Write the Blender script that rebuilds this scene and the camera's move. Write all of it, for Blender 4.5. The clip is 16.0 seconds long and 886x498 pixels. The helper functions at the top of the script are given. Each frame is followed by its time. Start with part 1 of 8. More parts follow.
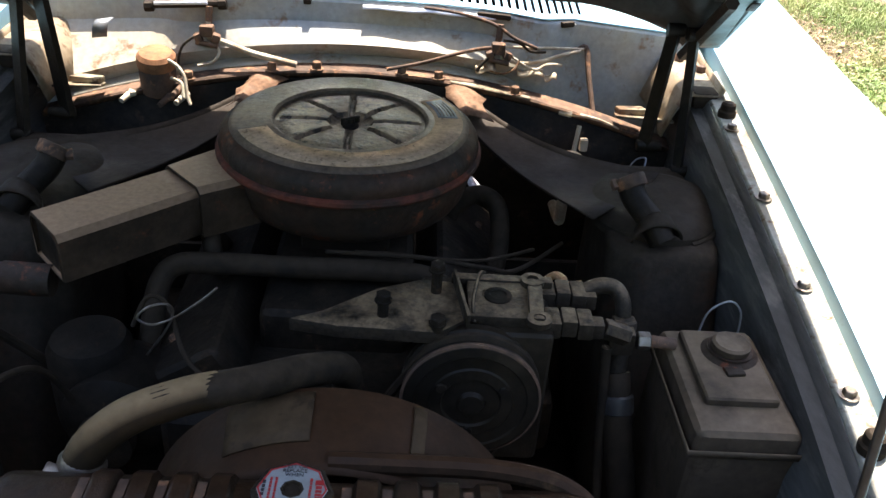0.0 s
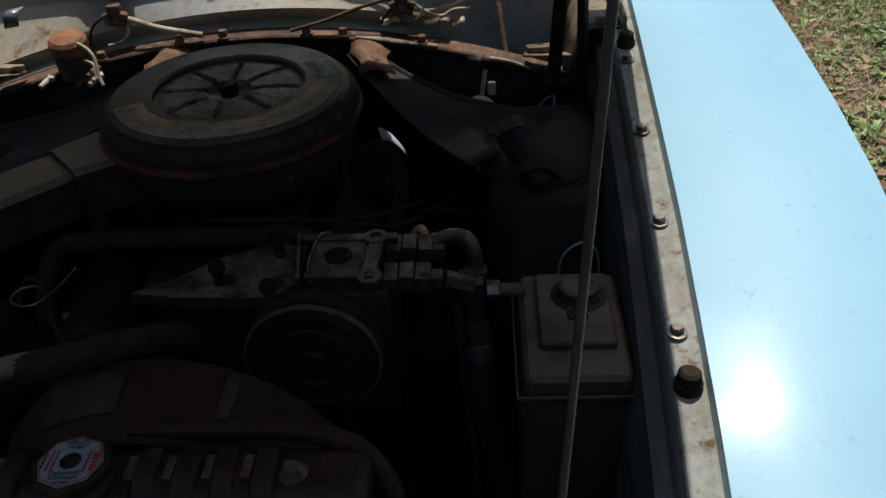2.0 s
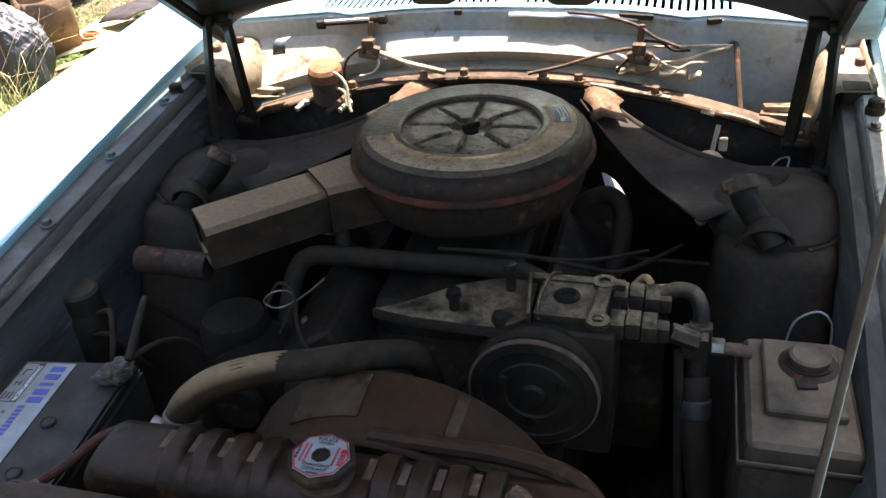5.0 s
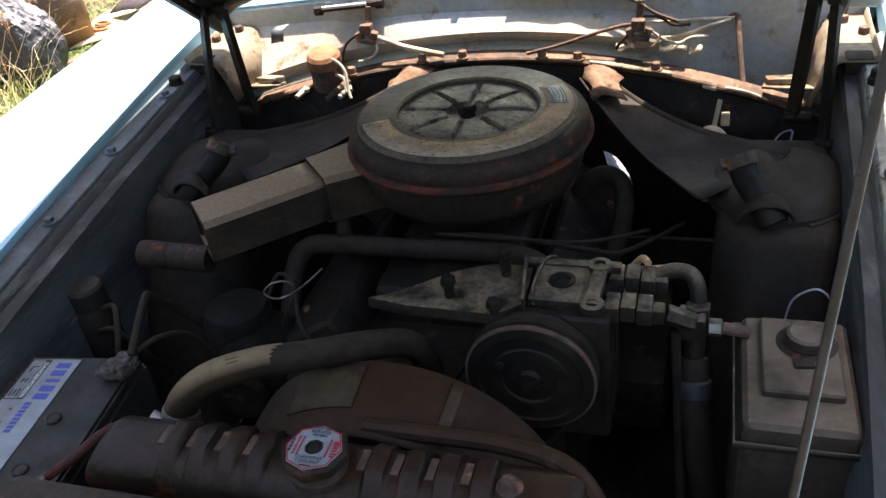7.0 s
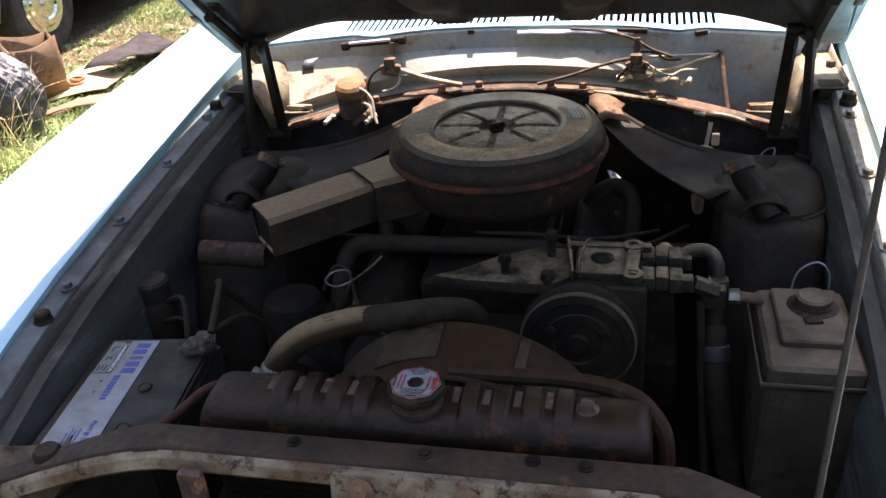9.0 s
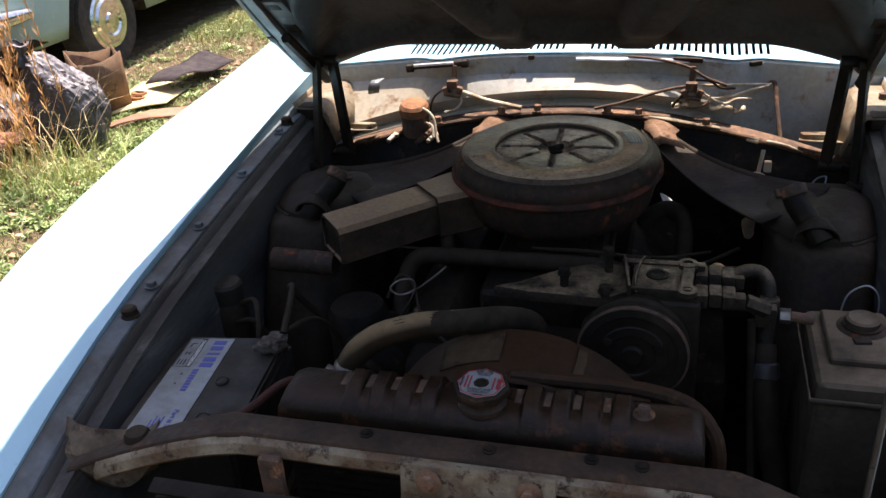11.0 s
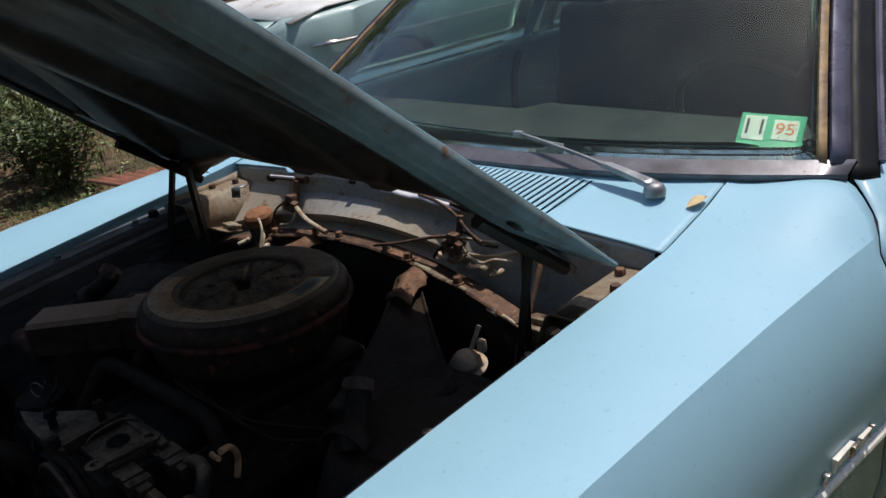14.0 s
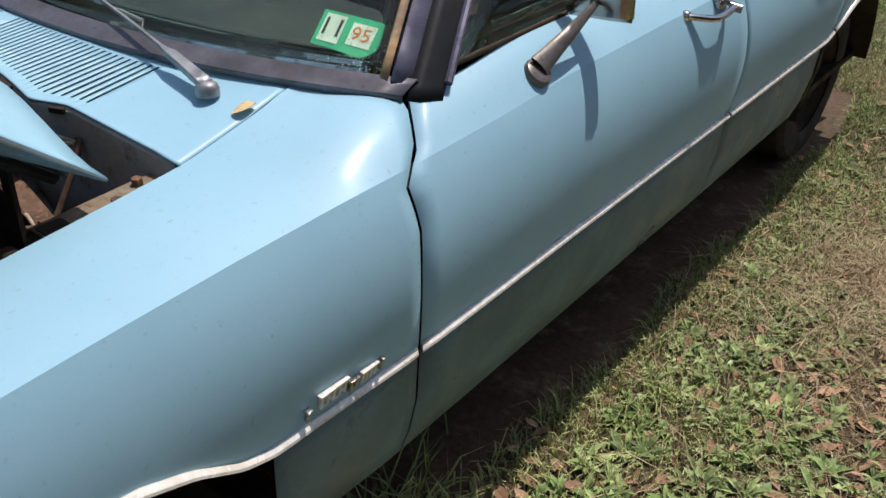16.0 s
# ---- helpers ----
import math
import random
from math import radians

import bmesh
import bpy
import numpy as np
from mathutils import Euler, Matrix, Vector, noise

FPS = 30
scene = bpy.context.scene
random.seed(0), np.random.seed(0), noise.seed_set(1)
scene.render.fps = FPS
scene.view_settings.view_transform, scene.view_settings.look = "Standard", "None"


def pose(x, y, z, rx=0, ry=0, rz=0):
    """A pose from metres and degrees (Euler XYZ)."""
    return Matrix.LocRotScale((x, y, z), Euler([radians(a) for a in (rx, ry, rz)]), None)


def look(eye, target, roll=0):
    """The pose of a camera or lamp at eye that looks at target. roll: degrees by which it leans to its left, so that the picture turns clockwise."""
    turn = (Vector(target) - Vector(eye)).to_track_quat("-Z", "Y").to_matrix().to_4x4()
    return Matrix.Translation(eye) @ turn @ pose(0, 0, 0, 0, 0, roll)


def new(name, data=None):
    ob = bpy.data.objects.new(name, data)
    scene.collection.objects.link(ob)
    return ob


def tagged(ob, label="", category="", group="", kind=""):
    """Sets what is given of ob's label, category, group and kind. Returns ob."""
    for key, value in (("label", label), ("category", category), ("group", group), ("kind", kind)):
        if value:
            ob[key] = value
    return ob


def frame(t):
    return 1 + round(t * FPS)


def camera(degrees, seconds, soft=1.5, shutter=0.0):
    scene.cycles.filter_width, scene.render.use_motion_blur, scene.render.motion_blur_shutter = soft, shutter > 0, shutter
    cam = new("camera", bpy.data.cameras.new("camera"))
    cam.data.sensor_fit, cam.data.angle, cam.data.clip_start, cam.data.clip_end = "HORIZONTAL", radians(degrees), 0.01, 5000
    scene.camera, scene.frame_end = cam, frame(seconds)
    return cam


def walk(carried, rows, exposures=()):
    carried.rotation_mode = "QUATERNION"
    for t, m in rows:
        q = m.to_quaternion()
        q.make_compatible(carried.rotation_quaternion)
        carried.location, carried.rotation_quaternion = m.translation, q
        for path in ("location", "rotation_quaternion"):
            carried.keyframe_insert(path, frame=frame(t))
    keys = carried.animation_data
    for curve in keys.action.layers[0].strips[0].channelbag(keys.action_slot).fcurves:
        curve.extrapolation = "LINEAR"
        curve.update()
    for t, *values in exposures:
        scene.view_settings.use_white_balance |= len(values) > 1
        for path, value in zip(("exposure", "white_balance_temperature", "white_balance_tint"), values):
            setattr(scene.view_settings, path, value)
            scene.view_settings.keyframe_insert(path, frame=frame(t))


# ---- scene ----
cam = camera(54.3, 16.0)
PATH = [
    (0, (0.091, 0.253, 1.364), (0.174, 1.962, 0.328), 4.4),
    (0.5, (0.159, 0.261, 1.386), (0.389, 1.945, 0.333), 1.7),
    (1, (0.315, 0.28, 1.409), (0.486, 2.016, 0.431), -1.4),
    (1.5, (0.394, 0.276, 1.401), (0.42, 1.967, 0.333), -2.6),
    (2, (0.374, 0.261, 1.382), (0.265, 1.897, 0.236), -3.7),
    (2.5, (0.341, 0.241, 1.397), (0.066, 1.878, 0.281), -3.2),
    (3, (0.317, 0.231, 1.411), (-0.113, 1.852, 0.322), -3.6),
    (3.5, (0.313, 0.222, 1.409), (-0.198, 1.828, 0.332), -4.0),
    (4, (0.321, 0.221, 1.41), (-0.194, 1.834, 0.344), -4.6),
    (6.5, (0.308, 0.233, 1.424), (-0.223, 1.85, 0.374), -5.6),
    (7, (0.35, 0.239, 1.423), (-0.212, 1.815, 0.327), -7.7),
    (7.5, (0.388, 0.237, 1.421), (-0.148, 1.828, 0.334), -9.8),
    (8, (0.327, 0.167, 1.414), (-0.162, 1.798, 0.366), -8.5),
    (10.5, (0.218, -0.06, 1.434), (-0.221, 1.655, 0.503), -3.2),
    (11, (0.222, -0.057, 1.439), (-0.299, 1.642, 0.521), -4.5),
    (11.5, (0.326, 0.0, 1.431), (-0.242, 1.752, 0.65), 2.1),
    (12, (0.544, 0.105, 1.409), (-0.24, 1.761, 0.608), 0.8),
    (12.5, (0.739, 0.238, 1.416), (-0.007, 1.883, 0.556), -1.9),
    (13, (0.892, 0.468, 1.412), (0.095, 2.133, 0.642), 1.5),
    (13.5, (1.159, 0.666, 1.432), (0.008, 2.119, 0.682), -4.3),
    (14, (1.293, 0.726, 1.435), (-0.086, 1.981, 0.711), -7.3),
    (14.5, (1.434, 0.6, 1.463), (0.108, 1.922, 0.759), -1.3),
    (15, (1.58, 0.68, 1.5), (0.311, 2.034, 0.757), 0.1),
    (15.5, (1.646, 0.916, 1.523), (0.504, 2.295, 0.632), -0.9),
    (16, (1.562, 1.17, 1.483), (0.544, 2.503, 0.392), 2.1),
]
EXPOSURES = [(0, 2.28, 6750, 12), (0.6, 1.78, 6800, 10), (1.0, 1.1, 6700, 10), (1.5, 0.42, 6500, 10), (2.0, -0.05, 6250, 10), (2.5, 0.35, 6250, 9), (3.0, 1.25, 6400, 7), (3.6, 2.45, 6700, 11), (4.2, 2.48, 6700, 11),
             (7.0, 2.28, 6750, 13), (11.0, 1.54, 6900, 18), (11.5, 1.38, 6800, 16), (12.0, 1.42, 6750, 14), (12.5, 1.22, 6650, 14), (13.0, 0.52, 6700, 17), (13.5, 0.02, 6420, 16), (14.0, -0.2, 6350, 15),
             (15.0, 0.0, 6380, 15), (16.0, -0.06, 6400, 16)]
walk(cam, [(t, look(eye, target, roll)) for t, eye, target, roll in PATH], EXPOSURES)

# ---- light ----
world = bpy.data.worlds.new("world")
scene.world = world
world.use_nodes = True
wn = world.node_tree
sky = wn.nodes.new("ShaderNodeTexSky")
sky.sky_type = "NISHITA"
sky.sun_disc = False
sky.air_density, sky.dust_density, sky.ozone_density = 1.0, 2.0, 1.0
SUN_DIR = Vector((0.040, 0.37, 1.0)).normalized()
sky.sun_elevation = math.asin(SUN_DIR.z)
sky.sun_rotation = math.atan2(SUN_DIR.x, SUN_DIR.y)
wn.nodes["Background"].inputs["Strength"].default_value = 0.106
wn.links.new(sky.outputs["Color"], wn.nodes["Background"].inputs["Color"])
sun_data = bpy.data.lights.new("sun", "SUN")
sun_data.energy, sun_data.angle, sun_data.color = 4.05, radians(0.53), (1.0, 0.95, 0.87)
sun = new("sun", sun_data)
sun.matrix_world = look(SUN_DIR * 20, (0, 0, 0))


# ---- materials ----
def material(name, base, second=None, amount=0.5, scale=9.0, rough=0.6, metal=0.0, grain=0.15, grain_scale=90.0,
             bump=0.15, bump_scale=120.0, coat=0.0, sharp=0.12, rough_var=0.15, third=None, third_amount=0.3, third_scale=40.0,
             random_amount=0.0, stretch=(1, 1, 1), dust_light=None, dust_light_cover=(0.28, 0.56), spec=0.5):
    m = bpy.data.materials.new(name)
    m.use_nodes = True
    t = m.node_tree
    bsdf = t.nodes["Principled BSDF"]

    def node(kind, **inputs):
        n = t.nodes.new(kind)
        for k, v in inputs.items():
            n.inputs[k].default_value = v
        return n

    coords = t.nodes.new("ShaderNodeTexCoord")
    mapping = node("ShaderNodeMapping", Scale=stretch)
    t.links.new(coords.outputs["Object"], mapping.inputs["Vector"])

    def noise_of(sc, detail=5.0, rg=0.6):
        n = node("ShaderNodeTexNoise", Scale=sc, Detail=detail, Roughness=rg)
        t.links.new(mapping.outputs["Vector"], n.inputs["Vector"])
        return n.outputs["Fac"]

    def mix(fac, a, b, blend="MIX"):
        n = t.nodes.new("ShaderNodeMix")
        n.data_type, n.blend_type = "RGBA", blend
        for sock, v in ((n.inputs[0], fac), (n.inputs[6], a), (n.inputs[7], b)):
            if isinstance(v, bpy.types.NodeSocket):
                t.links.new(v, sock)
            elif isinstance(v, tuple):
                sock.default_value = (*v[:3], 1)
            else:
                sock.default_value = v
        return n.outputs[2]

    def step(src, low, high):
        n = node("ShaderNodeMapRange")
        n.inputs["From Min"].default_value, n.inputs["From Max"].default_value = low, high
        t.links.new(src, n.inputs["Value"])
        return n.outputs["Result"]

    col = base
    if second:
        edge = 0.66 - 0.32 * amount
        col = mix(step(noise_of(scale), edge - sharp, edge + sharp), base, second)
    if third:
        edge = 0.66 - 0.32 * third_amount
        col = mix(step(noise_of(third_scale, 8.0, 0.7), edge - 0.05, edge + 0.05), col, third)
    if dust_light:
        # dust on faces that look up, also standing in for light from above
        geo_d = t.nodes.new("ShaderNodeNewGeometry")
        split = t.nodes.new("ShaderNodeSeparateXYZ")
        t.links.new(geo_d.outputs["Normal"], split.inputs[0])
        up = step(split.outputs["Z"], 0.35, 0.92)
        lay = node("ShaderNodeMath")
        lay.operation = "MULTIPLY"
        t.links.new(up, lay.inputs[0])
        t.links.new(step(noise_of(scale * 1.3, 6.0), *dust_light_cover), lay.inputs[1])
        col = mix(lay.outputs[0], col, dust_light)
    if grain:
        g = step(noise_of(grain_scale, 3.0), 0.25, 0.75)
        lo, hi = 1 - grain, 1 + grain
        n = node("ShaderNodeMapRange")
        n.inputs["To Min"].default_value, n.inputs["To Max"].default_value = lo, hi
        t.links.new(g, n.inputs["Value"])
        val = t.nodes.new("ShaderNodeCombineColor")
        for k in range(3):
            t.links.new(n.outputs["Result"], val.inputs[k])
        col = mix(1.0, col, val.outputs["Color"], "MULTIPLY")
    if random_amount:
        info = t.nodes.new("ShaderNodeObjectInfo")
        geo = t.nodes.new("ShaderNodeNewGeometry")
        add = t.nodes.new("ShaderNodeMath")
        add.operation = "ADD"
        t.links.new(info.outputs["Random"], add.inputs[0])
        t.links.new(geo.outputs["Random Per Island"], add.inputs[1])
        hsv = node("ShaderNodeHueSaturation")
        mr = node("ShaderNodeMapRange")
        mr.inputs["From Max"].default_value = 2.0
        mr.inputs["To Min"].default_value, mr.inputs["To Max"].default_value = 1 - random_amount, 1 + random_amount
        t.links.new(add.outputs[0], mr.inputs["Value"])
        t.links.new(mr.outputs["Result"], hsv.inputs["Value"])
        if isinstance(col, tuple):
            hsv.inputs["Color"].default_value = (*col, 1)
        else:
            t.links.new(col, hsv.inputs["Color"])
        col = hsv.outputs["Color"]
    if isinstance(col, tuple):
        bsdf.inputs["Base Color"].default_value = (*col, 1)
    else:
        t.links.new(col, bsdf.inputs["Base Color"])
    bsdf.inputs["Metallic"].default_value = metal
    bsdf.inputs["Coat Weight"].default_value = coat
    bsdf.inputs["Specular IOR Level"].default_value = spec
    bsdf.inputs["Coat Roughness"].default_value = 0.20
    if rough_var:
        n = node("ShaderNodeMapRange")
        n.inputs["From Min"].default_value, n.inputs["From Max"].default_value = 0.3, 0.7
        n.inputs["To Min"].default_value = max(0.02, rough - rough_var)
        n.inputs["To Max"].default_value = min(1.0, rough + rough_var)
        t.links.new(noise_of(scale * 1.7), n.inputs["Value"])
        t.links.new(n.outputs["Result"], bsdf.inputs["Roughness"])
    else:
        bsdf.inputs["Roughness"].default_value = rough
    if bump:
        b = node("ShaderNodeBump", Strength=bump, Distance=0.004)
        t.links.new(noise_of(bump_scale, 6.0), b.inputs["Height"])
        t.links.new(b.outputs["Normal"], bsdf.inputs["Normal"])
    return m


BLUE = material("blue_paint", (0.315, 0.545, 0.655), (0.29, 0.515, 0.63), 0.5, 3.0, rough=0.50, grain=0.025, grain_scale=300, bump=0.012,
                bump_scale=14, coat=0.17, spec=0.42, rough_var=0.06, third=(0.25, 0.42, 0.48), third_amount=0.02, third_scale=70)
# the body blue darkened for the shade below the trim, with some dust
BLUE_LOW = material("dusty_shaded_lower_blue", (0.14, 0.24, 0.28), (0.12, 0.185, 0.205), 0.5, 5.0, spec=0.3, rough=0.4, grain=0.12, bump=0.06)
BLUE_DULL = material("worn_blue_paint", (0.135, 0.195, 0.208), (0.090, 0.112, 0.112), 0.5, 7.0, rough=0.55, grain=0.15, bump=0.06,
                     third=(0.13, 0.075, 0.045), third_amount=0.06, third_scale=25, spec=0.3)
COWL_FACE = material("dusty_blue_gray_sheet", (0.275, 0.290, 0.290), (0.37, 0.32, 0.24), 0.5, 5.0, rough=0.6, grain=0.15, bump=0.1,
                     third=(0.20, 0.115, 0.062), third_amount=0.13, third_scale=16, spec=0.3)
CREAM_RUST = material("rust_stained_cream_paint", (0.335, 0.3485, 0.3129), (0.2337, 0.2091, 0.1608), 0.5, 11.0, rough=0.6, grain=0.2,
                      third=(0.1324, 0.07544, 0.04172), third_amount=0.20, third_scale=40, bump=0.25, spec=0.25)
SUPPORT_TOP = material("dark_brown_grimy_steel", (0.06131, 0.03825, 0.02514), (0.03329, 0.02295, 0.01622), 0.5, 12.0, rough=0.65, grain=0.3, bump=0.25, third=(0.1139, 0.0595, 0.03082), third_amount=0.08, third_scale=35, spec=0.16)
LIP_RUST = material("rust_flaked_dull_cream", (0.2944, 0.252, 0.1738), (0.1362, 0.084, 0.04918), 0.48, 14.0, rough=0.7, grain=0.25, third=(0.04784, 0.0304, 0.0212), third_amount=0.3, third_scale=45, bump=0.3, spec=0.16)
RUST = material("rust", (0.33, 0.15, 0.07), (0.16, 0.075, 0.04), 0.5, 25.0, rough=0.85, grain=0.3, bump=0.35, rough_var=0.08, spec=0.14)
RUST_ORANGE = material("orange_rust", (0.288, 0.126, 0.054), (0.15, 0.066, 0.03), 0.4, 30.0, rough=0.85, grain=0.25, bump=0.3, rough_var=0.08)
BROWN_IRON = material("brown_oxidised_steel", (0.15, 0.09, 0.06), (0.065, 0.046, 0.036), 0.5, 14.0, rough=0.7, grain=0.25, bump=0.2,
                      third=(0.30, 0.15, 0.08), third_amount=0.2, third_scale=40, spec=0.14)
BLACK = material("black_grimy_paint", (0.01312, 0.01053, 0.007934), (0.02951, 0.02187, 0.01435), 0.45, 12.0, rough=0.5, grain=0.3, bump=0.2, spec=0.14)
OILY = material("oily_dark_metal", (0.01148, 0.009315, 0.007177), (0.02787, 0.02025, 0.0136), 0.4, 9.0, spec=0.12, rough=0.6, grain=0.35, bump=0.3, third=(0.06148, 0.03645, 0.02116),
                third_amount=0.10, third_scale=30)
DUSTY_BLACK = material("dusty_black_metal", (0.03078, 0.02185, 0.01421), (0.01847, 0.01425, 0.01003), 0.5, 22.0, dust_light=(0.1766, 0.1211, 0.06929), dust_light_cover=(0.34, 0.56), rough=0.6, metal=0.05, grain=0.55, grain_scale=170, bump=0.5,
                       third=(0.03591, 0.0247, 0.01588), third_amount=0.2, third_scale=55, spec=0.3)
LID = material("dusty_brown_lid", (0.090, 0.064, 0.043), (0.055, 0.040, 0.029), 0.5, 13.0, dust_light=(0.165, 0.115, 0.074), dust_light_cover=(0.30, 0.62), rough=0.6, grain=0.35, grain_scale=140, bump=0.35,
               third=(0.028, 0.021, 0.016), third_amount=0.16, third_scale=38, spec=0.25)
LID_DARK = material("grimy_dark_lid", (0.1972, 0.1344, 0.0839), (0.08904, 0.06, 0.03974), 0.5, 20.0, rough=0.6, grain=0.5, grain_scale=160, bump=0.5,
                    third=(0.01781, 0.0132, 0.009936), third_amount=0.30, third_scale=60, spec=0.3)
# tan top over dark sides: light from above put into the snorkel's colour
SNORKEL = material("tan_topped_dark_snorkel", (0.03047, 0.0212, 0.01412), (0.05713, 0.03709, 0.02281), 0.45, 18.0, dust_light=(0.3123, 0.1954, 0.1141), dust_light_cover=(0.10, 0.26), rough=0.62, grain=0.2, grain_scale=140,
                   bump=0.2, third=(0.09141, 0.03643, 0.01901), third_amount=0.14, third_scale=40, spec=0.14)
LID_PAPER = material("dust_bleached_paper_band", (0.4981, 0.333, 0.2036), (0.3505, 0.2263, 0.1345), 0.45, 22.0, rough=0.8, grain=0.3, grain_scale=150, bump=0.12,
                     third=(0.083, 0.0555, 0.03458), third_amount=0.14, third_scale=100, spec=0.14)
AC_BODY = material("air_cleaner_body", (0.0341, 0.02592, 0.01934), (0.0623, 0.0324, 0.01995), 0.35, 12.0, rough=0.6, metal=0.1, grain=0.3, bump=0.25,
                   third=(0.1967, 0.06156, 0.03022), third_amount=0.12, third_scale=28, spec=0.14)
RED_RIM = material("worn_red_rim", (0.143, 0.04225, 0.026), (0.0455, 0.02925, 0.02275), 0.6, 26.0, rough=0.7, grain=0.25, bump=0.2, spec=0.14)
APRON_STREAKED = material("streaked_gray_apron", (0.075, 0.076, 0.074), (0.042, 0.040, 0.037), 0.5, 9.0, rough=0.65, grain=0.2, bump=0.15, third=(0.12, 0.115, 0.105), third_amount=0.25, third_scale=14, stretch=(1, 0.35, 2.2), spec=0.18)
GUSSET_TAN = material("grimy_tan_gusset", (0.150, 0.115, 0.078), (0.075, 0.058, 0.042), 0.5, 22.0, rough=0.7, grain=0.25, bump=0.25, third=(0.055, 0.035, 0.024), third_amount=0.25, third_scale=40, spec=0.16)
BRACKET_TAN = material("rust_washed_tan_paint", (0.270, 0.225, 0.155), (0.200, 0.140, 0.085), 0.5, 14.0, rough=0.6, grain=0.2, bump=0.2, third=(0.12, 0.062, 0.032), third_amount=0.18, third_scale=35, spec=0.25)
TOWER = material("grimy_tower_steel", (0.01984, 0.01497, 0.0103), (0.03426, 0.02637, 0.01795), 0.45, 8.0, dust_light=(0.03246, 0.02352, 0.01562), rough=0.7, grain=0.3, bump=0.25,
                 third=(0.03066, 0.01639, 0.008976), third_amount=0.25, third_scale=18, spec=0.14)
BRACE_DARK = material("grimy_brace_steel", (0.0305, 0.02159, 0.01452), (0.01778, 0.01306, 0.009366), 0.5, 9.0, dust_light=(0.03151, 0.02159, 0.01406), rough=0.62, grain=0.3, bump=0.2, third=(0.0559, 0.03013, 0.01639), third_amount=0.16, third_scale=22, spec=0.14)
RUBBER = material("aged_rubber", (0.01749, 0.01296, 0.009268), (0.03323, 0.02333, 0.0145), 0.5, 20.0, dust_light=(0.04372, 0.0311, 0.02015), rough=0.8, grain=0.2, bump=0.12, spec=0.14)
TANK_TOP = material("grimy_brown_tank", (0.01776, 0.00975, 0.005377), (0.008876, 0.005606, 0.003338), 0.5, 14.0, dust_light=(0.03256, 0.01658, 0.008533), rough=0.45, grain=0.35, bump=0.3, third=(0.07695, 0.02827, 0.01113), third_amount=0.18, third_scale=30, spec=0.2)
HOSE_TAN = material("dust_topped_radiator_hose", (0.02621, 0.01668, 0.008821), (0.01668, 0.01141, 0.006447), 0.4, 12.0, dust_light=(0.2238, 0.1514, 0.07975), dust_light_cover=(0.05, 0.20), rough=0.7, grain=0.15, bump=0.12, spec=0.14)
SHROUD_BROWN = material("brown_shroud", (0.03815, 0.0195, 0.0103), (0.01973, 0.01246, 0.007414), 0.5, 10.0, dust_light=(0.04342, 0.02004, 0.009064), rough=0.6, grain=0.25, bump=0.15,
                        third=(0.08549, 0.04875, 0.0239), third_amount=0.10, third_scale=20, spec=0.14)
SHROUD_PALE = material("dusty_paler_shroud_plate", (0.0736, 0.04645, 0.02418), (0.04748, 0.02925, 0.016), 0.5, 14.0, rough=0.65, grain=0.2, bump=0.12,
                       third=(0.02849, 0.01806, 0.01067), third_amount=0.15, third_scale=30, spec=0.14)
TANK_GRAY = material("grimy_gray_plastic", (0.07953, 0.05872, 0.04045), (0.05024, 0.03725, 0.02574), 0.5, 10.0, dust_light=(0.1381, 0.1033, 0.06806), rough=0.55, grain=0.18, bump=0.1,
                     third=(0.03559, 0.0251, 0.01692), third_amount=0.16, third_scale=24, spec=0.14)
BATTERY_CASE = material("black_battery_case", (0.02295, 0.01966, 0.01551), (0.03979, 0.03326, 0.02539), 0.4, 16.0, rough=0.55, grain=0.2, bump=0.08, spec=0.16)
DIRTY_LABEL = material("grimy_white_label", (0.2459, 0.2625, 0.2682), (0.1757, 0.1766, 0.167), 0.4, 18.0, rough=0.5, grain=0.1, bump=0.0, spec=0.3)
LABEL_WHITE = material("white_label", (0.75, 0.75, 0.73), (0.62, 0.60, 0.56), 0.35, 22.0, rough=0.45, grain=0.04, bump=0.0)
INK_BLUE = material("blue_ink", (0.035, 0.05, 0.28), rough=0.5, grain=0.05, bump=0, rough_var=0)
INK_BLACK = material("black_ink", (0.02, 0.02, 0.022), rough=0.5, grain=0.05, bump=0, rough_var=0)
INK_RED = material("red_ink", (0.33, 0.018, 0.018), rough=0.5, grain=0.05, bump=0, rough_var=0)
INK_ORANGE = material("orange_ink", (0.75, 0.17, 0.04), rough=0.5, grain=0.05, bump=0, rough_var=0)
STICKER_GREEN = material("green_sticker", (0.03, 0.40, 0.22), rough=0.45, grain=0.06, bump=0, rough_var=0)
CHROME = material("chrome", (0.75, 0.74, 0.72), (0.55, 0.53, 0.50), 0.3, 30.0, rough=0.14, metal=1.0, grain=0.04, bump=0.02, rough_var=0.08)
TRIM_CHROME = material("bright_trim", (0.88, 0.85, 0.77), (0.74, 0.68, 0.56), 0.4, 30.0, rough=0.26, metal=0.15, grain=0.06, bump=0.03, rough_var=0.06)
WORN_CHROME = material("pitted_chrome", (0.52, 0.50, 0.49), (0.32, 0.26, 0.21), 0.4, 40.0, rough=0.3, metal=1.0, grain=0.12, bump=0.1)
MIRROR_SHELL = material("dulled_chrome_shell", (0.44, 0.41, 0.40), (0.34, 0.30, 0.27), 0.5, 20.0, rough=0.16, metal=1.0, grain=0.08, bump=0.03, rough_var=0.05)
MIRROR_ARM = material("weathered_gray_arm", (0.189, 0.1715, 0.1575), (0.119, 0.1015, 0.084), 0.5, 22.0, rough=0.34, metal=0.45, grain=0.12, bump=0.06)
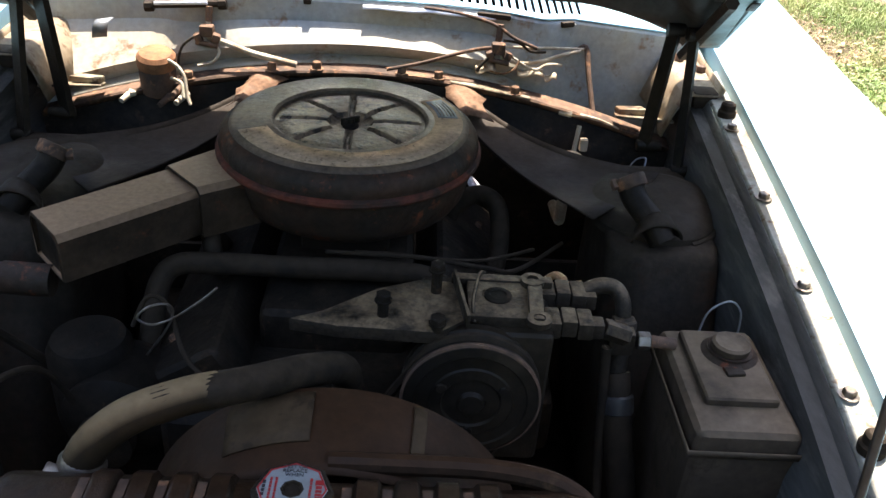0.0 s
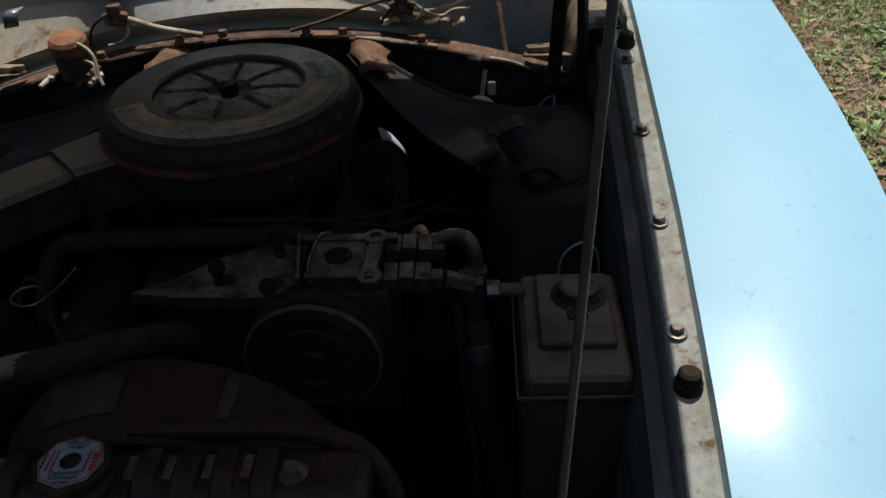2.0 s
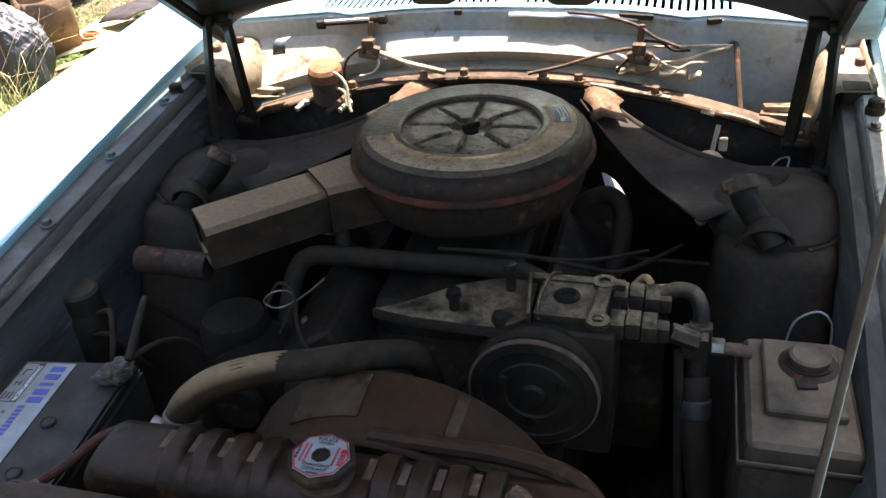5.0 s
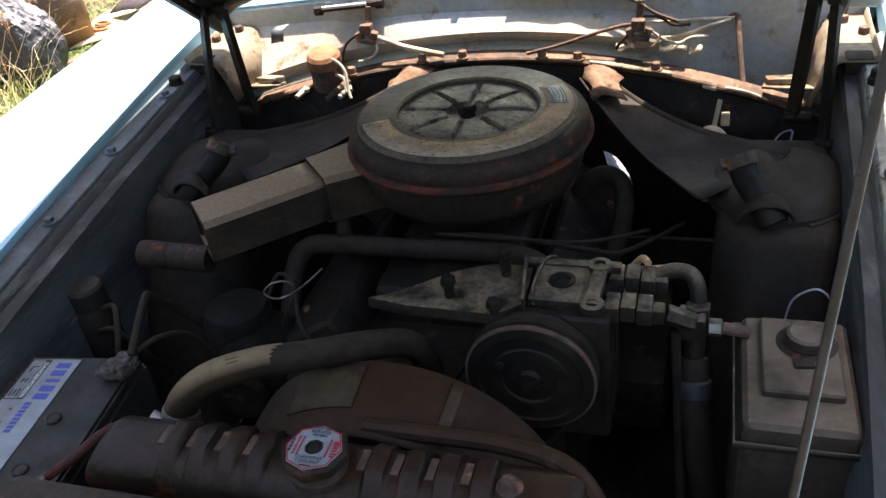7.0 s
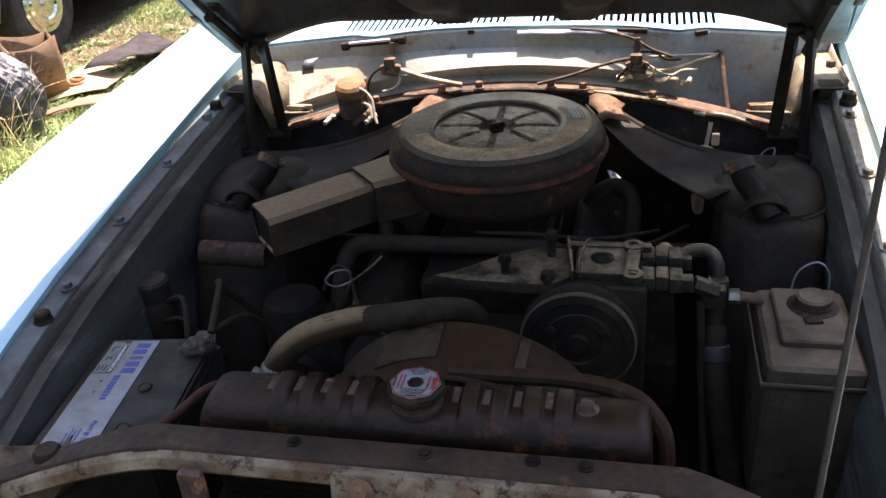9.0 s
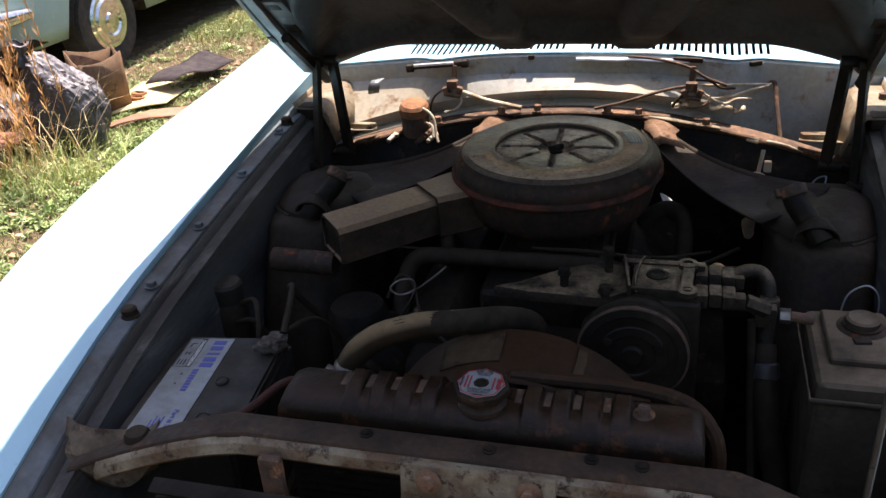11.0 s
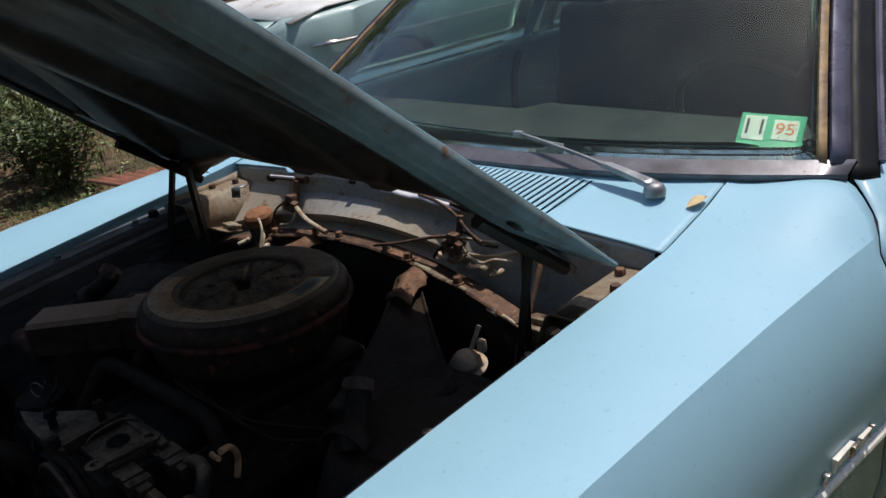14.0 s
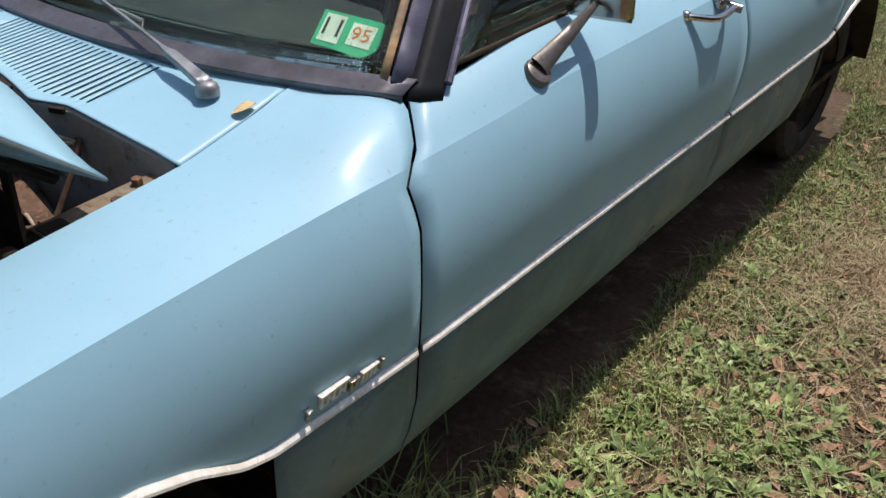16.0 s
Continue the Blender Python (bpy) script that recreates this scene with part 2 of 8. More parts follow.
DARK_STEEL = material("dark_steel", (0.04875, 0.0455, 0.04355), (0.02925, 0.026, 0.0234), 0.4, 40.0, rough=0.42, metal=0.2, grain=0.15, bump=0.1)
STEEL = material("bare_steel", (0.30, 0.27, 0.235), (0.17, 0.13, 0.10), 0.4, 50.0, rough=0.42, metal=0.9, grain=0.15, bump=0.1)
WIPER_GRAY = material("dull_gray_metal", (0.33, 0.34, 0.35), (0.22, 0.22, 0.22), 0.5, 30.0, rough=0.42, metal=0.6, grain=0.1, bump=0.05)
MOLDING = material("weathered_gray_molding", (0.150, 0.148, 0.168), (0.100, 0.094, 0.100), 0.5, 12.0, rough=0.4, metal=0.35, grain=0.12, bump=0.06)
MOLDING_TAN = material("weathered_tan_sealant", (0.42, 0.27, 0.12), (0.22, 0.14, 0.08), 0.5, 30.0, rough=0.6, grain=0.2, bump=0.2)
LAVENDER = material("faded_lavender_trim", (0.16, 0.155, 0.21), (0.10, 0.098, 0.13), 0.5, 12.0, rough=0.35, metal=0.35, grain=0.08, bump=0.05)
HOOD_UNDER = material("grimy_hood_underside", (0.03427, 0.03332, 0.03244), (0.05814, 0.05916, 0.05838), 0.42, 5.0, spec=0.28, rough=0.62, grain=0.22, bump=0.15,
                      third=(0.02326, 0.02176, 0.02018), third_amount=0.22, third_scale=12)
HOOD_EDGE = material("dark_worn_hood_edge", (0.105, 0.126, 0.133), (0.056, 0.056, 0.0546), 0.5, 9.0, rough=0.55, grain=0.15, bump=0.1, third=(0.112, 0.063, 0.035), third_amount=0.12, third_scale=25)
VINYL = material("dark_vinyl", (0.014, 0.016, 0.018), (0.024, 0.024, 0.024), 0.5, 8.0, rough=0.5, grain=0.12, bump=0.08, spec=0.14)
DASH = material("gray_dash_pad", (0.032, 0.036, 0.036), (0.05, 0.053, 0.05), 0.5, 6.0, rough=0.6, grain=0.12, bump=0.1, spec=0.14)
TYRE = material("tyre_rubber", (0.035, 0.034, 0.033), (0.07, 0.06, 0.05), 0.4, 12.0, rough=0.8, grain=0.2, bump=0.2, spec=0.2)
LEAF_LITTER = material("dry_leaf", (0.44, 0.275, 0.155), (0.25, 0.130, 0.068), 0.5, 7.0, rough=0.7, grain=0.25, bump=0.1, random_amount=0.85)
GRASS = material("green_grass", (0.1961, 0.265, 0.07632), (0.3816, 0.3975, 0.1537), 0.45, 1.6, rough=0.55, grain=0.15, bump=0, random_amount=0.8)
STRAW = material("dry_straw", (0.56, 0.455, 0.26), (0.42, 0.30, 0.165), 0.5, 2.5, rough=0.7, grain=0.15, bump=0, random_amount=0.7)
STRAW_RUSSET = material("russet_dry_stalks", (0.56, 0.31, 0.12), (0.40, 0.20, 0.08), 0.5, 3.0, rough=0.7, grain=0.15, bump=0, random_amount=0.45)
WEED = material("weed_leaf", (0.2035, 0.3025, 0.088), (0.44, 0.517, 0.22), 0.45, 5.0, rough=0.45, grain=0.15, bump=0.1, random_amount=0.75)
SOIL = material("red_brown_soil", (0.1115, 0.06152, 0.03306), (0.06535, 0.05076, 0.02307), 0.5, 0.9, rough=0.95, grain=0.4, grain_scale=60, bump=0.7, bump_scale=45,
                third=(0.1691, 0.1153, 0.06152), third_amount=0.3, third_scale=7.0)
TEAL = material("faded_teal_paint", (0.33, 0.47, 0.45), (0.28, 0.41, 0.40), 0.5, 3.0, rough=0.4, grain=0.06, bump=0.02)
OLD_WHITE = material("chalky_white_paint", (0.72, 0.74, 0.72), (0.60, 0.60, 0.55), 0.4, 4.0, rough=0.5, grain=0.06, third=(0.30, 0.19, 0.12), third_amount=0.1,
                     third_scale=4.0)
# gray on the bag's upward faces paints its silvery sheen
PLASTIC_BAG = material("black_bag_plastic", (0.026, 0.028, 0.034), (0.045, 0.045, 0.052), 0.5, 9.0, dust_light=(0.25, 0.225, 0.24), dust_light_cover=(0.10, 0.50), rough=0.48, grain=0.4, grain_scale=110, bump=0.6, bump_scale=110, spec=0.45)
CARDBOARD = material("brown_cardboard", (0.205, 0.115, 0.062), (0.125, 0.068, 0.036), 0.5, 5.0, rough=0.85, grain=0.15, bump=0.15, third=(0.07, 0.04, 0.025), third_amount=0.15, third_scale=9)
TAN_CARD = material("tan_cardboard", (0.70, 0.55, 0.30), (0.62, 0.46, 0.24), 0.5, 5.0, rough=0.85, grain=0.1, bump=0.1)
CARPET = material("dark_brown_carpet", (0.070, 0.058, 0.058), (0.045, 0.036, 0.038), 0.5, 15.0, rough=0.95, grain=0.4, grain_scale=250, bump=0.5, spec=0.1)
CORRUGATED = material("rusted_corrugated_sheet", (0.40, 0.17, 0.10), (0.27, 0.12, 0.075), 0.5, 6.0, rough=0.8, grain=0.2, bump=0.2)
RED_LENS = material("red_lens", (0.30, 0.02, 0.015), rough=0.2, grain=0.1, bump=0, coat=0.5)
SHRUB = material("shrub_leaf", (0.055, 0.095, 0.022), (0.09, 0.12, 0.03), 0.5, 20.0, rough=0.5, grain=0.2, bump=0.0)
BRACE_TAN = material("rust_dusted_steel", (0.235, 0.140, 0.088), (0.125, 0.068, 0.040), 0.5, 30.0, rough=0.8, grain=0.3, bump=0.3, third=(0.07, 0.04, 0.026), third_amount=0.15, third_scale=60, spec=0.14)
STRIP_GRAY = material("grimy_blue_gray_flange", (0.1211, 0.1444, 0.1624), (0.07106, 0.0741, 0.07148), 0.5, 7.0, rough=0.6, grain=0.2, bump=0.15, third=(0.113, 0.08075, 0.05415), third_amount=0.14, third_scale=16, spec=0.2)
TAN_DUST = material("dusty_tan_metal", (0.47, 0.37, 0.25), (0.30, 0.20, 0.12), 0.45, 30.0, rough=0.7, grain=0.2, bump=0.15)
WHITE_SCRAP = material("white_scrap", (0.74, 0.74, 0.76), (0.60, 0.60, 0.66), 0.5, 30.0, rough=0.6, grain=0.08, bump=0.1)
CORRODED = material("corroded_lead", (0.1095, 0.0945, 0.07791), (0.05796, 0.0385, 0.02671), 0.5, 60.0, rough=0.85, grain=0.35, bump=0.5, third=(0.1546, 0.147, 0.1336), third_amount=0.2, third_scale=90, spec=0.14)
CABLE_RED = material("grimy_red_cable", (0.085, 0.028, 0.020), (0.045, 0.024, 0.018), 0.5, 25.0, rough=0.6, grain=0.2, bump=0.1, spec=0.14)
COPPER_WIRE = material("cloth_wire_loom", (0.62, 0.36, 0.17), (0.42, 0.22, 0.10), 0.4, 50.0, rough=0.7, grain=0.2, bump=0.2)
CREAM_HOSE = material("stained_cream_hose", (0.50, 0.44, 0.33), (0.30, 0.20, 0.12), 0.45, 30.0, rough=0.6, grain=0.2, bump=0.1)

GLASS = bpy.data.materials.new("tinted_glass")
GLASS.use_nodes = True
gt = GLASS.node_tree
gb = gt.nodes["Principled BSDF"]
gb.inputs["Base Color"].default_value = (0.60, 0.76, 0.66, 1)
gb.inputs["Roughness"].default_value = 0.02
gb.inputs["Transmission Weight"].default_value = 1.0
gb.inputs["IOR"].default_value = 1.45
# dust film and specks on the glass
dust_light = gt.nodes.new("ShaderNodeBsdfDiffuse")
dust_light.inputs["Color"].default_value = (0.42, 0.45, 0.38, 1)
gco = gt.nodes.new("ShaderNodeTexCoord")
gspeck = gt.nodes.new("ShaderNodeTexVoronoi")
gspeck.inputs["Scale"].default_value = 150.0
gfilm = gt.nodes.new("ShaderNodeTexNoise")
gfilm.inputs["Scale"].default_value, gfilm.inputs["Detail"].default_value = 5.0, 6.0
for n in (gspeck, gfilm):
    gt.links.new(gco.outputs["Object"], n.inputs["Vector"])
gcut = gt.nodes.new("ShaderNodeMapRange")
gcut.inputs["From Min"].default_value, gcut.inputs["From Max"].default_value, gcut.inputs["To Max"].default_value = 0.24, 0.15, 0.55
gt.links.new(gspeck.outputs["Distance"], gcut.inputs["Value"])
gmap = gt.nodes.new("ShaderNodeMapRange")
gmap.inputs["From Min"].default_value, gmap.inputs["From Max"].default_value = 0.3, 0.75
gmap.inputs["To Min"].default_value, gmap.inputs["To Max"].default_value = 0.002, 0.012
gt.links.new(gfilm.outputs["Fac"], gmap.inputs["Value"])
gpatch = gt.nodes.new("ShaderNodeMapRange")
gpatch.inputs["From Min"].default_value, gpatch.inputs["From Max"].default_value, gpatch.inputs["To Min"].default_value = 0.50, 0.66, 0.03
gt.links.new(gfilm.outputs["Fac"], gpatch.inputs["Value"])
gspots = gt.nodes.new("ShaderNodeMath")
gspots.operation = "MULTIPLY"
gt.links.new(gcut.outputs["Result"], gspots.inputs[0])
gt.links.new(gpatch.outputs["Result"], gspots.inputs[1])
gsum = gt.nodes.new("ShaderNodeMath")
gsum.operation = "MAXIMUM"
gt.links.new(gspots.outputs[0], gsum.inputs[0])
gt.links.new(gmap.outputs["Result"], gsum.inputs[1])
gmix = gt.nodes.new("ShaderNodeMixShader")
gt.links.new(gsum.outputs[0], gmix.inputs[0])
gt.links.new(gb.outputs[0], gmix.inputs[1])
gt.links.new(dust_light.outputs[0], gmix.inputs[2])
gt.links.new(gmix.outputs[0], gt.nodes["Material Output"].inputs["Surface"])
CLEAR_MIRROR = material("mirror_glass", (0.8, 0.8, 0.8), rough=0.03, metal=1.0, grain=0, bump=0, rough_var=0)


# ---- mesh helpers ----
def lerp_table(table, v):
    """Smooth value of v in rows of (v, value, ...)."""
    if v <= table[0][0]:
        return table[0][1]
    for a, b in zip(table[:-1], table[1:]):
        if v <= b[0]:
            k = (v - a[0]) / (b[0] - a[0])
            return a[1] + (b[1] - a[1]) * k
    return table[-1][1]


def add_to(dst, src):
    made = {v: dst.verts.new(v.co) for v in src.verts}
    for f in src.faces:
        try:
            dst.faces.new([made[v] for v in f.verts])
        except ValueError:
            pass
    src.free()


def box(bm, c, s, bevel=0.003, rot=(0, 0, 0), segments=2):
    b = bmesh.new()
    bmesh.ops.create_cube(b, size=1.0)
    for v in b.verts:
        v.co = Vector((v.co.x * s[0], v.co.y * s[1], v.co.z * s[2]))
    if bevel:
        bmesh.ops.bevel(b, geom=list(b.edges), offset=min(bevel, 0.45 * min(s)), segments=segments, affect="EDGES", profile=0.6)
    m = pose(*c, *rot)
    for v in b.verts:
        v.co = m @ v.co
    add_to(bm, b)


def frame_of(axis):
    a = Vector(axis).normalized()
    u = a.cross(Vector((0, 0, 1)) if abs(a.z) < 0.9 else Vector((1, 0, 0))).normalized()
    return a, u, a.cross(u)


def lathe(bm, origin, axis, profile, seg=32, closed=True):
    """Turns (radius, height along axis) pairs."""
    o = Vector(origin)
    a, u, w = frame_of(axis)
    rings = []
    for r, h in profile:
        if r < 1e-5:
            rings.append([bm.verts.new(o + a * h)])
        else:
            rings.append([bm.verts.new(o + a * h + (u * math.cos(2 * math.pi * k / seg) + w * math.sin(2 * math.pi * k / seg)) * r) for k in range(seg)])
    for p, q in zip(rings[:-1], rings[1:]):
        for k in range(seg):
            n = (k + 1) % seg
            vs = [p[k % len(p)], p[n % len(p)], q[n % len(q)], q[k % len(q)]]
            vs = [v for i, v in enumerate(vs) if v not in vs[:i]]
            if len(vs) >= 3:
                bm.faces.new(vs)


def rod(bm, p0, p1, r0, r1=None, seg=16, bevel=0.0):
    p0, p1 = Vector(p0), Vector(p1)
    r1 = r0 if r1 is None else r1
    h = (p1 - p0).length
    c = bevel or 0.12 * min(r0, r1)
    c = min(c, h * 0.4)
    lathe(bm, p0, p1 - p0, [(0, 0), (r0 - c, 0), (r0, c), (r1, h - c), (r1 - c, h), (0, h)], seg)


def smooth_path(points, n=6):
    ps = [Vector(p) for p in points]
    out = []
    for i in range(len(ps) - 1):
        p0, p1, p2, p3 = ps[max(i - 1, 0)], ps[i], ps[i + 1], ps[min(i + 2, len(ps) - 1)]
        for k in range(n):
            s = k / n
            out.append(0.5 * (2 * p1 + (p2 - p0) * s + (2 * p0 - 5 * p1 + 4 * p2 - p3) * s * s + (3 * p1 - p0 - 3 * p2 + p3) * s ** 3))
    return out + [ps[-1]]


def tube(bm, points, r, seg=10, n=6, end=None):
    """A round hose or wire through points; end: the radius at its far end."""
    ps = smooth_path(points, n) if len(points) > 2 else [Vector(p) for p in points]
    prev = None
    rings = []
    for i, p in enumerate(ps):
        d = (ps[min(i + 1, len(ps) - 1)] - ps[max(i - 1, 0)]).normalized()
        if prev is None:
            _, u, _ = frame_of(d)
        else:
            u = (prev - d * prev.dot(d)).normalized()
        prev = u
        w = d.cross(u)
        rad = r if end is None else r + (end - r) * i / (len(ps) - 1)
        rings.append([bm.verts.new(p + (u * math.cos(2 * math.pi * k / seg) + w * math.sin(2 * math.pi * k / seg)) * rad) for k in range(seg)])
    for p, q in zip(rings[:-1], rings[1:]):
        for k in range(seg):
            bm.faces.new([p[k], p[(k + 1) % seg], q[(k + 1) % seg], q[k]])
    bm.faces.new(rings[0][::-1])
    bm.faces.new(rings[-1])


def loft(bm, rows, close=False):
    grid = [[bm.verts.new(p) for p in row] for row in rows]
    for a, b in zip(grid[:-1], grid[1:]):
        m = len(a)
        for k in range(m if close else m - 1):
            n = (k + 1) % m
            bm.faces.new([a[k], a[n], b[n], b[k]])
    return grid


def prism(bm, outline, low, high, bevel=0.0):
    """An upright slab over an outline of (x, y)."""
    b = bmesh.new()
    lo = [b.verts.new((x, y, low)) for x, y in outline]
    hi = [b.verts.new((x, y, high)) for x, y in outline]
    b.faces.new(lo[::-1])
    b.faces.new(hi)
    for k in range(len(outline)):
        n = (k + 1) % len(outline)
        b.faces.new([lo[k], lo[n], hi[n], hi[k]])
    bmesh.ops.recalc_face_normals(b, faces=list(b.faces))
    if bevel:
        bmesh.ops.bevel(b, geom=list(b.edges), offset=bevel, segments=2, affect="EDGES", profile=0.6)
    add_to(bm, b)


def hexbolt(bm, p, axis=(0, 0, 1), r=0.007, h=0.006, washer=0.011):
    p, a = Vector(p), Vector(axis).normalized()
    lathe(bm, p, a, [(0, 0), (washer, 0), (washer, 0.0015), (r * 1.1, 0.002), (0, 0.002)], 14)
    lathe(bm, p + a * 0.002, a, [(0, 0), (r, 0), (r, h * 0.85), (r * 0.85, h), (0, h)], 6)


def finish(name, bm, mat, smooth=35):
    bmesh.ops.recalc_face_normals(bm, faces=list(bm.faces))
    me = bpy.data.meshes.new(name)
    bm.to_mesh(me)
    bm.free()
    me.materials.append(mat)
    if smooth:
        me.polygons.foreach_set("use_smooth", [True] * len(me.polygons))
        me.set_sharp_from_angle(angle=radians(smooth))
    return new(name, me)


def under(ob, parent):
    bpy.context.view_layer.update()
    ob.parent = parent
    ob.matrix_parent_inverse = parent.matrix_world.inverted()
    return ob


def part(name, bm, mat, parent, label="", thick=0.0, smooth=35, offset=-1.0):
    ob = finish(name, bm, mat, smooth)
    if thick:
        mod = ob.modifiers.new("thickness", "SOLIDIFY")
        mod.thickness, mod.offset = thick, offset
    under(ob, parent)
    return tagged(ob, label)


def thing(name, at, label, category, group="", kind=""):
    ob = new(name)
    ob.location = at
    ob.empty_display_size = 0.05
    bpy.context.view_layer.update()
    return tagged(ob, label, category, group, kind)


def whole(name, bm, mat, label, category, group="", kind="", smooth=35, thick=0.0):
    ob = finish(name, bm, mat, smooth)
    if thick:
        mod = ob.modifiers.new("thickness", "SOLIDIFY")
        mod.thickness, mod.offset = thick, -1.0
    return tagged(ob, label, category, group, kind)


def lettering(name, text, size, m, mat, parent, label=""):
    """Built-in letters laid in the xy plane of pose m, as a mesh."""
    cu = bpy.data.curves.new(name, "FONT")
    cu.body, cu.size, cu.extrude, cu.align_x, cu.align_y = text, size, 0.0002, "CENTER", "CENTER"
    tmp = bpy.data.objects.new(name, cu)
    scene.collection.objects.link(tmp)
    bpy.context.view_layer.update()
    me = bpy.data.meshes.new_from_object(tmp.evaluated_get(bpy.context.evaluated_depsgraph_get()))
    bpy.data.objects.remove(tmp)
    me.transform(m)
    me.materials.clear()
    me.materials.append(mat)
    ob = new(name, me)
    under(ob, parent)
    return tagged(ob, label)


# ---- car body ----
X_IN = [(0.45, 0.560), (0.95, 0.585), (1.12, 0.595), (1.54, 0.610), (1.80, 0.618), (1.95, 0.613), (2.045, 0.601)]
Z_IN = [(0.45, 0.68), (0.70, 0.758), (0.82, 0.788), (0.95, 0.812), (1.12, 0.832), (1.30, 0.855), (1.54, 0.882), (1.70, 0.899), (1.80, 0.911), (1.90, 0.932), (2.00, 0.955), (2.045, 0.958)]
X_CR = [(0.45, 0.775), (0.85, 0.805), (0.96, 0.815), (1.15, 0.825), (1.50, 0.833), (1.70, 0.836), (1.90, 0.844), (2.05, 0.850), (3.10, 0.862), (5.0, 0.850)]
Z_CR = [(0.45, 0.68), (0.70, 0.765), (0.85, 0.801), (0.96, 0.822), (1.15, 0.850), (1.30, 0.867), (1.50, 0.880), (1.70, 0.889), (1.90, 0.898), (2.05, 0.902), (2.25, 0.907), (2.45, 0.920), (2.80, 0.925), (5.0, 0.92)]
X_MID = [(0.45, 0.815), (1.0, 0.866), (1.5, 0.884), (2.0, 0.891), (3.2, 0.897), (4.2, 0.897), (5.0, 0.87)]
Z_ARCH = [(0.45, 0.40), (0.80, 0.45), (0.85, 0.57), (0.95, 0.665), (1.10, 0.703), (1.30, 0.711), (1.44, 0.703), (1.50, 0.695), (1.57, 0.667), (1.64, 0.623),
          (1.69, 0.608), (1.73, 0.607), (3.94, 0.607), (4.02, 0.635), (4.14, 0.690), (4.30, 0.735), (4.50, 0.74), (4.70, 0.69), (4.80, 0.60), (5.0, 0.5)]
TRIM_Z = 0.607


def inner_edge(s, y):
    """Half width of the bay at the fender's inner edge."""
    return lerp_table(X_IN, y) + (0.0 if s > 0 else lerp_table([(0.60, 0.0), (0.95, 0.002), (1.30, 0.004), (1.54, 0.004), (1.76, 0.0)], y))


def lip_depth(s, y):
    """How far the bay's bolted strip lies under the fender's edge."""
    return 0.024 if s > 0 else lerp_table([(0.60, 0.008), (0.85, 0.011), (1.30, 0.022), (1.60, 0.030)], y)


def side_points(y, low, n=12, sill=False):
    """Outer skin of the body side from the crease down to the height low."""
    xc, zc, xm = lerp_table(X_CR, y), lerp_table(Z_CR, y), lerp_table(X_MID, y)
    bulge = 0.013 * min(1.0, max(0.0, (y - 1.55) / 0.5))
    out = []
    for k in range(n + 1):
        s = k / n
        z = zc + (low - zc) * s
        h = (zc - z) / 0.19
        x = xc + (xm + bulge - xc) * (1 - (1 - h) ** 2.2) if h < 1 else xm + bulge - (0.0097 + 0.1 * bulge) * min(1.2, (h - 1) / 0.6) ** 1.5
        out.append((x, z))
    return out


def lower_points(y):
    xm = lerp_table(X_MID, y) + 0.010 * min(1.0, max(0.0, (y - 1.55) / 0.5))
    return [(xm - 0.011, TRIM_Z - 0.005), (xm - 0.013, 0.56), (xm - 0.015, 0.49), (xm - 0.030, 0.41), (xm - 0.05, 0.345), (xm - 0.075, 0.315), (xm - 0.13, 0.305)]


def cowl_lip_y(x):
    a = abs(x)
    k = min(1.0, max(0.0, (a - 0.30) / 0.075))
    k = k * k * (3 - 2 * k)
    return (1.778 - 0.028 * min(1.0, (a / 0.31) ** 2)) * (1 - k) + (1.780 + 0.075 * max(0.0, a - 0.36)) * k


def glass_base_y(x):
    return 1.925 + 0.18 * (abs(x) / 0.77) ** 2.1


def sheared(x, y, z):
    """Lets the edge between fender and door run forward as it goes down."""
    k = min(1.0, max(0.0, (y - 1.74) / 0.30)) if y < 2.045 else min(1.0, max(0.0, (2.85 - y) / 0.80))
    k = k * k * (3 - 2 * k)
    ramp = 1.0 if y > 2.046 else min(1.0, max(0.0, (abs(x) - 0.60) / 0.174)) * min(1.0, max(0.0, (y - 1.90) / 0.142)) ** 1.5
    back = 0.85 * max(0.0, 0.838 - max(abs(x), 0.774)) * (k if y > 2.046 else ramp)
    d = min(1.0, max(0.0, (0.917 - z) / 0.030))
    round_out = 0.9 * max(0.0, abs(x) - 0.888) * (k if y < 2.6 else 0.0)
    return (x, y - 0.047 * d * d * (3 - 2 * d) * k - round_out + back, z)


def fender_top(q, y):
    """Height of the fender's top, q 0 at its inner edge and 1 at the crease."""
    zi, zc = lerp_table(Z_IN, y), lerp_table(Z_CR, y)
    k = min(1.0, max(0.0, (y - 1.84) / 0.20))
    k = k * k * (3 - 2 * k)
    return zi + (zc - zi) * q + 0.010 * (1 - k) * math.sin(math.pi * q) + 0.037 * k * math.sin(math.pi * q ** 1.6)


def steps(a, b, n):
    return [a + (b - a) * k / n for k in range(n + 1)]


car = thing("car", (0, 2.6, 0), "light blue four-door sedan parked on grass with its hood open", "car")


def keep_crease(ob, m, c):
    """Keeps the folded line along the body side crisp; c is its place in rows of m points."""
    for e in ob.data.edges:
        a, b = sorted(e.vertices)
        if a % m == c and b == a + m:
            e.use_edge_sharp = True


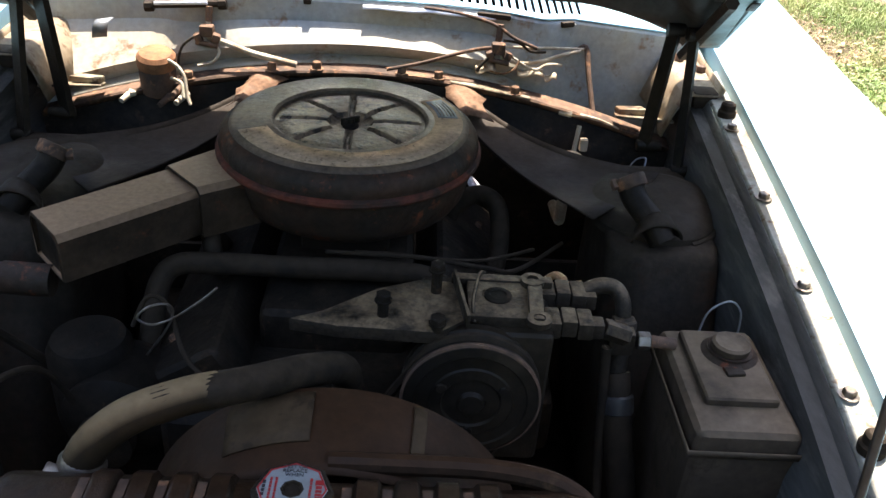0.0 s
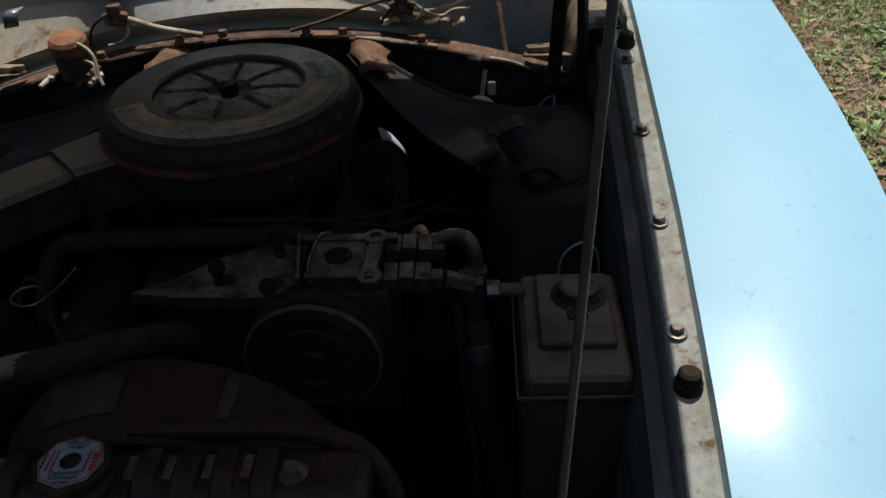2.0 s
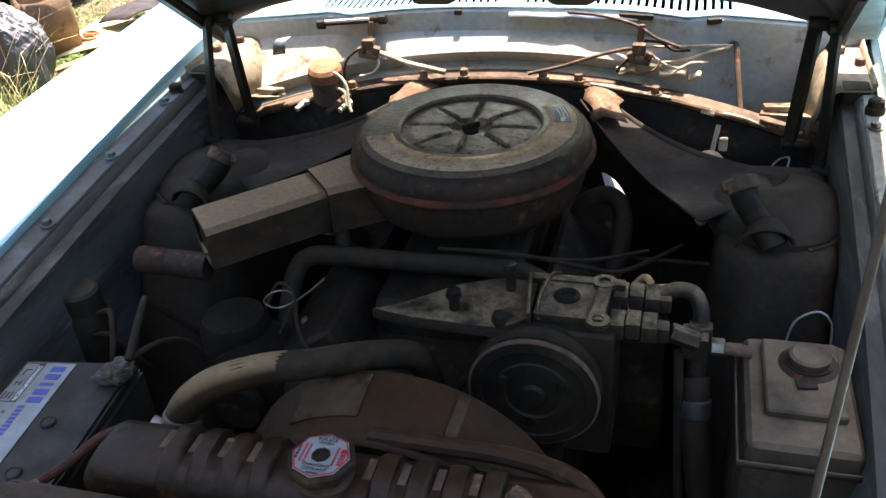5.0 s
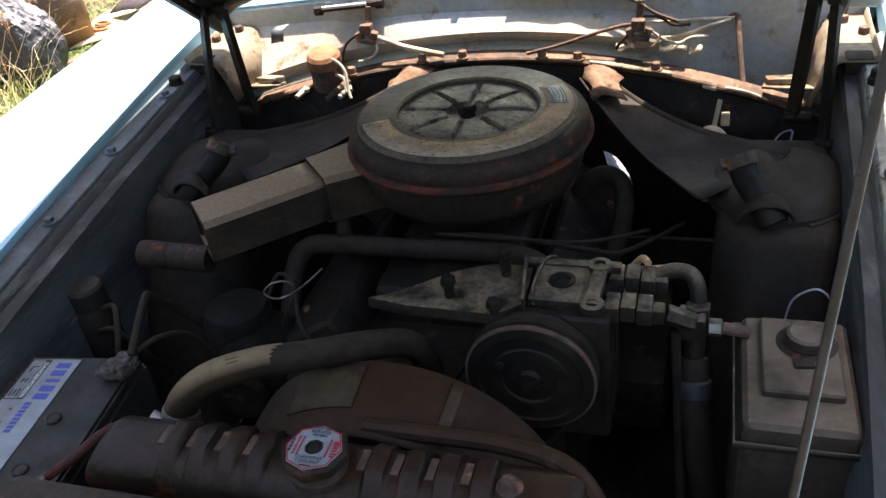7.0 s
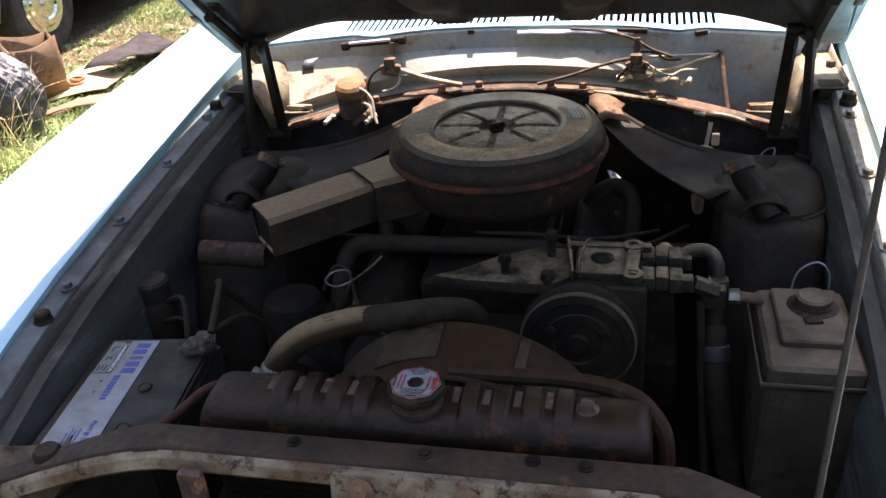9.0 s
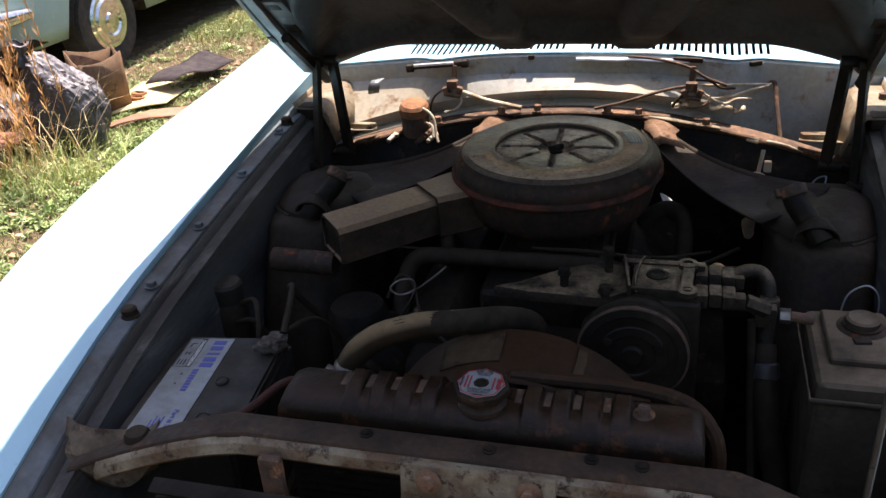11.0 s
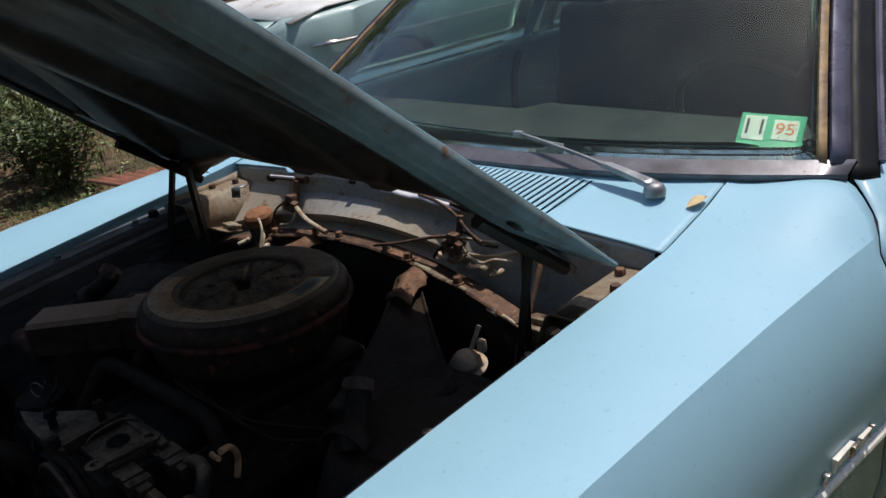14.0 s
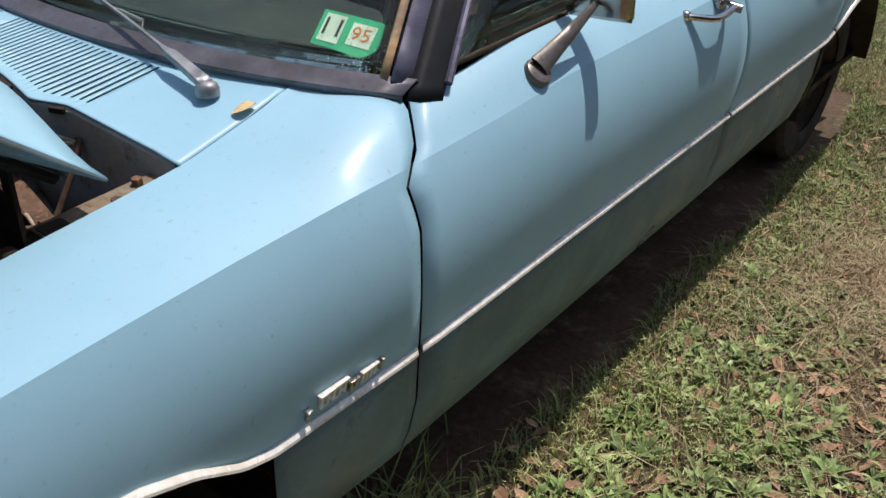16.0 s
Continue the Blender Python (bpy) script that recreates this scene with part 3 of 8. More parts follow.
def fender(s):
    bm = bmesh.new()
    rows = []
    for y in steps(0.46, 2.042, 64):
        xi, zi, xc, zc = inner_edge(s, y), lerp_table(Z_IN, y), lerp_table(X_CR, y), lerp_table(Z_CR, y)
        r = [(xi - 0.002, zi - lip_depth(s, y) - 0.008), (xi, zi - 0.001), (xi, zi), (xi + 0.0045, fender_top(0.0045 / (xc - xi), y))]
        for k in range(1, 12):
            q = k / 12
            r.append((xi + (xc - xi) * q, fender_top(q, y)))
        r.append((xc, zc))
        low = max(lerp_table(Z_ARCH, y), TRIM_Z + 0.003) if y > 1.70 else lerp_table(Z_ARCH, y)
        r += side_points(y, low, 14)[1:]
        if y <= 1.70:
            r.append((r[-1][0] - 0.02, low - 0.002))
        else:
            r.append((r[-1][0] - 0.004, low - 0.001))
        rows.append([sheared(s * x, y, z) for x, z in r])
    loft(bm, rows)
    ob = part("front_fender", bm, BLUE, car, "light blue painted front fender", thick=0.0012)
    keep_crease(ob, len(rows[0]), 15)
    bm = bmesh.new()
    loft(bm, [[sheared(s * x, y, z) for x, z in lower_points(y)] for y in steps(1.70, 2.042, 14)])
    part("lower_fender", bm, BLUE_LOW, ob, "dusty lower fender in a blue darkened for shade", thick=0.0012)
    bm = bmesh.new()
    tr = []
    for y in steps(0.84, 2.040, 80):
        z = lerp_table(Z_ARCH, y) - 0.001
        x = side_points(y, z, 4)[-1][0] + 0.001
        tr.append([sheared(s * (x + a), y, z + b) for a, b in ((-0.002, 0.0085), (0.0035, 0.0080), (0.0092, 0.0030), (0.0102, -0.0015), (0.006, -0.0050), (-0.004, -0.0055))])
    loft(bm, tr)
    part("chrome_trim", bm, TRIM_CHROME, ob, "thin bright trim strip", thick=0.001)
    return ob


def door(s, y0, y1, name):
    """A side door skin with its shoulder below the window."""
    bm = bmesh.new()
    rows = []
    for y in steps(y0, y1, 26):
        xc, zc = lerp_table(X_CR, y), lerp_table(Z_CR, y)
        up = min(1.0, max(0.0, (y - 2.05) / 0.36))
        zb = 0.960 + 0.026 * up * up * (3 - 2 * up)
        r = [(0.772, zb - 0.028), (0.773, zb - 0.004), (0.776, zb)]
        for k in range(1, 6):
            q = k / 6
            r.append((0.780 + (xc - 0.780) * q, zb - 0.001 + (zc - zb + 0.001) * q + 0.005 * math.sin(math.pi * q)))
        r.append((xc, zc))
        low = max(lerp_table(Z_ARCH, y), TRIM_Z + 0.003)
        r += side_points(y, low, 14)[1:]
        r.append((r[-1][0] - 0.004, low - 0.001))
        rows.append([sheared(s * x, y, z) for x, z in r])
    loft(bm, rows)
    ob = part(name, bm, BLUE, car, "light blue painted side door, shut", thick=0.0015, smooth=30)
    keep_crease(ob, len(rows[0]), 8)
    if y0 < 3.9:
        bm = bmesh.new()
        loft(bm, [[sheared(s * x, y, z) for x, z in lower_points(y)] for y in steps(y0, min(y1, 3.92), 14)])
        part("lower_door", bm, BLUE_LOW, ob, "dusty lower door panel in a blue darkened for shade", thick=0.0015)
    bm = bmesh.new()
    tr = []
    for y in steps(y0 + 0.003, y1 - 0.003, 30):
        z = lerp_table(Z_ARCH, y) - 0.001
        x = side_points(y, z, 4)[-1][0] + 0.001
        tr.append([sheared(s * (x + a), y, z + b) for a, b in ((-0.002, 0.0085), (0.0035, 0.0080), (0.0092, 0.0030), (0.0102, -0.0015), (0.006, -0.0050), (-0.004, -0.0055))])
    loft(bm, tr)
    part("chrome_trim", bm, TRIM_CHROME, ob, "thin bright trim strip", thick=0.001)
    return ob


def handle(parent, s, y, z, x):
    """A looped pull handle standing off the door."""
    bm = bmesh.new()
    tube(bm, [(s * x, y, z), (s * (x + 0.012), y + 0.010, z - 0.001), (s * (x + 0.036), y + 0.055, z - 0.010), (s * (x + 0.044), y + 0.09, z - 0.011), (s * (x + 0.044), y + 0.15, z - 0.008),
              (s * (x + 0.038), y + 0.172, z - 0.006), (s * (x + 0.004), y + 0.180, z - 0.002)], 0.0078, 10, 6)
    lathe(bm, (s * (x - 0.004), y, z), (s, 0, 0.2), [(0, 0), (0.013, 0), (0.013, 0.006), (0.009, 0.012), (0, 0.013)], 16)
    ob = part("door_handle", bm, CHROME, parent, "looped chrome pull handle")
    bm = bmesh.new()
    box(bm, (s * (x + 0.006), y + 0.165, z + 0.002), (0.024, 0.06, 0.034), 0.006)
    rod(bm, (s * (x + 0.030), y + 0.160, z - 0.006), (s * (x + 0.058), y + 0.166, z - 0.010), 0.010)
    part("push_button", bm, WORN_CHROME, ob)
    return ob


fenders = {s: fender(s) for s in (1, -1)}
front_doors = {s: door(s, 2.048, 3.1908, "front_door") for s in (1, -1)}
rear_doors = {s: door(s, 3.1912, 3.9865, "rear_door") for s in (1, -1)}
for s in (1, -1):
    quarter = door(s, 3.9895, 4.95, "quarter_panel")
    tagged(quarter, "light blue painted rear quarter panel")
    handle(front_doors[s], s, 2.898, 0.918, 0.862)
    handle(rear_doors[s], s, 3.66, 0.918, 0.862)

# model script on the right fender, as plain raised chrome bars
badge = None
for y, l, strokes, drop in ((1.7535, 0.010, 1, 0.008), (1.8020, 0.058, 5, -0.004), (1.8400, 0.020, 2, 0.006), (1.8720, 0.036, 4, 0.004), (1.8990, 0.006, 1, 0.004)):
    bm = bmesh.new()
    x = side_points(y, 0.64, 8)[-1][0]
    box(bm, (x + 0.005, y, 0.652 - drop), (0.012, l, 0.004), 0.0012)
    for k in range(strokes):
        yy = y + l * ((k + 0.5) / strokes - 0.5)
        box(bm, (x + 0.003, yy, 0.641 - drop * 0.6), (0.007, 0.0045, 0.022), 0.001, (-16, 0, 0))
        if k + 1 < strokes:
            box(bm, (x + 0.002, yy + 0.5 * l / strokes, 0.633 + 0.006 * (k % 2)), (0.005, l / strokes, 0.004), 0.001)
    if badge is None:
        badge = part("model_badge", bm, WORN_CHROME, fenders[1], "small raised chrome bars above the trim")
    else:
        part("badge_bar", bm, WORN_CHROME if strokes < 3 else TRIM_CHROME, badge)

# dark jambs behind the panel gaps, floor pan
for s in (1, -1):
    for y in (2.045, 3.191, 3.988):
        bm = bmesh.new()
        loft(bm, [[sheared(s * (x - 0.007), y + d, z) for x, z in side_points(y, 0.60, 10) + [(x, z) for x, z in lower_points(y)[1:5]]] for d in (-0.02, 0.02)])
        part("door_jamb", bm, BLACK, car, "dark door gap", thick=0.002)
bm = bmesh.new()
box(bm, (0, 3.3, 0.31), (1.62, 3.1, 0.03), 0.004)
box(bm, (0, 1.05, 0.30), (0.9, 1.5, 0.02), 0.004)
part("floor_pan", bm, OILY, car, "dark underbody floor")


# cowl: top panel with louvres, front face
def cowl_z(x, y):
    a = min(1.0, max(0.0, (abs(x) - 0.14) / 0.47))
    a = a * a * (1.9 - 0.9 * a)
    k = min(max((y - cowl_lip_y(x)) / (glass_base_y(x) - cowl_lip_y(x)), 0.0), 1.2)
    return (0.945 + 0.016 * k) * (1 - a) + (lerp_table(Z_IN, y) - 0.0012) * a


def cowl_panel():
    bm = bmesh.new()
    xs = [-0.56, -0.50, -0.45, -0.42]
    slots = set()
    for a, b in ((-0.392, -0.03), (0.018, 0.392)):
        n = 26
        for k in range(n):
            x0 = a + (b - a) * k / n
            xs += [x0, x0 + (b - a) / n * 0.45]
            slots.add(round(x0, 5))
        xs.append(b)
    xs = sorted(set(round(x, 5) for x in xs + [0.0, 0.42, 0.45, 0.50, 0.56]))
    for x0, x1 in zip(xs[:-1], xs[1:]):
        cuts = [0.0, 0.02, 0.12, 0.3, 0.5, 0.7, 0.86, 0.95, 1.0, 1.18]
        for k, (c0, c1) in enumerate(zip(cuts[:-1], cuts[1:])):
            if x0 in slots and 2 <= k <= 5:
                continue
            vs = []
            for x, c in ((x0, c0), (x1, c0), (x1, c1), (x0, c1)):
                y = cowl_lip_y(x) + (glass_base_y(x) - cowl_lip_y(x)) * c
                vs.append(bm.verts.new((x, y, cowl_z(x, y))))
            bm.faces.new(vs)
    # the panel's ends, up to the fenders
    for s in (1, -1):
        rows = []
        for c in (0.0, 0.02, 0.12, 0.3, 0.5, 0.7, 0.86, 0.95, 1.0, 1.18):
            y = cowl_lip_y(0.56) + (glass_base_y(0.56) - cowl_lip_y(0.56)) * c
            ye = y + 0.035 * c
            xe = lerp_table(X_IN, ye) - 0.0040
            rows.append([(s * (0.56 + (xe - 0.56) * q), y + (ye - y) * q, cowl_z(0.56 + (xe - 0.56) * q, ye * q + y * (1 - q))) for q in (0, 0.35, 0.7, 1.0)])
        loft(bm, rows)
    bmesh.ops.remove_doubles(bm, verts=list(bm.verts), dist=1e-5)
    return part("cowl_panel", bm, BLUE, car, "light blue cowl panel with fine air louvres", thick=0.003)


cowl = cowl_panel()
for s in (1, -1):
    bm = bmesh.new()
    loft(bm, [[(s * (lerp_table(X_IN, y) - 0.012), y, lerp_table(Z_IN, y) - 0.009), (s * (lerp_table(X_IN, y) + 0.003), y, lerp_table(Z_IN, y) - 0.007)] for y in steps(1.80, 2.05, 12)])
    part("seam_channel", bm, BLACK, cowl, "dark seam beside the fender", thick=0.002)
bm = bmesh.new()
box(bm, (0, 1.855, 0.88), (0.86, 0.12, 0.004), 0.001)
part("cowl_drain_tray", bm, BLACK, cowl, "dark tray below the louvres")


def flange_y(x):
    return 1.698 - 0.038 * (abs(x) / 0.5) ** 2


def flange_z(x):
    return 0.842 - 0.075 * (abs(x) / 0.5) ** 1.9


bm = bmesh.new()
rows = []
for x in steps(-0.60, 0.60, 48):
    ly, fy, fz = cowl_lip_y(x), flange_y(x), flange_z(x)
    lz = cowl_z(x, ly)
    bulge = 0.012 * math.cos(min(1, abs(x) / 0.35) * math.pi / 2)
    a = min(1.0, max(0.0, (x - 0.27) / 0.09))
    near = [(ly + 0.004, lz - 0.004), (ly - 0.001, lz - 0.010), (ly - 0.002, lz - 0.045), (ly - 0.012 - bulge, lz - 0.056),
            (fy + 0.040 - bulge, fz + 0.036), (fy + 0.044 - bulge, fz + 0.030), (fy + 0.052, fz + 0.010), (fy + 0.022, fz + 0.003)]
    deep = [(ly + 0.004, lz - 0.004), (ly - 0.001, lz - 0.010), (ly - 0.002, lz - 0.035), (ly - 0.004, lz - 0.065),
            (ly - 0.008, fz + 0.024), (ly - 0.011, fz - 0.02), (ly - 0.016, fz - 0.10), (fy + 0.022, fz - 0.11)]
    rows.append([(x, p[0] * (1 - a) + q[0] * a, p[1] * (1 - a) + q[1] * a) for p, q in zip(near, deep)])
loft(bm, rows)
cowl_face = part("cowl_front", bm, COWL_FACE, car, "dusty pale cowl front sheet streaked with rust", thick=0.002)
bm = bmesh.new()
rows = []
for x in steps(-0.56, 0.56, 48):
    fy, fz = flange_y(x), flange_z(x)
    rows.append([(x, fy + 0.024, fz + 0.004), (x, fy + 0.012, fz + 0.001), (x, fy - 0.006, fz + 0.0008 * math.sin(90 * x)), (x, fy - 0.009, fz - 0.003), (x, fy - 0.004, fz - 0.014)])
loft(bm, rows)
flange = part("firewall_flange", bm, BROWN_IRON, car, "rusty bolted firewall flange", thick=0.002)
for k, x in enumerate((-0.30, -0.158, -0.081, 0.066, 0.130, 0.265)):
    bm = bmesh.new()
    hexbolt(bm, (x, flange_y(x) - 0.001, flange_z(x) + 0.001), r=0.0085, h=0.011, washer=0.012)
    part("bolt", bm, BRACE_TAN, flange)
bm = bmesh.new()
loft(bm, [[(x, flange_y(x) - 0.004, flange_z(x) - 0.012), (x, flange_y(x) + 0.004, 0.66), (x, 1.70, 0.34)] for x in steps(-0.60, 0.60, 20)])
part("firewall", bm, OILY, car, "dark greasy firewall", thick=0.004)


# engine bay sides: drip strip, apron, shock tower
def strip_z(y, s=1):
    return lerp_table(Z_IN, y) - lip_depth(s, y)


def apron(s):
    bm = bmesh.new()
    rows = []
    for y in steps(0.50, 1.70, 40):
        xi, z = inner_edge(s, y), strip_z(y, s)
        rows.append([(s * (xi - 0.001), y, z + 0.004), (s * (xi - 0.007), y, z), (s * (xi - 0.030), y, z - 0.002), (s * (xi - 0.034), y, z - 0.006)])
    loft(bm, rows)
    # right strip rust-stained cream, left strip and its bolts blue-gray
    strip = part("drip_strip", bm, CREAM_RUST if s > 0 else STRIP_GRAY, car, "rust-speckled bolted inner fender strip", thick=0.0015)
    for y in (0.948, 1.123, 1.31, 1.50):
        bm = bmesh.new()
        hexbolt(bm, (s * (inner_edge(s, y) - 0.021), y, strip_z(y, s)), r=0.0075, h=0.007, washer=0.0115)
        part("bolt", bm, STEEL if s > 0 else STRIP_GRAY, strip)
    for y in (0.882, 1.548):
        bm = bmesh.new()
        p = (s * (inner_edge(s, y) - 0.018), y, strip_z(y, s) - (0.004 if s > 0 else 0.012))
        lathe(bm, p, (0, 0, 1), [(0, 0), (0.014, 0), (0.0145, 0.01), (0.012, 0.013), (0.0115, 0.022), (0.008, 0.025), (0, 0.025)], 20)
        part("rubber_bumper", bm, RUBBER, strip, "black rubber hood bumper")
    bm = bmesh.new()
    rows = []
    for y in steps(0.50, 1.70, 44):
        xi, z = inner_edge(s, y) - 0.034, strip_z(y, s) - 0.006
        rows.append([(s * xi, y, z), (s * (xi - 0.006), y, z - 0.016), (s * (xi - 0.022), y, z - 0.022), (s * (xi - 0.026), y, z - 0.05), (s * (xi - 0.034), y, z - 0.09),
                     (s * (xi - 0.036), y, z - 0.20), (s * (xi - 0.06), y, 0.42)])
    loft(bm, rows)
    ap = part("inner_fender", bm, APRON_STREAKED, car, "streaked dusty gray inner fender panel", thick=0.002)
    bm = bmesh.new()
    outline = [(0.36, 1.16), (0.40, 1.10), (0.53, 1.10), (0.545, 1.16), (0.55, 1.48), (0.53, 1.53), (0.42, 1.53), (0.37, 1.47)]
    b = bmesh.new()
    lo = [b.verts.new((s * x, y, 0.42)) for x, y in outline]
    hi = [b.verts.new((s * (0.462 + (x - 0.462) * 0.86), 1.40 + (y - 1.31) * 0.66, 0.766 - 0.04 * max(0, (1.31 - y)))) for x, y in outline]
    b.faces.new(hi)
    for k in range(8):
        n = (k + 1) % 8
        b.faces.new([lo[k], lo[n], hi[n], hi[k]])
    bmesh.ops.recalc_face_normals(b, faces=list(b.faces))
    bmesh.ops.bevel(b, geom=list(b.edges), offset=0.016, segments=3, affect="EDGES", profile=0.6)
    add_to(bm, b)
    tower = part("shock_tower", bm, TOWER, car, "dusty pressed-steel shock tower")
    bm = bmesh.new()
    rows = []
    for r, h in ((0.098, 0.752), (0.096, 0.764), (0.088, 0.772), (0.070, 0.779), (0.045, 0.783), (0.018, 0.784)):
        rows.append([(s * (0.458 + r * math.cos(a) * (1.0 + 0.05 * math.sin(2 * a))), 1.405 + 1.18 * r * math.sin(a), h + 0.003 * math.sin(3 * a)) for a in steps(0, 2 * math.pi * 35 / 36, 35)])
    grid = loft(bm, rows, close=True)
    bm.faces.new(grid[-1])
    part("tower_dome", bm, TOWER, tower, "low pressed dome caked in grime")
    bm = bmesh.new()
    tube(bm, [(s * (0.458 + 0.097 * math.cos(a)), 1.405 + 0.115 * math.sin(a), 0.757) for a in steps(-1.2, 1.9, 16)], 0.005, 8, 2)
    part("rolled_edge", bm, TOWER, tower)
    # hinge mounting bracket behind the bay, standing in the sun
    bm = bmesh.new()
    rows = []
    for y in steps(1.60, 1.80, 8):
        z = 0.866 + 0.04 * (y - 1.6) if y < 1.76 else 0.8724
        w = 0.010 + 0.010 * min(1.0, max(0.0, (y - 1.66) / 0.03)) if s < 0 else 0.004 + 0.008 * math.sin(40 * y) ** 2
        rows.append([(s * 0.602, y, z + 0.014), (s * 0.598, y, z + 0.001), (s * 0.548, y, z), (s * (0.540 - w * 0.2), y, z - 0.006), (s * (0.533 - w * 0.6), y, z - 0.03), (s * (0.522 - w), y, z - 0.075)])
    loft(bm, rows)
    br = part("hinge_bracket", bm, BRACKET_TAN, car, "rust-washed tan hinge bracket", thick=0.003)
    for x, y, z in ((0.562, 1.757, 0.872), (0.588, 1.707, 0.870)):
        bm = bmesh.new()
        hexbolt(bm, (s * x, y, z), r=0.009, h=0.012, washer=0.014)
        part("bolt", bm, BROWN_IRON, br)
    bm = bmesh.new()
    box(bm, (s * 0.574, 1.622, 0.858), (0.042, 0.040, 0.028), 0.006)
    part("stop_block", bm, RUBBER, br, "black rubber stop block")
    # end wall of the bay behind the bracket
    bm = bmesh.new()
    loft(bm, [[(s * 0.602, y, strip_z(min(y, 1.9)) + 0.006), (s * 0.606, y, 0.80), (s * 0.606, y, 0.60)] for y in steps(1.58, 1.82, 6)])
    part("bay_end_panel", bm, COWL_FACE, ap, "pale dusty sheet panel", thick=0.002)
    # rusty ledge beside the firewall
    bm = bmesh.new()
    box(bm, (s * 0.49, 1.655, 0.802), (0.10, 0.045, 0.004), 0.001, (-14, 0, s * -8))
    box(bm, (s * 0.47, 1.672, 0.808), (0.05, 0.03, 0.010), 0.003, (-10, 0, s * 6))
    part("corner_ledge", bm, LIP_RUST, ap, "rusty corner ledge")
    return ap


for s in (1, -1):
    apron(s)

# braces from firewall to shock towers
for s in (1, -1):
    bm = bmesh.new()
    top = [Vector((s * 0.140, 1.655, 0.812)), Vector((s * 0.205, 1.650, 0.802))]
    low = [Vector((s * 0.348, 1.318, 0.778)), Vector((s * 0.476, 1.462, 0.784))]
    rows = []
    for k in range(13):
        q = k / 12
        a, b = top[0].lerp(low[0], q), top[1].lerp(low[1], q ** 1.15)
        sag = Vector((0, 0, -0.022 * math.sin(math.pi * q)))
        mid = a.lerp(b, 0.5)
        rows.append([a + sag + Vector((0, 0, 0.007)), a.lerp(b, 0.06) + sag, mid + sag - Vector((0, 0, 0.006)), a.lerp(b, 0.94) + sag, b + sag + Vector((0, 0, 0.007))])
    loft(bm, rows)
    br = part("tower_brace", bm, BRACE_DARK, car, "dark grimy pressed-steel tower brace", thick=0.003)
    # ragged tan end on the darker brace
    bm = bmesh.new()
    rows = []
    for k in range(7):
        q = k / 6
        w = 0.029 - 0.005 * math.sin(q * 11 + s) - 0.006 * q
        y, z = 1.688 - 0.080 * q, 0.832 - 0.012 * q - 0.012 * q * q
        x = s * (0.166 + 0.028 * q)
        rows.append([(x - w, y - 0.014 * q + 0.006 * math.sin(13 * q), z - 0.006), (x - w * 0.4, y, z + 0.001), (x + w * 0.3, y + 0.004 * math.sin(9 * q), z - 0.003 * q), (x + w * (1.15 - 0.10 * math.sin(17 * q)), y - 0.004, z - 0.008)])
    loft(bm, rows)
    part("brace_end", bm, BRACE_TAN, br, "ragged rust-tan brace end", thick=0.002, smooth=18)


# radiator support
bm = bmesh.new()
rows = []
for x in steps(-0.50, 0.50, 30):
    drop = 0.05 * max(0, (abs(x) - 0.30) / 0.2) ** 1.5
    back = 0.704 - 0.30 * max(0, abs(x) - 0.30)
    frnt = 0.664 - 0.22 * max(0, abs(x) - 0.27)
    rows.append([(x, back + 0.003, 0.765 - drop), (x, back, 0.778 - drop), (x, back - 0.006, 0.781 - drop), (x, frnt + 0.004, 0.779 - drop), (x, frnt, 0.775 - drop)])
loft(bm, rows)
support = part("radiator_support", bm, SUPPORT_TOP, car, "brown grimy radiator support crossmember", thick=0.002)
bm = bmesh.new()
rows = []
for x in steps(-0.46, 0.46, 30):
    drop = 0.05 * max(0, (abs(x) - 0.30) / 0.2) ** 1.5
    frnt = 0.664 - 0.22 * max(0, abs(x) - 0.27)
    rows.append([(x, frnt + 0.001, 0.776 - drop), (x, frnt - 0.006, 0.770 - drop), (x, frnt - 0.009, 0.757 - drop), (x, frnt - 0.006, 0.752 - drop)])
loft(bm, rows)
part("support_lip", bm, LIP_RUST, support, "rust-flaked cream front lip", thick=0.002)
bm = bmesh.new()
box(bm, (0.022, 0.648, 0.736), (0.178, 0.012, 0.085), 0.004, (-12, 0, 0))
latch = part("hood_latch_plate", bm, LIP_RUST, support, "rust-stained hood latch plate")
for x in (-0.032, 0.083):
    bm = bmesh.new()
    hexbolt(bm, (x, 0.644, 0.762), (0, -1, 0.25), r=0.009, h=0.009, washer=0.015)
    part("bolt", bm, BRACE_TAN, latch)
for x in (-0.225, 0.235):
    bm = bmesh.new()
    box(bm, (x, 0.640, 0.69), (0.028, 0.012, 0.16), 0.003)
    part("support_upright", bm, BROWN_IRON, support)
for x, y in ((0.03, 0.688), (0.145, 0.692), (0.20, 0.690), (-0.12, 0.69)):
    bm = bmesh.new()
    hexbolt(bm, (x, y, 0.7800), r=0.006, h=0.002, washer=0.0085)
    part("bolt", bm, OILY, support)
for k in range(9):
    bm = bmesh.new()
    box(bm, (0, 0.605, 0.735 - k * 0.022), (0.74, 0.02, 0.005), 0.001, (20, 0, 0))
    part("condenser_fin", bm, OILY, support)
bm = bmesh.new()
rows = []
for x in steps(-0.76, 0.76, 40):
    rows.append([(x, 0.60, 0.40), (x, 0.47, 0.42), (x, 0.45, 0.50), (x, 0.455, 0.62), (x, 0.47, 0.64)])
loft(bm, rows)
part("front_valance", bm, BLUE_DULL, car, "faded blue front valance", thick=0.003)
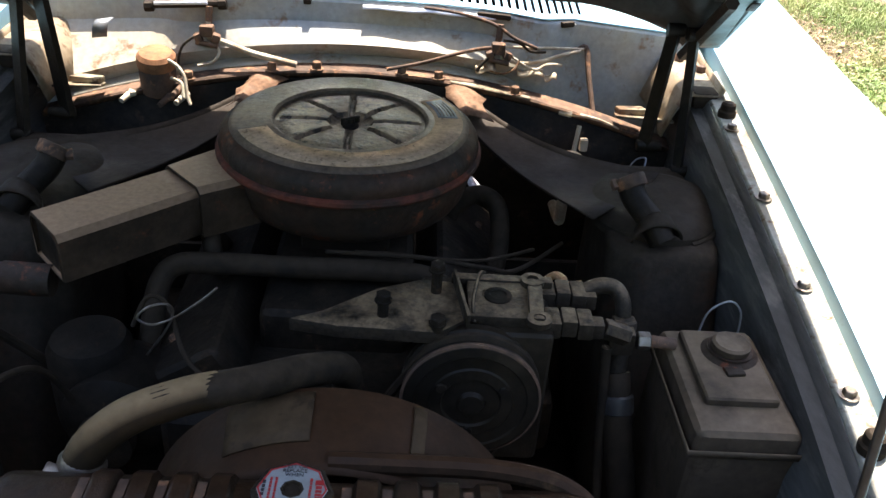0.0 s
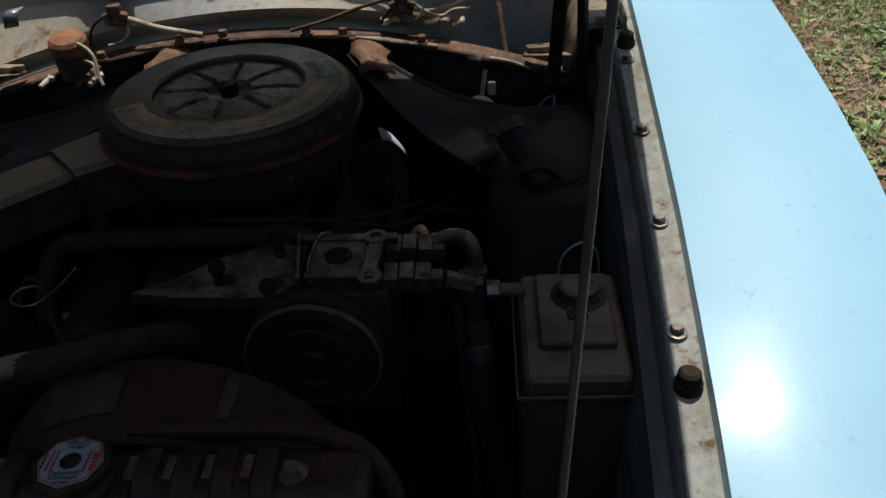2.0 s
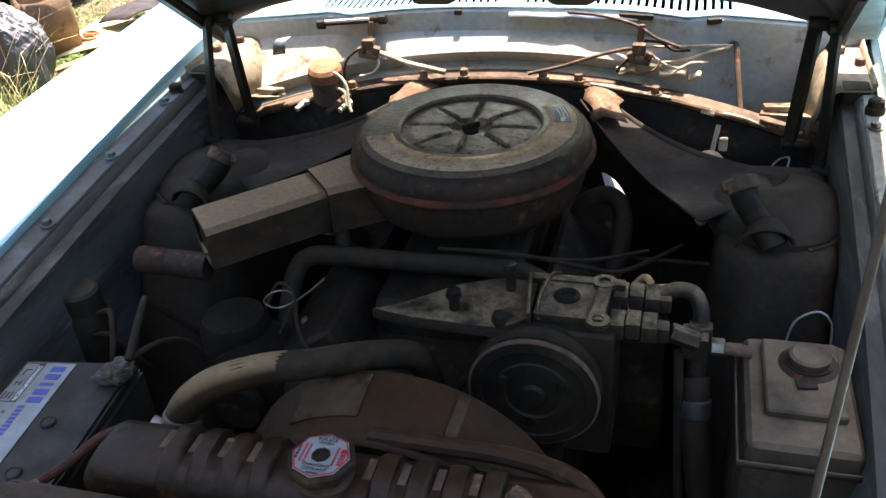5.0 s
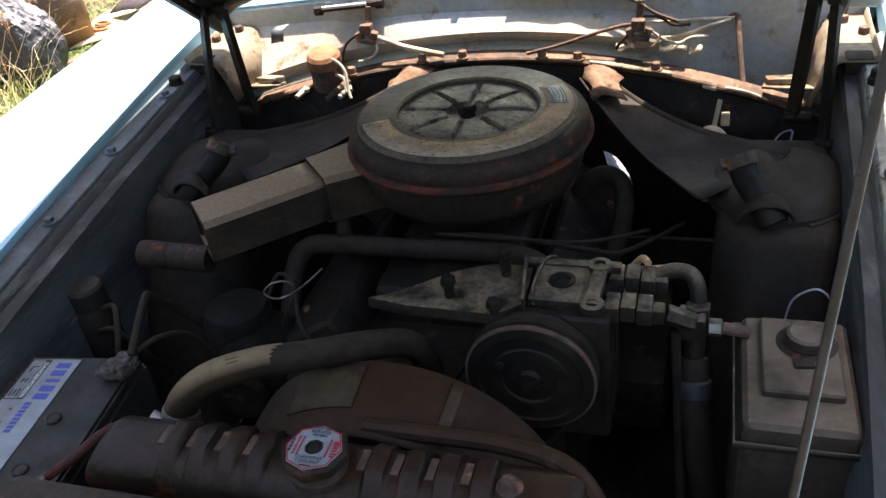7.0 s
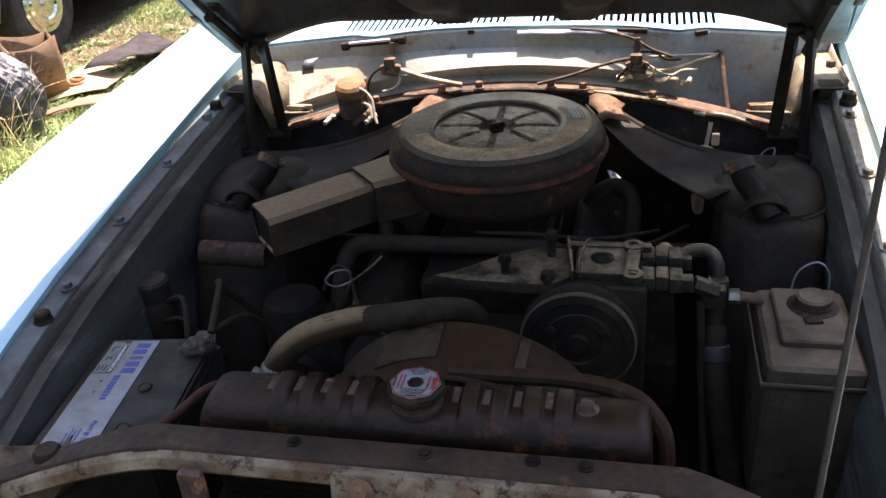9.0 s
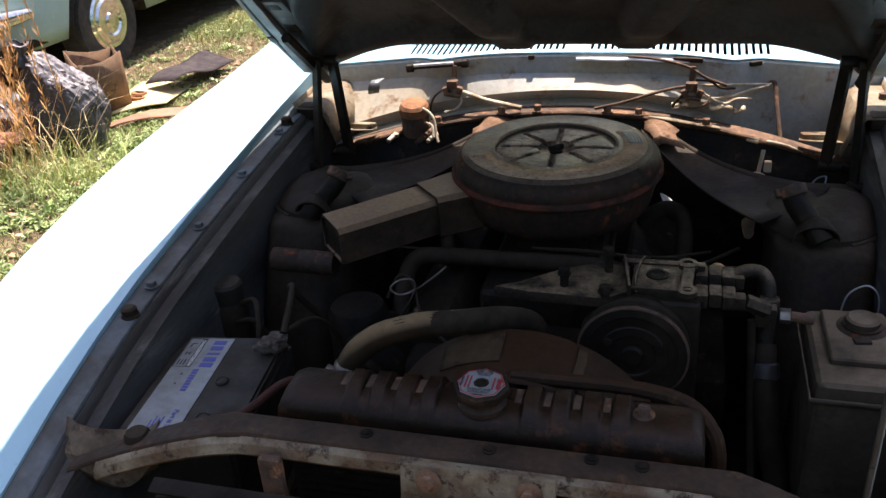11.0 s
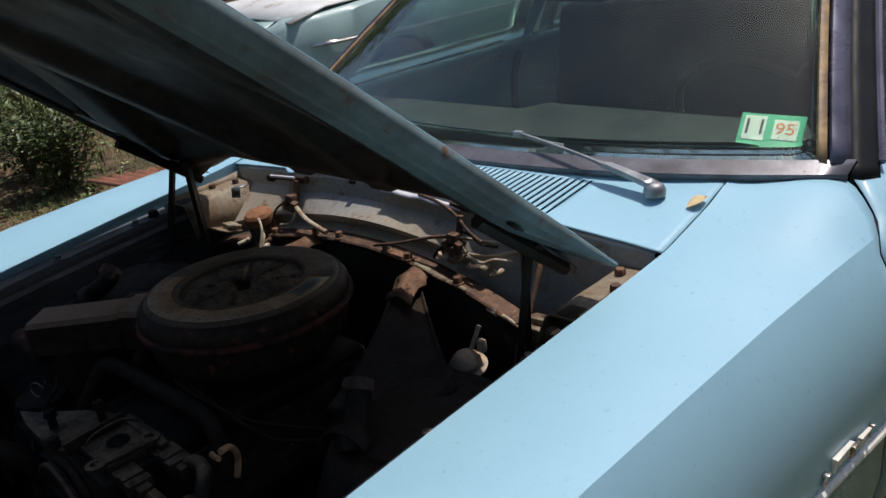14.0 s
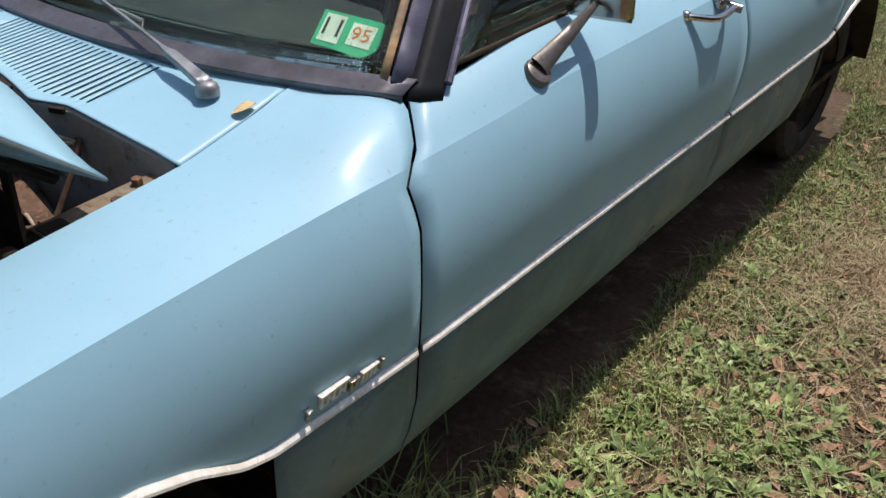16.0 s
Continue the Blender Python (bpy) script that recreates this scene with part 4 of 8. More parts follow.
for s in (1, -1):
    bm = bmesh.new()
    rows = []
    for k in steps(0, 1, 10):
        x, y, z = 0.405 + 0.135 * k, 0.668 - 0.012 * k, 0.752 - 0.050 * math.sin(0.5 * math.pi * min(1.0, 1.5 * k)) + 0.045 * max(0.0, k - 0.45)
        d = 0.036 - 0.012 * math.cos(7 * k)
        rows.append([(s * x, y + d, z + 0.006 + 0.022 * k * k), (s * x, y + d * 0.4, z + 0.005 * math.sin(9 * k)), (s * x, y - 0.004, z - 0.004), (s * x, y - 0.010, z - 0.030 - 0.012 * math.sin(6 * k)), (s * x, y - 0.002, z - 0.045)])
    loft(bm, rows)
    gusset = part("support_end", bm, GUSSET_TAN, support, "bent tan rust-stained corner gusset", thick=0.002)
    bm = bmesh.new()
    lathe(bm, (s * 0.419, 0.660, 0.742), (0, 0, 1), [(0, 0), (0.015, 0), (0.0165, 0.004), (0.0165, 0.018), (0.013, 0.023), (0, 0.024)], 22)
    part("rubber_bumper", bm, RUBBER, gusset, "black rubber hood bumper")


# hood, propped open
HOOD_Y, HOOD_Z, HOOD_A, HOOD_L = 1.690, 0.929, radians(39.0), 1.20
HC, HS = math.cos(HOOD_A), math.sin(HOOD_A)


def hood_at(x, v, n):
    """A point of the hood: across x, v forward from the hinge line, n outward from the skin."""
    return Vector((x, HOOD_Y - v * HC + n * HS, HOOD_Z + v * HS + n * HC))


def hood_half(v):
    return 0.606 - 0.045 * max(0, v) / HOOD_L


def hood_arch(x):
    """The raised middle of the hood, 0 at its sides and 1 over the centre."""
    k = min(1.0, max(0.0, (0.60 - abs(x)) / 0.26))
    return k * k * (3 - 2 * k)


def hood_rear(x):
    """How far the rear edge lies before the hinge line."""
    return 0.040 * hood_arch(x)


def crown(x, v):
    return 0.055 * hood_arch(x) * (1 - 0.5 * max(0, v) / HOOD_L) + 0.012 * math.sin(math.pi * max(0, v) / HOOD_L)


bm = bmesh.new()
rows = []
for i in range(33):
    q = -1 + i / 16
    row = []
    for j in range(21):
        w = j / 20
        v = hood_rear(q * 0.606) * (1 - w) + HOOD_L * w
        x = q * hood_half(v)
        row.append(hood_at(x, v, crown(x, v)))
    row.append(row[-1] - hood_at(0, 0, 0.03) + hood_at(0, 0, 0))
    rows.append(row)
loft(bm, rows)
hood = part("hood", bm, BLUE, car, "light blue hood propped open", thick=0.0015)
bm = bmesh.new()
rows = []
for i in range(145):
    q = -1 + i / 72
    row = []
    for j in range(91):
        w = j / 90
        v = (hood_rear(q * 0.58) + 0.016) * (1 - w) + (HOOD_L - 0.02) * w
        x = q * (hood_half(v) - 0.052)
        # pressed ribs: rim, diagonal pair, centre bar
        dx, dv = abs(x), v
        rib = 0.0
        for d in (abs(dx - (0.10 + 0.36 * dv)) / 1.06, abs(dx - (0.62 - 0.50 * dv)) / 1.1):
            rib = max(rib, 1.5 - d / 0.044)
        rim = min(1.0, max(0.0, 1 - abs(v - 0.08) / 0.06, 1 - abs(v - HOOD_L + 0.06) / 0.06, 1 - (hood_half(v) - 0.052 - dx) / 0.05))
        rib = min(max(rib, 0), 1)
        rib = rib * rib * (3 - 2 * rib)
        row.append(hood_at(x, v, crown(x, v) - 0.004 - max(0.038 * rib * (1 - rim * 0.5), 0.024 * rim * rim * (3 - 2 * rim))))
    rows.append(row)
loft(bm, rows)
inner = part("hood_inner_panel", bm, HOOD_UNDER, hood, "grimy dark ribbed hood underside", thick=0.002, smooth=85)
for s in (1, -1):
    bm = bmesh.new()
    rows = []
    for j in range(25):
        v = -0.002 + (HOOD_L - 0.01) * (j / 24) ** 1.5
        h = hood_half(v)
        c = crown(h, v)
        f = min(1.0, 0.12 + 0.88 * max(0.0, v) / 0.20)
        rows.append([hood_at(s * h, v, c - 0.001), hood_at(s * (h + 0.001), v, c - 0.002 - 0.010 * f), hood_at(s * (h - 0.004 * f), v, c - 0.003 - 0.019 * f), hood_at(s * (h - 0.020 * f), v, c - 0.003 - 0.027 * f),
                     hood_at(s * (h - 0.024 * f), v, c - 0.003 - 0.0245 * f), hood_at(s * (h - 0.028 * f), v, c - 0.003 - 0.029 * f), hood_at(s * (h - 0.052), v, c - 0.003 - 0.033 * f), hood_at(s * (h - 0.056), v, c - 0.003 - 0.025 * f)])
    loft(bm, rows)
    # left flange takes a darker colour than the right
    fl = part("side_flange", bm, BLUE_DULL if s > 0 else HOOD_EDGE, hood, "faded worn blue hood side flange", thick=0.0015)
    for x, v, w, l in ((0.577, 0.212, 0.014, 0.024),):
        bm = bmesh.new()
        box(bm, hood_at(s * x, v, crown(x, v) - 0.0335), (w, l, 0.003), 0.0012, (-39, 0, 0))
        part("slot", bm, BLACK, fl, "dark punched slot")
    bm = bmesh.new()
    box(bm, hood_at(s * 0.521, 0.275, crown(0.521, 0.275) - 0.031), (0.052, 0.150, 0.010), 0.004, (-39, 0, 0), 2)
    plate_ob = part("hinge_plate", bm, HOOD_EDGE, fl, "worn painted hinge plate")
    for v, l in ((0.33, 0.018), (0.245, 0.030)):
        bm = bmesh.new()
        box(bm, hood_at(s * 0.521, v, crown(0.521, v) - 0.0365), (0.026, l, 0.003), 0.0012, (-39, 0, 0))
        part("slot", bm, BLACK, plate_ob, "dark punched slot")
# hinges: two black bars each side
for s in (1, -1):
    bm = bmesh.new()
    t0, t1 = hood_at(s * 0.535, 0.02, -0.03), hood_at(s * 0.535, 0.24, -0.035)
    tube(bm, [t0, t1], 0.011, 6)
    hg = part("hood_hinge", bm, BLACK, hood, "black hood hinge")
    bm = bmesh.new()
    for a, b, w in (((0.500, 1.610, 0.972), (0.486, 1.610, 0.770), 0.034), ((0.527, 1.590, 0.972), (0.527, 1.530, 0.762), 0.024)):
        a, b = Vector((s * a[0], a[1], a[2])), Vector((s * b[0], b[1], b[2]))
        d = (b - a).normalized()
        u = Vector((0.75, -0.66, 0)).normalized() * w * (0.5 if s < 0 else 0.3)
        n = d.cross(u).normalized() * 0.005
        loft(bm, [[a + u + n, a - u + n, a - u - n, a + u - n], [b + u + n, b - u + n, b - u - n, b + u - n]], close=True)
        rod(bm, a - Vector((s * 0.012, 0, 0)), a + Vector((s * 0.016, 0, 0)), 0.011)
        rod(bm, b - Vector((s * 0.012, 0, 0)), b + Vector((s * 0.03, 0, 0)), 0.010)
    part("hinge_arm", bm, BLACK, hg, "flat black hinge arm")


# glasshouse
def glass_point(x, k):
    """The windshield: k 0 at its base, 1 at its top."""
    q = abs(x)
    b = Vector((x * 1.0, glass_base_y(x) + 0.012, 0.972))
    t = Vector((x * 0.735, 2.44 + 0.13 * (q / 0.77) ** 2, 1.360 - 0.03 * (q / 0.77) ** 2))
    p = b.lerp(t, k)
    p.y -= 0.010 * math.sin(math.pi * k)
    return p


bm = bmesh.new()
loft(bm, [[glass_point(x, k) for k in steps(0, 1, 10)] for x in steps(-0.735, 0.735, 30)])
windshield = part("windshield", bm, GLASS, car, "dusty tinted windshield", thick=0.004, smooth=60)
windshield.visible_shadow = False
bm = bmesh.new()
rows = []
for x in steps(-0.773, 0.773, 38):
    p = glass_point(x, 0.0)
    rows.append([p + Vector((0, -0.030, -0.014)), p + Vector((0, -0.029, -0.004)), p + Vector((0, -0.010, 0.005)), p + Vector((0, 0.004, 0.012)), p + Vector((0, 0.012, 0.004))])
loft(bm, rows)
part("lower_molding", bm, MOLDING, windshield, "weathered bronze windshield molding", thick=0.003)
for s in (1, -1):
    bm = bmesh.new()
    side = [glass_point(s * 0.735, k) for k in steps(0, 1, 10)]
    loft(bm, [[p + Vector((-s * 0.014, -0.004, 0.002)), p + Vector((-s * 0.010, -0.006, 0.006)), p + Vector((s * 0.002, -0.004, 0.004))] for p in side])
    part("side_sealant", bm, MOLDING_TAN, windshield, "cracked tan windshield sealant", thick=0.003)
    bm = bmesh.new()
    rows = []
    for p in side:
        rows.append([p + Vector((s * 0.001, -0.002, 0.003)), p + Vector((s * 0.010, -0.004, 0.010)), p + Vector((s * 0.034, 0.012, 0.004))])
    loft(bm, rows)
    pil = part("pillar_trim", bm, LAVENDER, car, "faded lavender windshield pillar trim", thick=0.003)
    bm = bmesh.new()
    rows = []
    for p in [glass_point(s * 0.735, -0.045)] + side:
        rows.append([p + Vector((s * 0.034, 0.012, 0.004)), p + Vector((s * 0.046, 0.03, 0.000)), p + Vector((s * 0.058, 0.07, -0.008)), p + Vector((s * 0.03, 0.07, -0.02))])
    loft(bm, rows)
    part("windshield_pillar", bm, VINYL, car, "black windshield pillar", thick=0.004)
    bm = bmesh.new()
    tube(bm, [p + Vector((s * 0.060, 0.072, -0.004)) for p in side[::2]], 0.007, 8, 3)
    part("pillar_edge", bm, LAVENDER, pil, "worn lavender edge strip")
    # side glass and window frames
    for y0, y1, nm in ((2.20, 3.11, "front_side_window"), (3.20, 3.95, "rear_side_window")):
        bm = bmesh.new()
        rows = []
        for k in steps(0, 1, 6):
            a = y0 + (0.37 * k if y0 < 3 else 0.0)
            b = y1 - (0.0 if y0 < 3 else 0.16 * k)
            rows.append([(s * (0.770 - 0.19 * k - 0.02 * math.sin(math.pi * k) * -1), y, 0.985 + 0.315 * k) for y in steps(a, b, 8)])
        loft(bm, rows)
        win = part(nm, bm, GLASS, car, "dark tinted side window", thick=0.004, smooth=60)
        win.visible_shadow = False
        bm = bmesh.new()
        tube(bm, [(s * 0.774, y0 - 0.02, 0.982 if y0 < 3 else 0.987), (s * 0.774, (y0 + y1) / 2, 0.988), (s * 0.774, y1 + 0.02, 0.988)], 0.005, 8)
        part("window_sill_strip", bm, RUBBER, win, "black window sill strip")
    bm = bmesh.new()
    loft(bm, [[(s * (0.795 - 0.20 * k), 3.115, 0.985 + 0.315 * k), (s * (0.805 - 0.20 * k), 3.13, 0.985 + 0.315 * k), (s * (0.805 - 0.20 * k), 3.175, 0.985 + 0.315 * k),
               (s * (0.795 - 0.20 * k), 3.19, 0.985 + 0.315 * k)] for k in steps(0, 1, 4)])
    part("center_pillar", bm, BLUE, car, "light blue center pillar", thick=0.01)
    bm = bmesh.new()
    loft(bm, [[(s * (0.795 - 0.20 * k), 3.93 - 0.12 * k, 0.985 + 0.315 * k), (s * (0.80 - 0.20 * k), 4.05 - 0.15 * k, 0.985 + 0.315 * k), (s * (0.78 - 0.20 * k), 4.45 - 0.35 * k, 0.985 + 0.315 * k)] for k in steps(0, 1, 4)])
    part("rear_pillar", bm, BLUE, car, "light blue rear roof pillar", thick=0.01)
bm = bmesh.new()
rows = []
for y in steps(2.55, 4.10, 16):
    k = (y - 2.55) / 1.55
    z = 1.360 + 0.035 * math.sin(math.pi * min(1, k * 0.9 + 0.08)) - 0.02 * k
    rows.append([(x, y, z + 0.0 - 0.075 * (abs(x) / 0.60) ** 3) for x in steps(-0.60, 0.60, 16)])
loft(bm, rows)
part("roof", bm, BLUE, car, "light blue roof", thick=0.02)
bm = bmesh.new()
loft(bm, [[(x, 4.10, 1.31 - 0.06 * (abs(x) / 0.58) ** 3), (x * 1.15, 4.48, 0.99)] for x in steps(-0.58, 0.58, 10)])
part("rear_window", bm, GLASS, car, "tinted rear window", thick=0.004)
bm = bmesh.new()
loft(bm, [[(x, 4.47, 0.985), (x, 4.6, 0.965), (x, 5.0, 0.93), (x * 0.98, 5.04, 0.88), (x * 0.98, 5.05, 0.45)] for x in steps(-0.80, 0.80, 12)])
part("trunk_lid", bm, BLUE, car, "light blue trunk lid", thick=0.004)

# interior
bm = bmesh.new()
rows = []
for x in steps(-0.72, 0.72, 24):
    y0 = glass_base_y(x) + 0.02
    rows.append([(x, y0, 0.935), (x, 2.20, 0.945), (x, 2.33, 0.965 if x > -0.10 else 0.955), (x, 2.37, 0.965 if x > -0.10 else 0.94), (x, 2.39, 0.90), (x, 2.36, 0.70)])
loft(bm, rows)
part("dashboard", bm, DASH, car, "gray padded dashboard", thick=0.006)
bm = bmesh.new()
wheel_c, wheel_a = Vector((0.36, 2.60, 0.89)), Vector((0, 0.86, 0.5)).normalized()
_, wu, ww = frame_of(wheel_a)
tube(bm, [wheel_c + (wu * math.cos(a) + ww * math.sin(a)) * 0.19 for a in steps(0, 2 * math.pi, 20)], 0.012, 8, 2)
rod(bm, wheel_c + wu * 0.18, wheel_c - wu * 0.18, 0.010)
rod(bm, wheel_c, wheel_c - wheel_a * 0.25 + Vector((0, 0, -0.0)), 0.022)
part("steering_wheel", bm, BLACK, car, "black steering wheel")
bm = bmesh.new()
box(bm, (-0.06, 2.50, 1.215), (0.21, 0.02, 0.055), 0.010, (10, 0, -8))
rod(bm, (-0.03, 2.51, 1.22), (0.0, 2.575, 1.325), 0.006)
part("rear_view_mirror", bm, BLACK, car, "black rear-view mirror")
for y, h in ((2.95, 1.06), (3.75, 1.02)):
    bm = bmesh.new()
    box(bm, (0, y, 0.55), (1.34, 0.52, 0.16), 0.05, segments=4)
    box(bm, (0, y + 0.27, (0.55 + h) / 2), (1.34, 0.16, h - 0.50), 0.05, (-10, 0, 0), segments=4)
    part("bench_seat", bm, VINYL, car, "dark vinyl bench seat")

# inspection sticker inside the windshield's lower corner
pa = Vector((0.6245, 2.133, 1.0115))
gx, gk = min(((x, k) for x in steps(0.55, 0.72, 34) for k in steps(0.0, 0.35, 70)), key=lambda q: (glass_point(*q) - pa).length)
pa = glass_point(gx, gk)
ex = (glass_point(gx + 0.03, gk - 0.006) - glass_point(gx - 0.03, gk + 0.006)).normalized()
en = ex.cross(glass_point(gx, gk + 0.05) - glass_point(gx, gk - 0.05)).normalized()
ey = en.cross(ex).normalized()
sm = Matrix(((ex.x, ey.x, en.x, pa.x), (ex.y, ey.y, en.y, pa.y), (ex.z, ey.z, en.z, pa.z), (0, 0, 0, 1)))
sm = sm @ pose(0, 0, -0.0062)


def plate(name, m, c, s, mat, parent, label="", lift=0.0):
    bm = bmesh.new()
    b = bmesh.new()
    bmesh.ops.create_cube(b, size=1.0)
    for v in b.verts:
        v.co = m @ Vector((c[0] + v.co.x * s[0], c[1] + v.co.y * s[1], lift + v.co.z * 0.0006))
    add_to(bm, b)
    return part(name, bm, mat, parent, label, smooth=0)


sticker = plate("inspection_sticker", sm, (0, 0), (0.104, 0.064), STICKER_GREEN, windshield, "green inspection sticker reading 11 and 95")
plate("month_panel", sm, (-0.027, 0.001), (0.036, 0.051), LABEL_WHITE, sticker, "", 0.0008)
plate("year_panel", sm, (0.024, 0.0), (0.040, 0.041), LABEL_WHITE, sticker, "", 0.0008)
lettering("month_number", "11", 0.047, sm @ pose(-0.027, 0.001, 0.0016), INK_BLACK, sticker)
lettering("year_number", "95", 0.034, sm @ pose(0.024, 0.0, 0.0016), INK_ORANGE, sticker)


# wipers
def wiper(pivot, joint, blade0, blade1):
    bm = bmesh.new()
    p, j = Vector(pivot), Vector(joint)
    d = (j - p)
    u = d.cross(Vector((0, 0, 1))).normalized()
    up = Vector((0, 0, 1))
    lathe(bm, p - up * 0.010, (0, 0, 1), [(0, 0), (0.019, 0), (0.019, 0.010), (0.016, 0.017), (0.010, 0.021), (0, 0.022)], 24)
    rows = []
    for k in steps(0, 1, 20):
        c = p.lerp(j, k) + up * (0.004 + 0.004 * math.sin(math.pi * k))
        w = 0.0145 - 0.014 * k if k < 0.32 else max(0.0032, 0.010 - 0.09 * (k - 0.32))
        h = 0.008 if k < 0.32 else 0.0045
        rows.append([c - u * w, c - u * w * 0.75 + up * h, c + u * w * 0.75 + up * h, c + u * w])
    loft(bm, rows)
    arm = part("wiper_arm", bm, WIPER_GRAY, car, "dull gray windshield wiper arm", thick=0.002)
    bm = bmesh.new()
    a, b = Vector(blade0), Vector(blade1)
    tube(bm, [a, a.lerp(b, 0.5) + up * 0.006, b], 0.0035, 6, 5)
    box(bm, j + up * 0.004, (0.022, 0.012, 0.012), 0.003)
    part("wiper_blade", bm, WIPER_GRAY, arm, "thin wiper blade")


wiper((0.520, 1.926, 0.958), (0.185, 1.972, 1.008), (-0.085, 1.985, 0.993), (0.285, 1.985, 0.995))
wiper((-0.174, 1.905, 0.957), (-0.458, 2.035, 1.026), (-0.705, 2.150, 1.026), (-0.285, 1.992, 0.998))

# side mirrors
bm = bmesh.new()
rows = []
ma, mb = Vector((0.838, 2.366, 0.953)), Vector((0.846, 2.526, 1.027))
mu = (mb - ma).cross(Vector((0.70, 0, 0.71))).normalized()
mn = mu.cross(mb - ma).normalized()
for k in steps(0, 1, 12):
    c = ma.lerp(mb, k) + mn * 0.005 * math.sin(math.pi * k)
    w, h = 0.0205 - 0.0145 * k ** 0.8, 0.0065 - 0.003 * k
    rows.append([c + mu * w * math.cos(a) + mn * h * math.sin(a) for a in steps(0, 1.75 * math.pi, 7)])
loft(bm, rows, close=True)
lathe(bm, (0.830, 2.368, 0.934), (0.62, 0, 0.78), [(0, 0), (0.027, 0), (0.0265, 0.010), (0.024, 0.014), (0.016, 0.017), (0, 0.018)], 28)
lathe(bm, (0.842, 2.530, 1.025), (0, -1, 0.1), [(0, 0), (0.008, 0), (0.008, 0.008), (0.005, 0.011), (0, 0.012)], 14)
mirror = part("side_mirror", bm, MIRROR_ARM, front_doors[1], "dulled chrome door mirror on a tapered arm")
bm = bmesh.new()
mm = pose(0.843, 2.541, 1.029, 0, 0, 0) @ Euler((radians(2), radians(-4), radians(4))).to_matrix().to_4x4()
rows = []
for u in steps(-1, 1, 12):
    row = []
    for v in steps(-1, 1, 8):
        e = max(0.0, 1 - max(abs(u), abs(v)) ** 10)
        row.append(mm @ Vector((u * (0.067 + 0.003 * v), -0.008 * e - 0.006 * (1 - u * u) * (1 - v * v) ** 0.5, v * (0.036 - 0.001 * u * u))))
    rows.append(row)
loft(bm, rows)
head = part("mirror_head", bm, MIRROR_SHELL, mirror, "rectangular dulled chrome mirror head", thick=0.012, offset=1.0)
bm = bmesh.new()
loft(bm, [[mm @ Vector((u * 0.062, 0.0135, v * 0.032)) for v in (-1, 1)] for u in (-1, 1)])
part("mirror_glass", bm, CLEAR_MIRROR, head, "mirror glass", thick=0.001)

# wheels
for s in (1, -1):
    for y in (1.27, 4.40):
        bm = bmesh.new()
        lathe(bm, (s * 0.80, y, 0.305), (-s, 0, 0), [(0.19, 0), (0.23, -0.006), (0.285, -0.002), (0.303, 0.02), (0.305, 0.09), (0.303, 0.16), (0.285, 0.182), (0.20, 0.18)], 40)
        wheel = part("wheel", bm, TYRE, car, "dark worn wheel with a black tyre", thick=0.004)
        bm = bmesh.new()
        lathe(bm, (s * 0.80, y, 0.305), (-s, 0, 0), [(0, 0.02), (0.06, 0.015), (0.08, 0.03), (0.15, 0.035), (0.185, 0.01), (0.195, 0.006), (0.195, 0.03)], 36)
        part("rim", bm, BLACK, wheel, "dull black grimy rim")
        bm = bmesh.new()
        rows = []
        for a in steps(0, math.pi, 14):
            rows.append([(s * 0.86, y + 0.40 * math.cos(a), 0.30 + 0.40 * math.sin(a)), (s * 0.58, y + 0.40 * math.cos(a), 0.30 + 0.40 * math.sin(a))])
        loft(bm, rows)
        part("wheel_well", bm, BLACK, car, "dark wheel well", thick=0.003)


# ---- engine bay ----
engine = thing("engine", (0, 1.3, 0.35), "dark oily iron engine block in a car's bay", "engine")
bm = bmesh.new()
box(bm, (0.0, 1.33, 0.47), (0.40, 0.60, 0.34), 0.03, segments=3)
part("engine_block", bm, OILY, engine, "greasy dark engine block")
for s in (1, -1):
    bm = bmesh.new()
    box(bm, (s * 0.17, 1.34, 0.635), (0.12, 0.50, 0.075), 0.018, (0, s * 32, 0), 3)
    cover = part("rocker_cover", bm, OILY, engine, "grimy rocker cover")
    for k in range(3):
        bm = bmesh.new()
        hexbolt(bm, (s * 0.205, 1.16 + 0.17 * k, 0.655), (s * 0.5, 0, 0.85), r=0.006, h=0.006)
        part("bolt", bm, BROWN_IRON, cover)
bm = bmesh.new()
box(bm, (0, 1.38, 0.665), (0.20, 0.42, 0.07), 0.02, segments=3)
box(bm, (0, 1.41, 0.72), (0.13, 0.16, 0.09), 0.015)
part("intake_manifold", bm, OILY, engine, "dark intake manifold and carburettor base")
bm = bmesh.new()
lathe(bm, (0.02, 1.03, 0.60), (0, -1, 0), [(0, 0), (0.075, 0), (0.08, 0.03), (0.055, 0.05), (0.03, 0.06), (0.028, 0.11), (0, 0.11)], 28)
part("water_pump", bm, OILY, engine)
bm = bmesh.new()
for a in range(5):
    an = a * 2 * math.pi / 5 + 0.3
    c = Vector((0.04 + 0.085 * math.cos(an), 0.915, 0.60 + 0.085 * math.sin(an)))
    box(bm, c, (0.13, 0.004, 0.05), 0.001, (25 * math.cos(an), math.degrees(-an), 0))
part("fan", bm, OILY, engine, "dark steel cooling fan")
bm = bmesh.new()
lathe(bm, (0.0, 1.018, 0.44), (0, -1, 0), [(0, 0), (0.08, 0), (0.08, 0.008), (0.068, 0.014), (0.08, 0.02), (0.08, 0.03), (0.03, 0.032), (0, 0.032)], 32)
part("crank_pulley", bm, OILY, engine)
bm = bmesh.new()
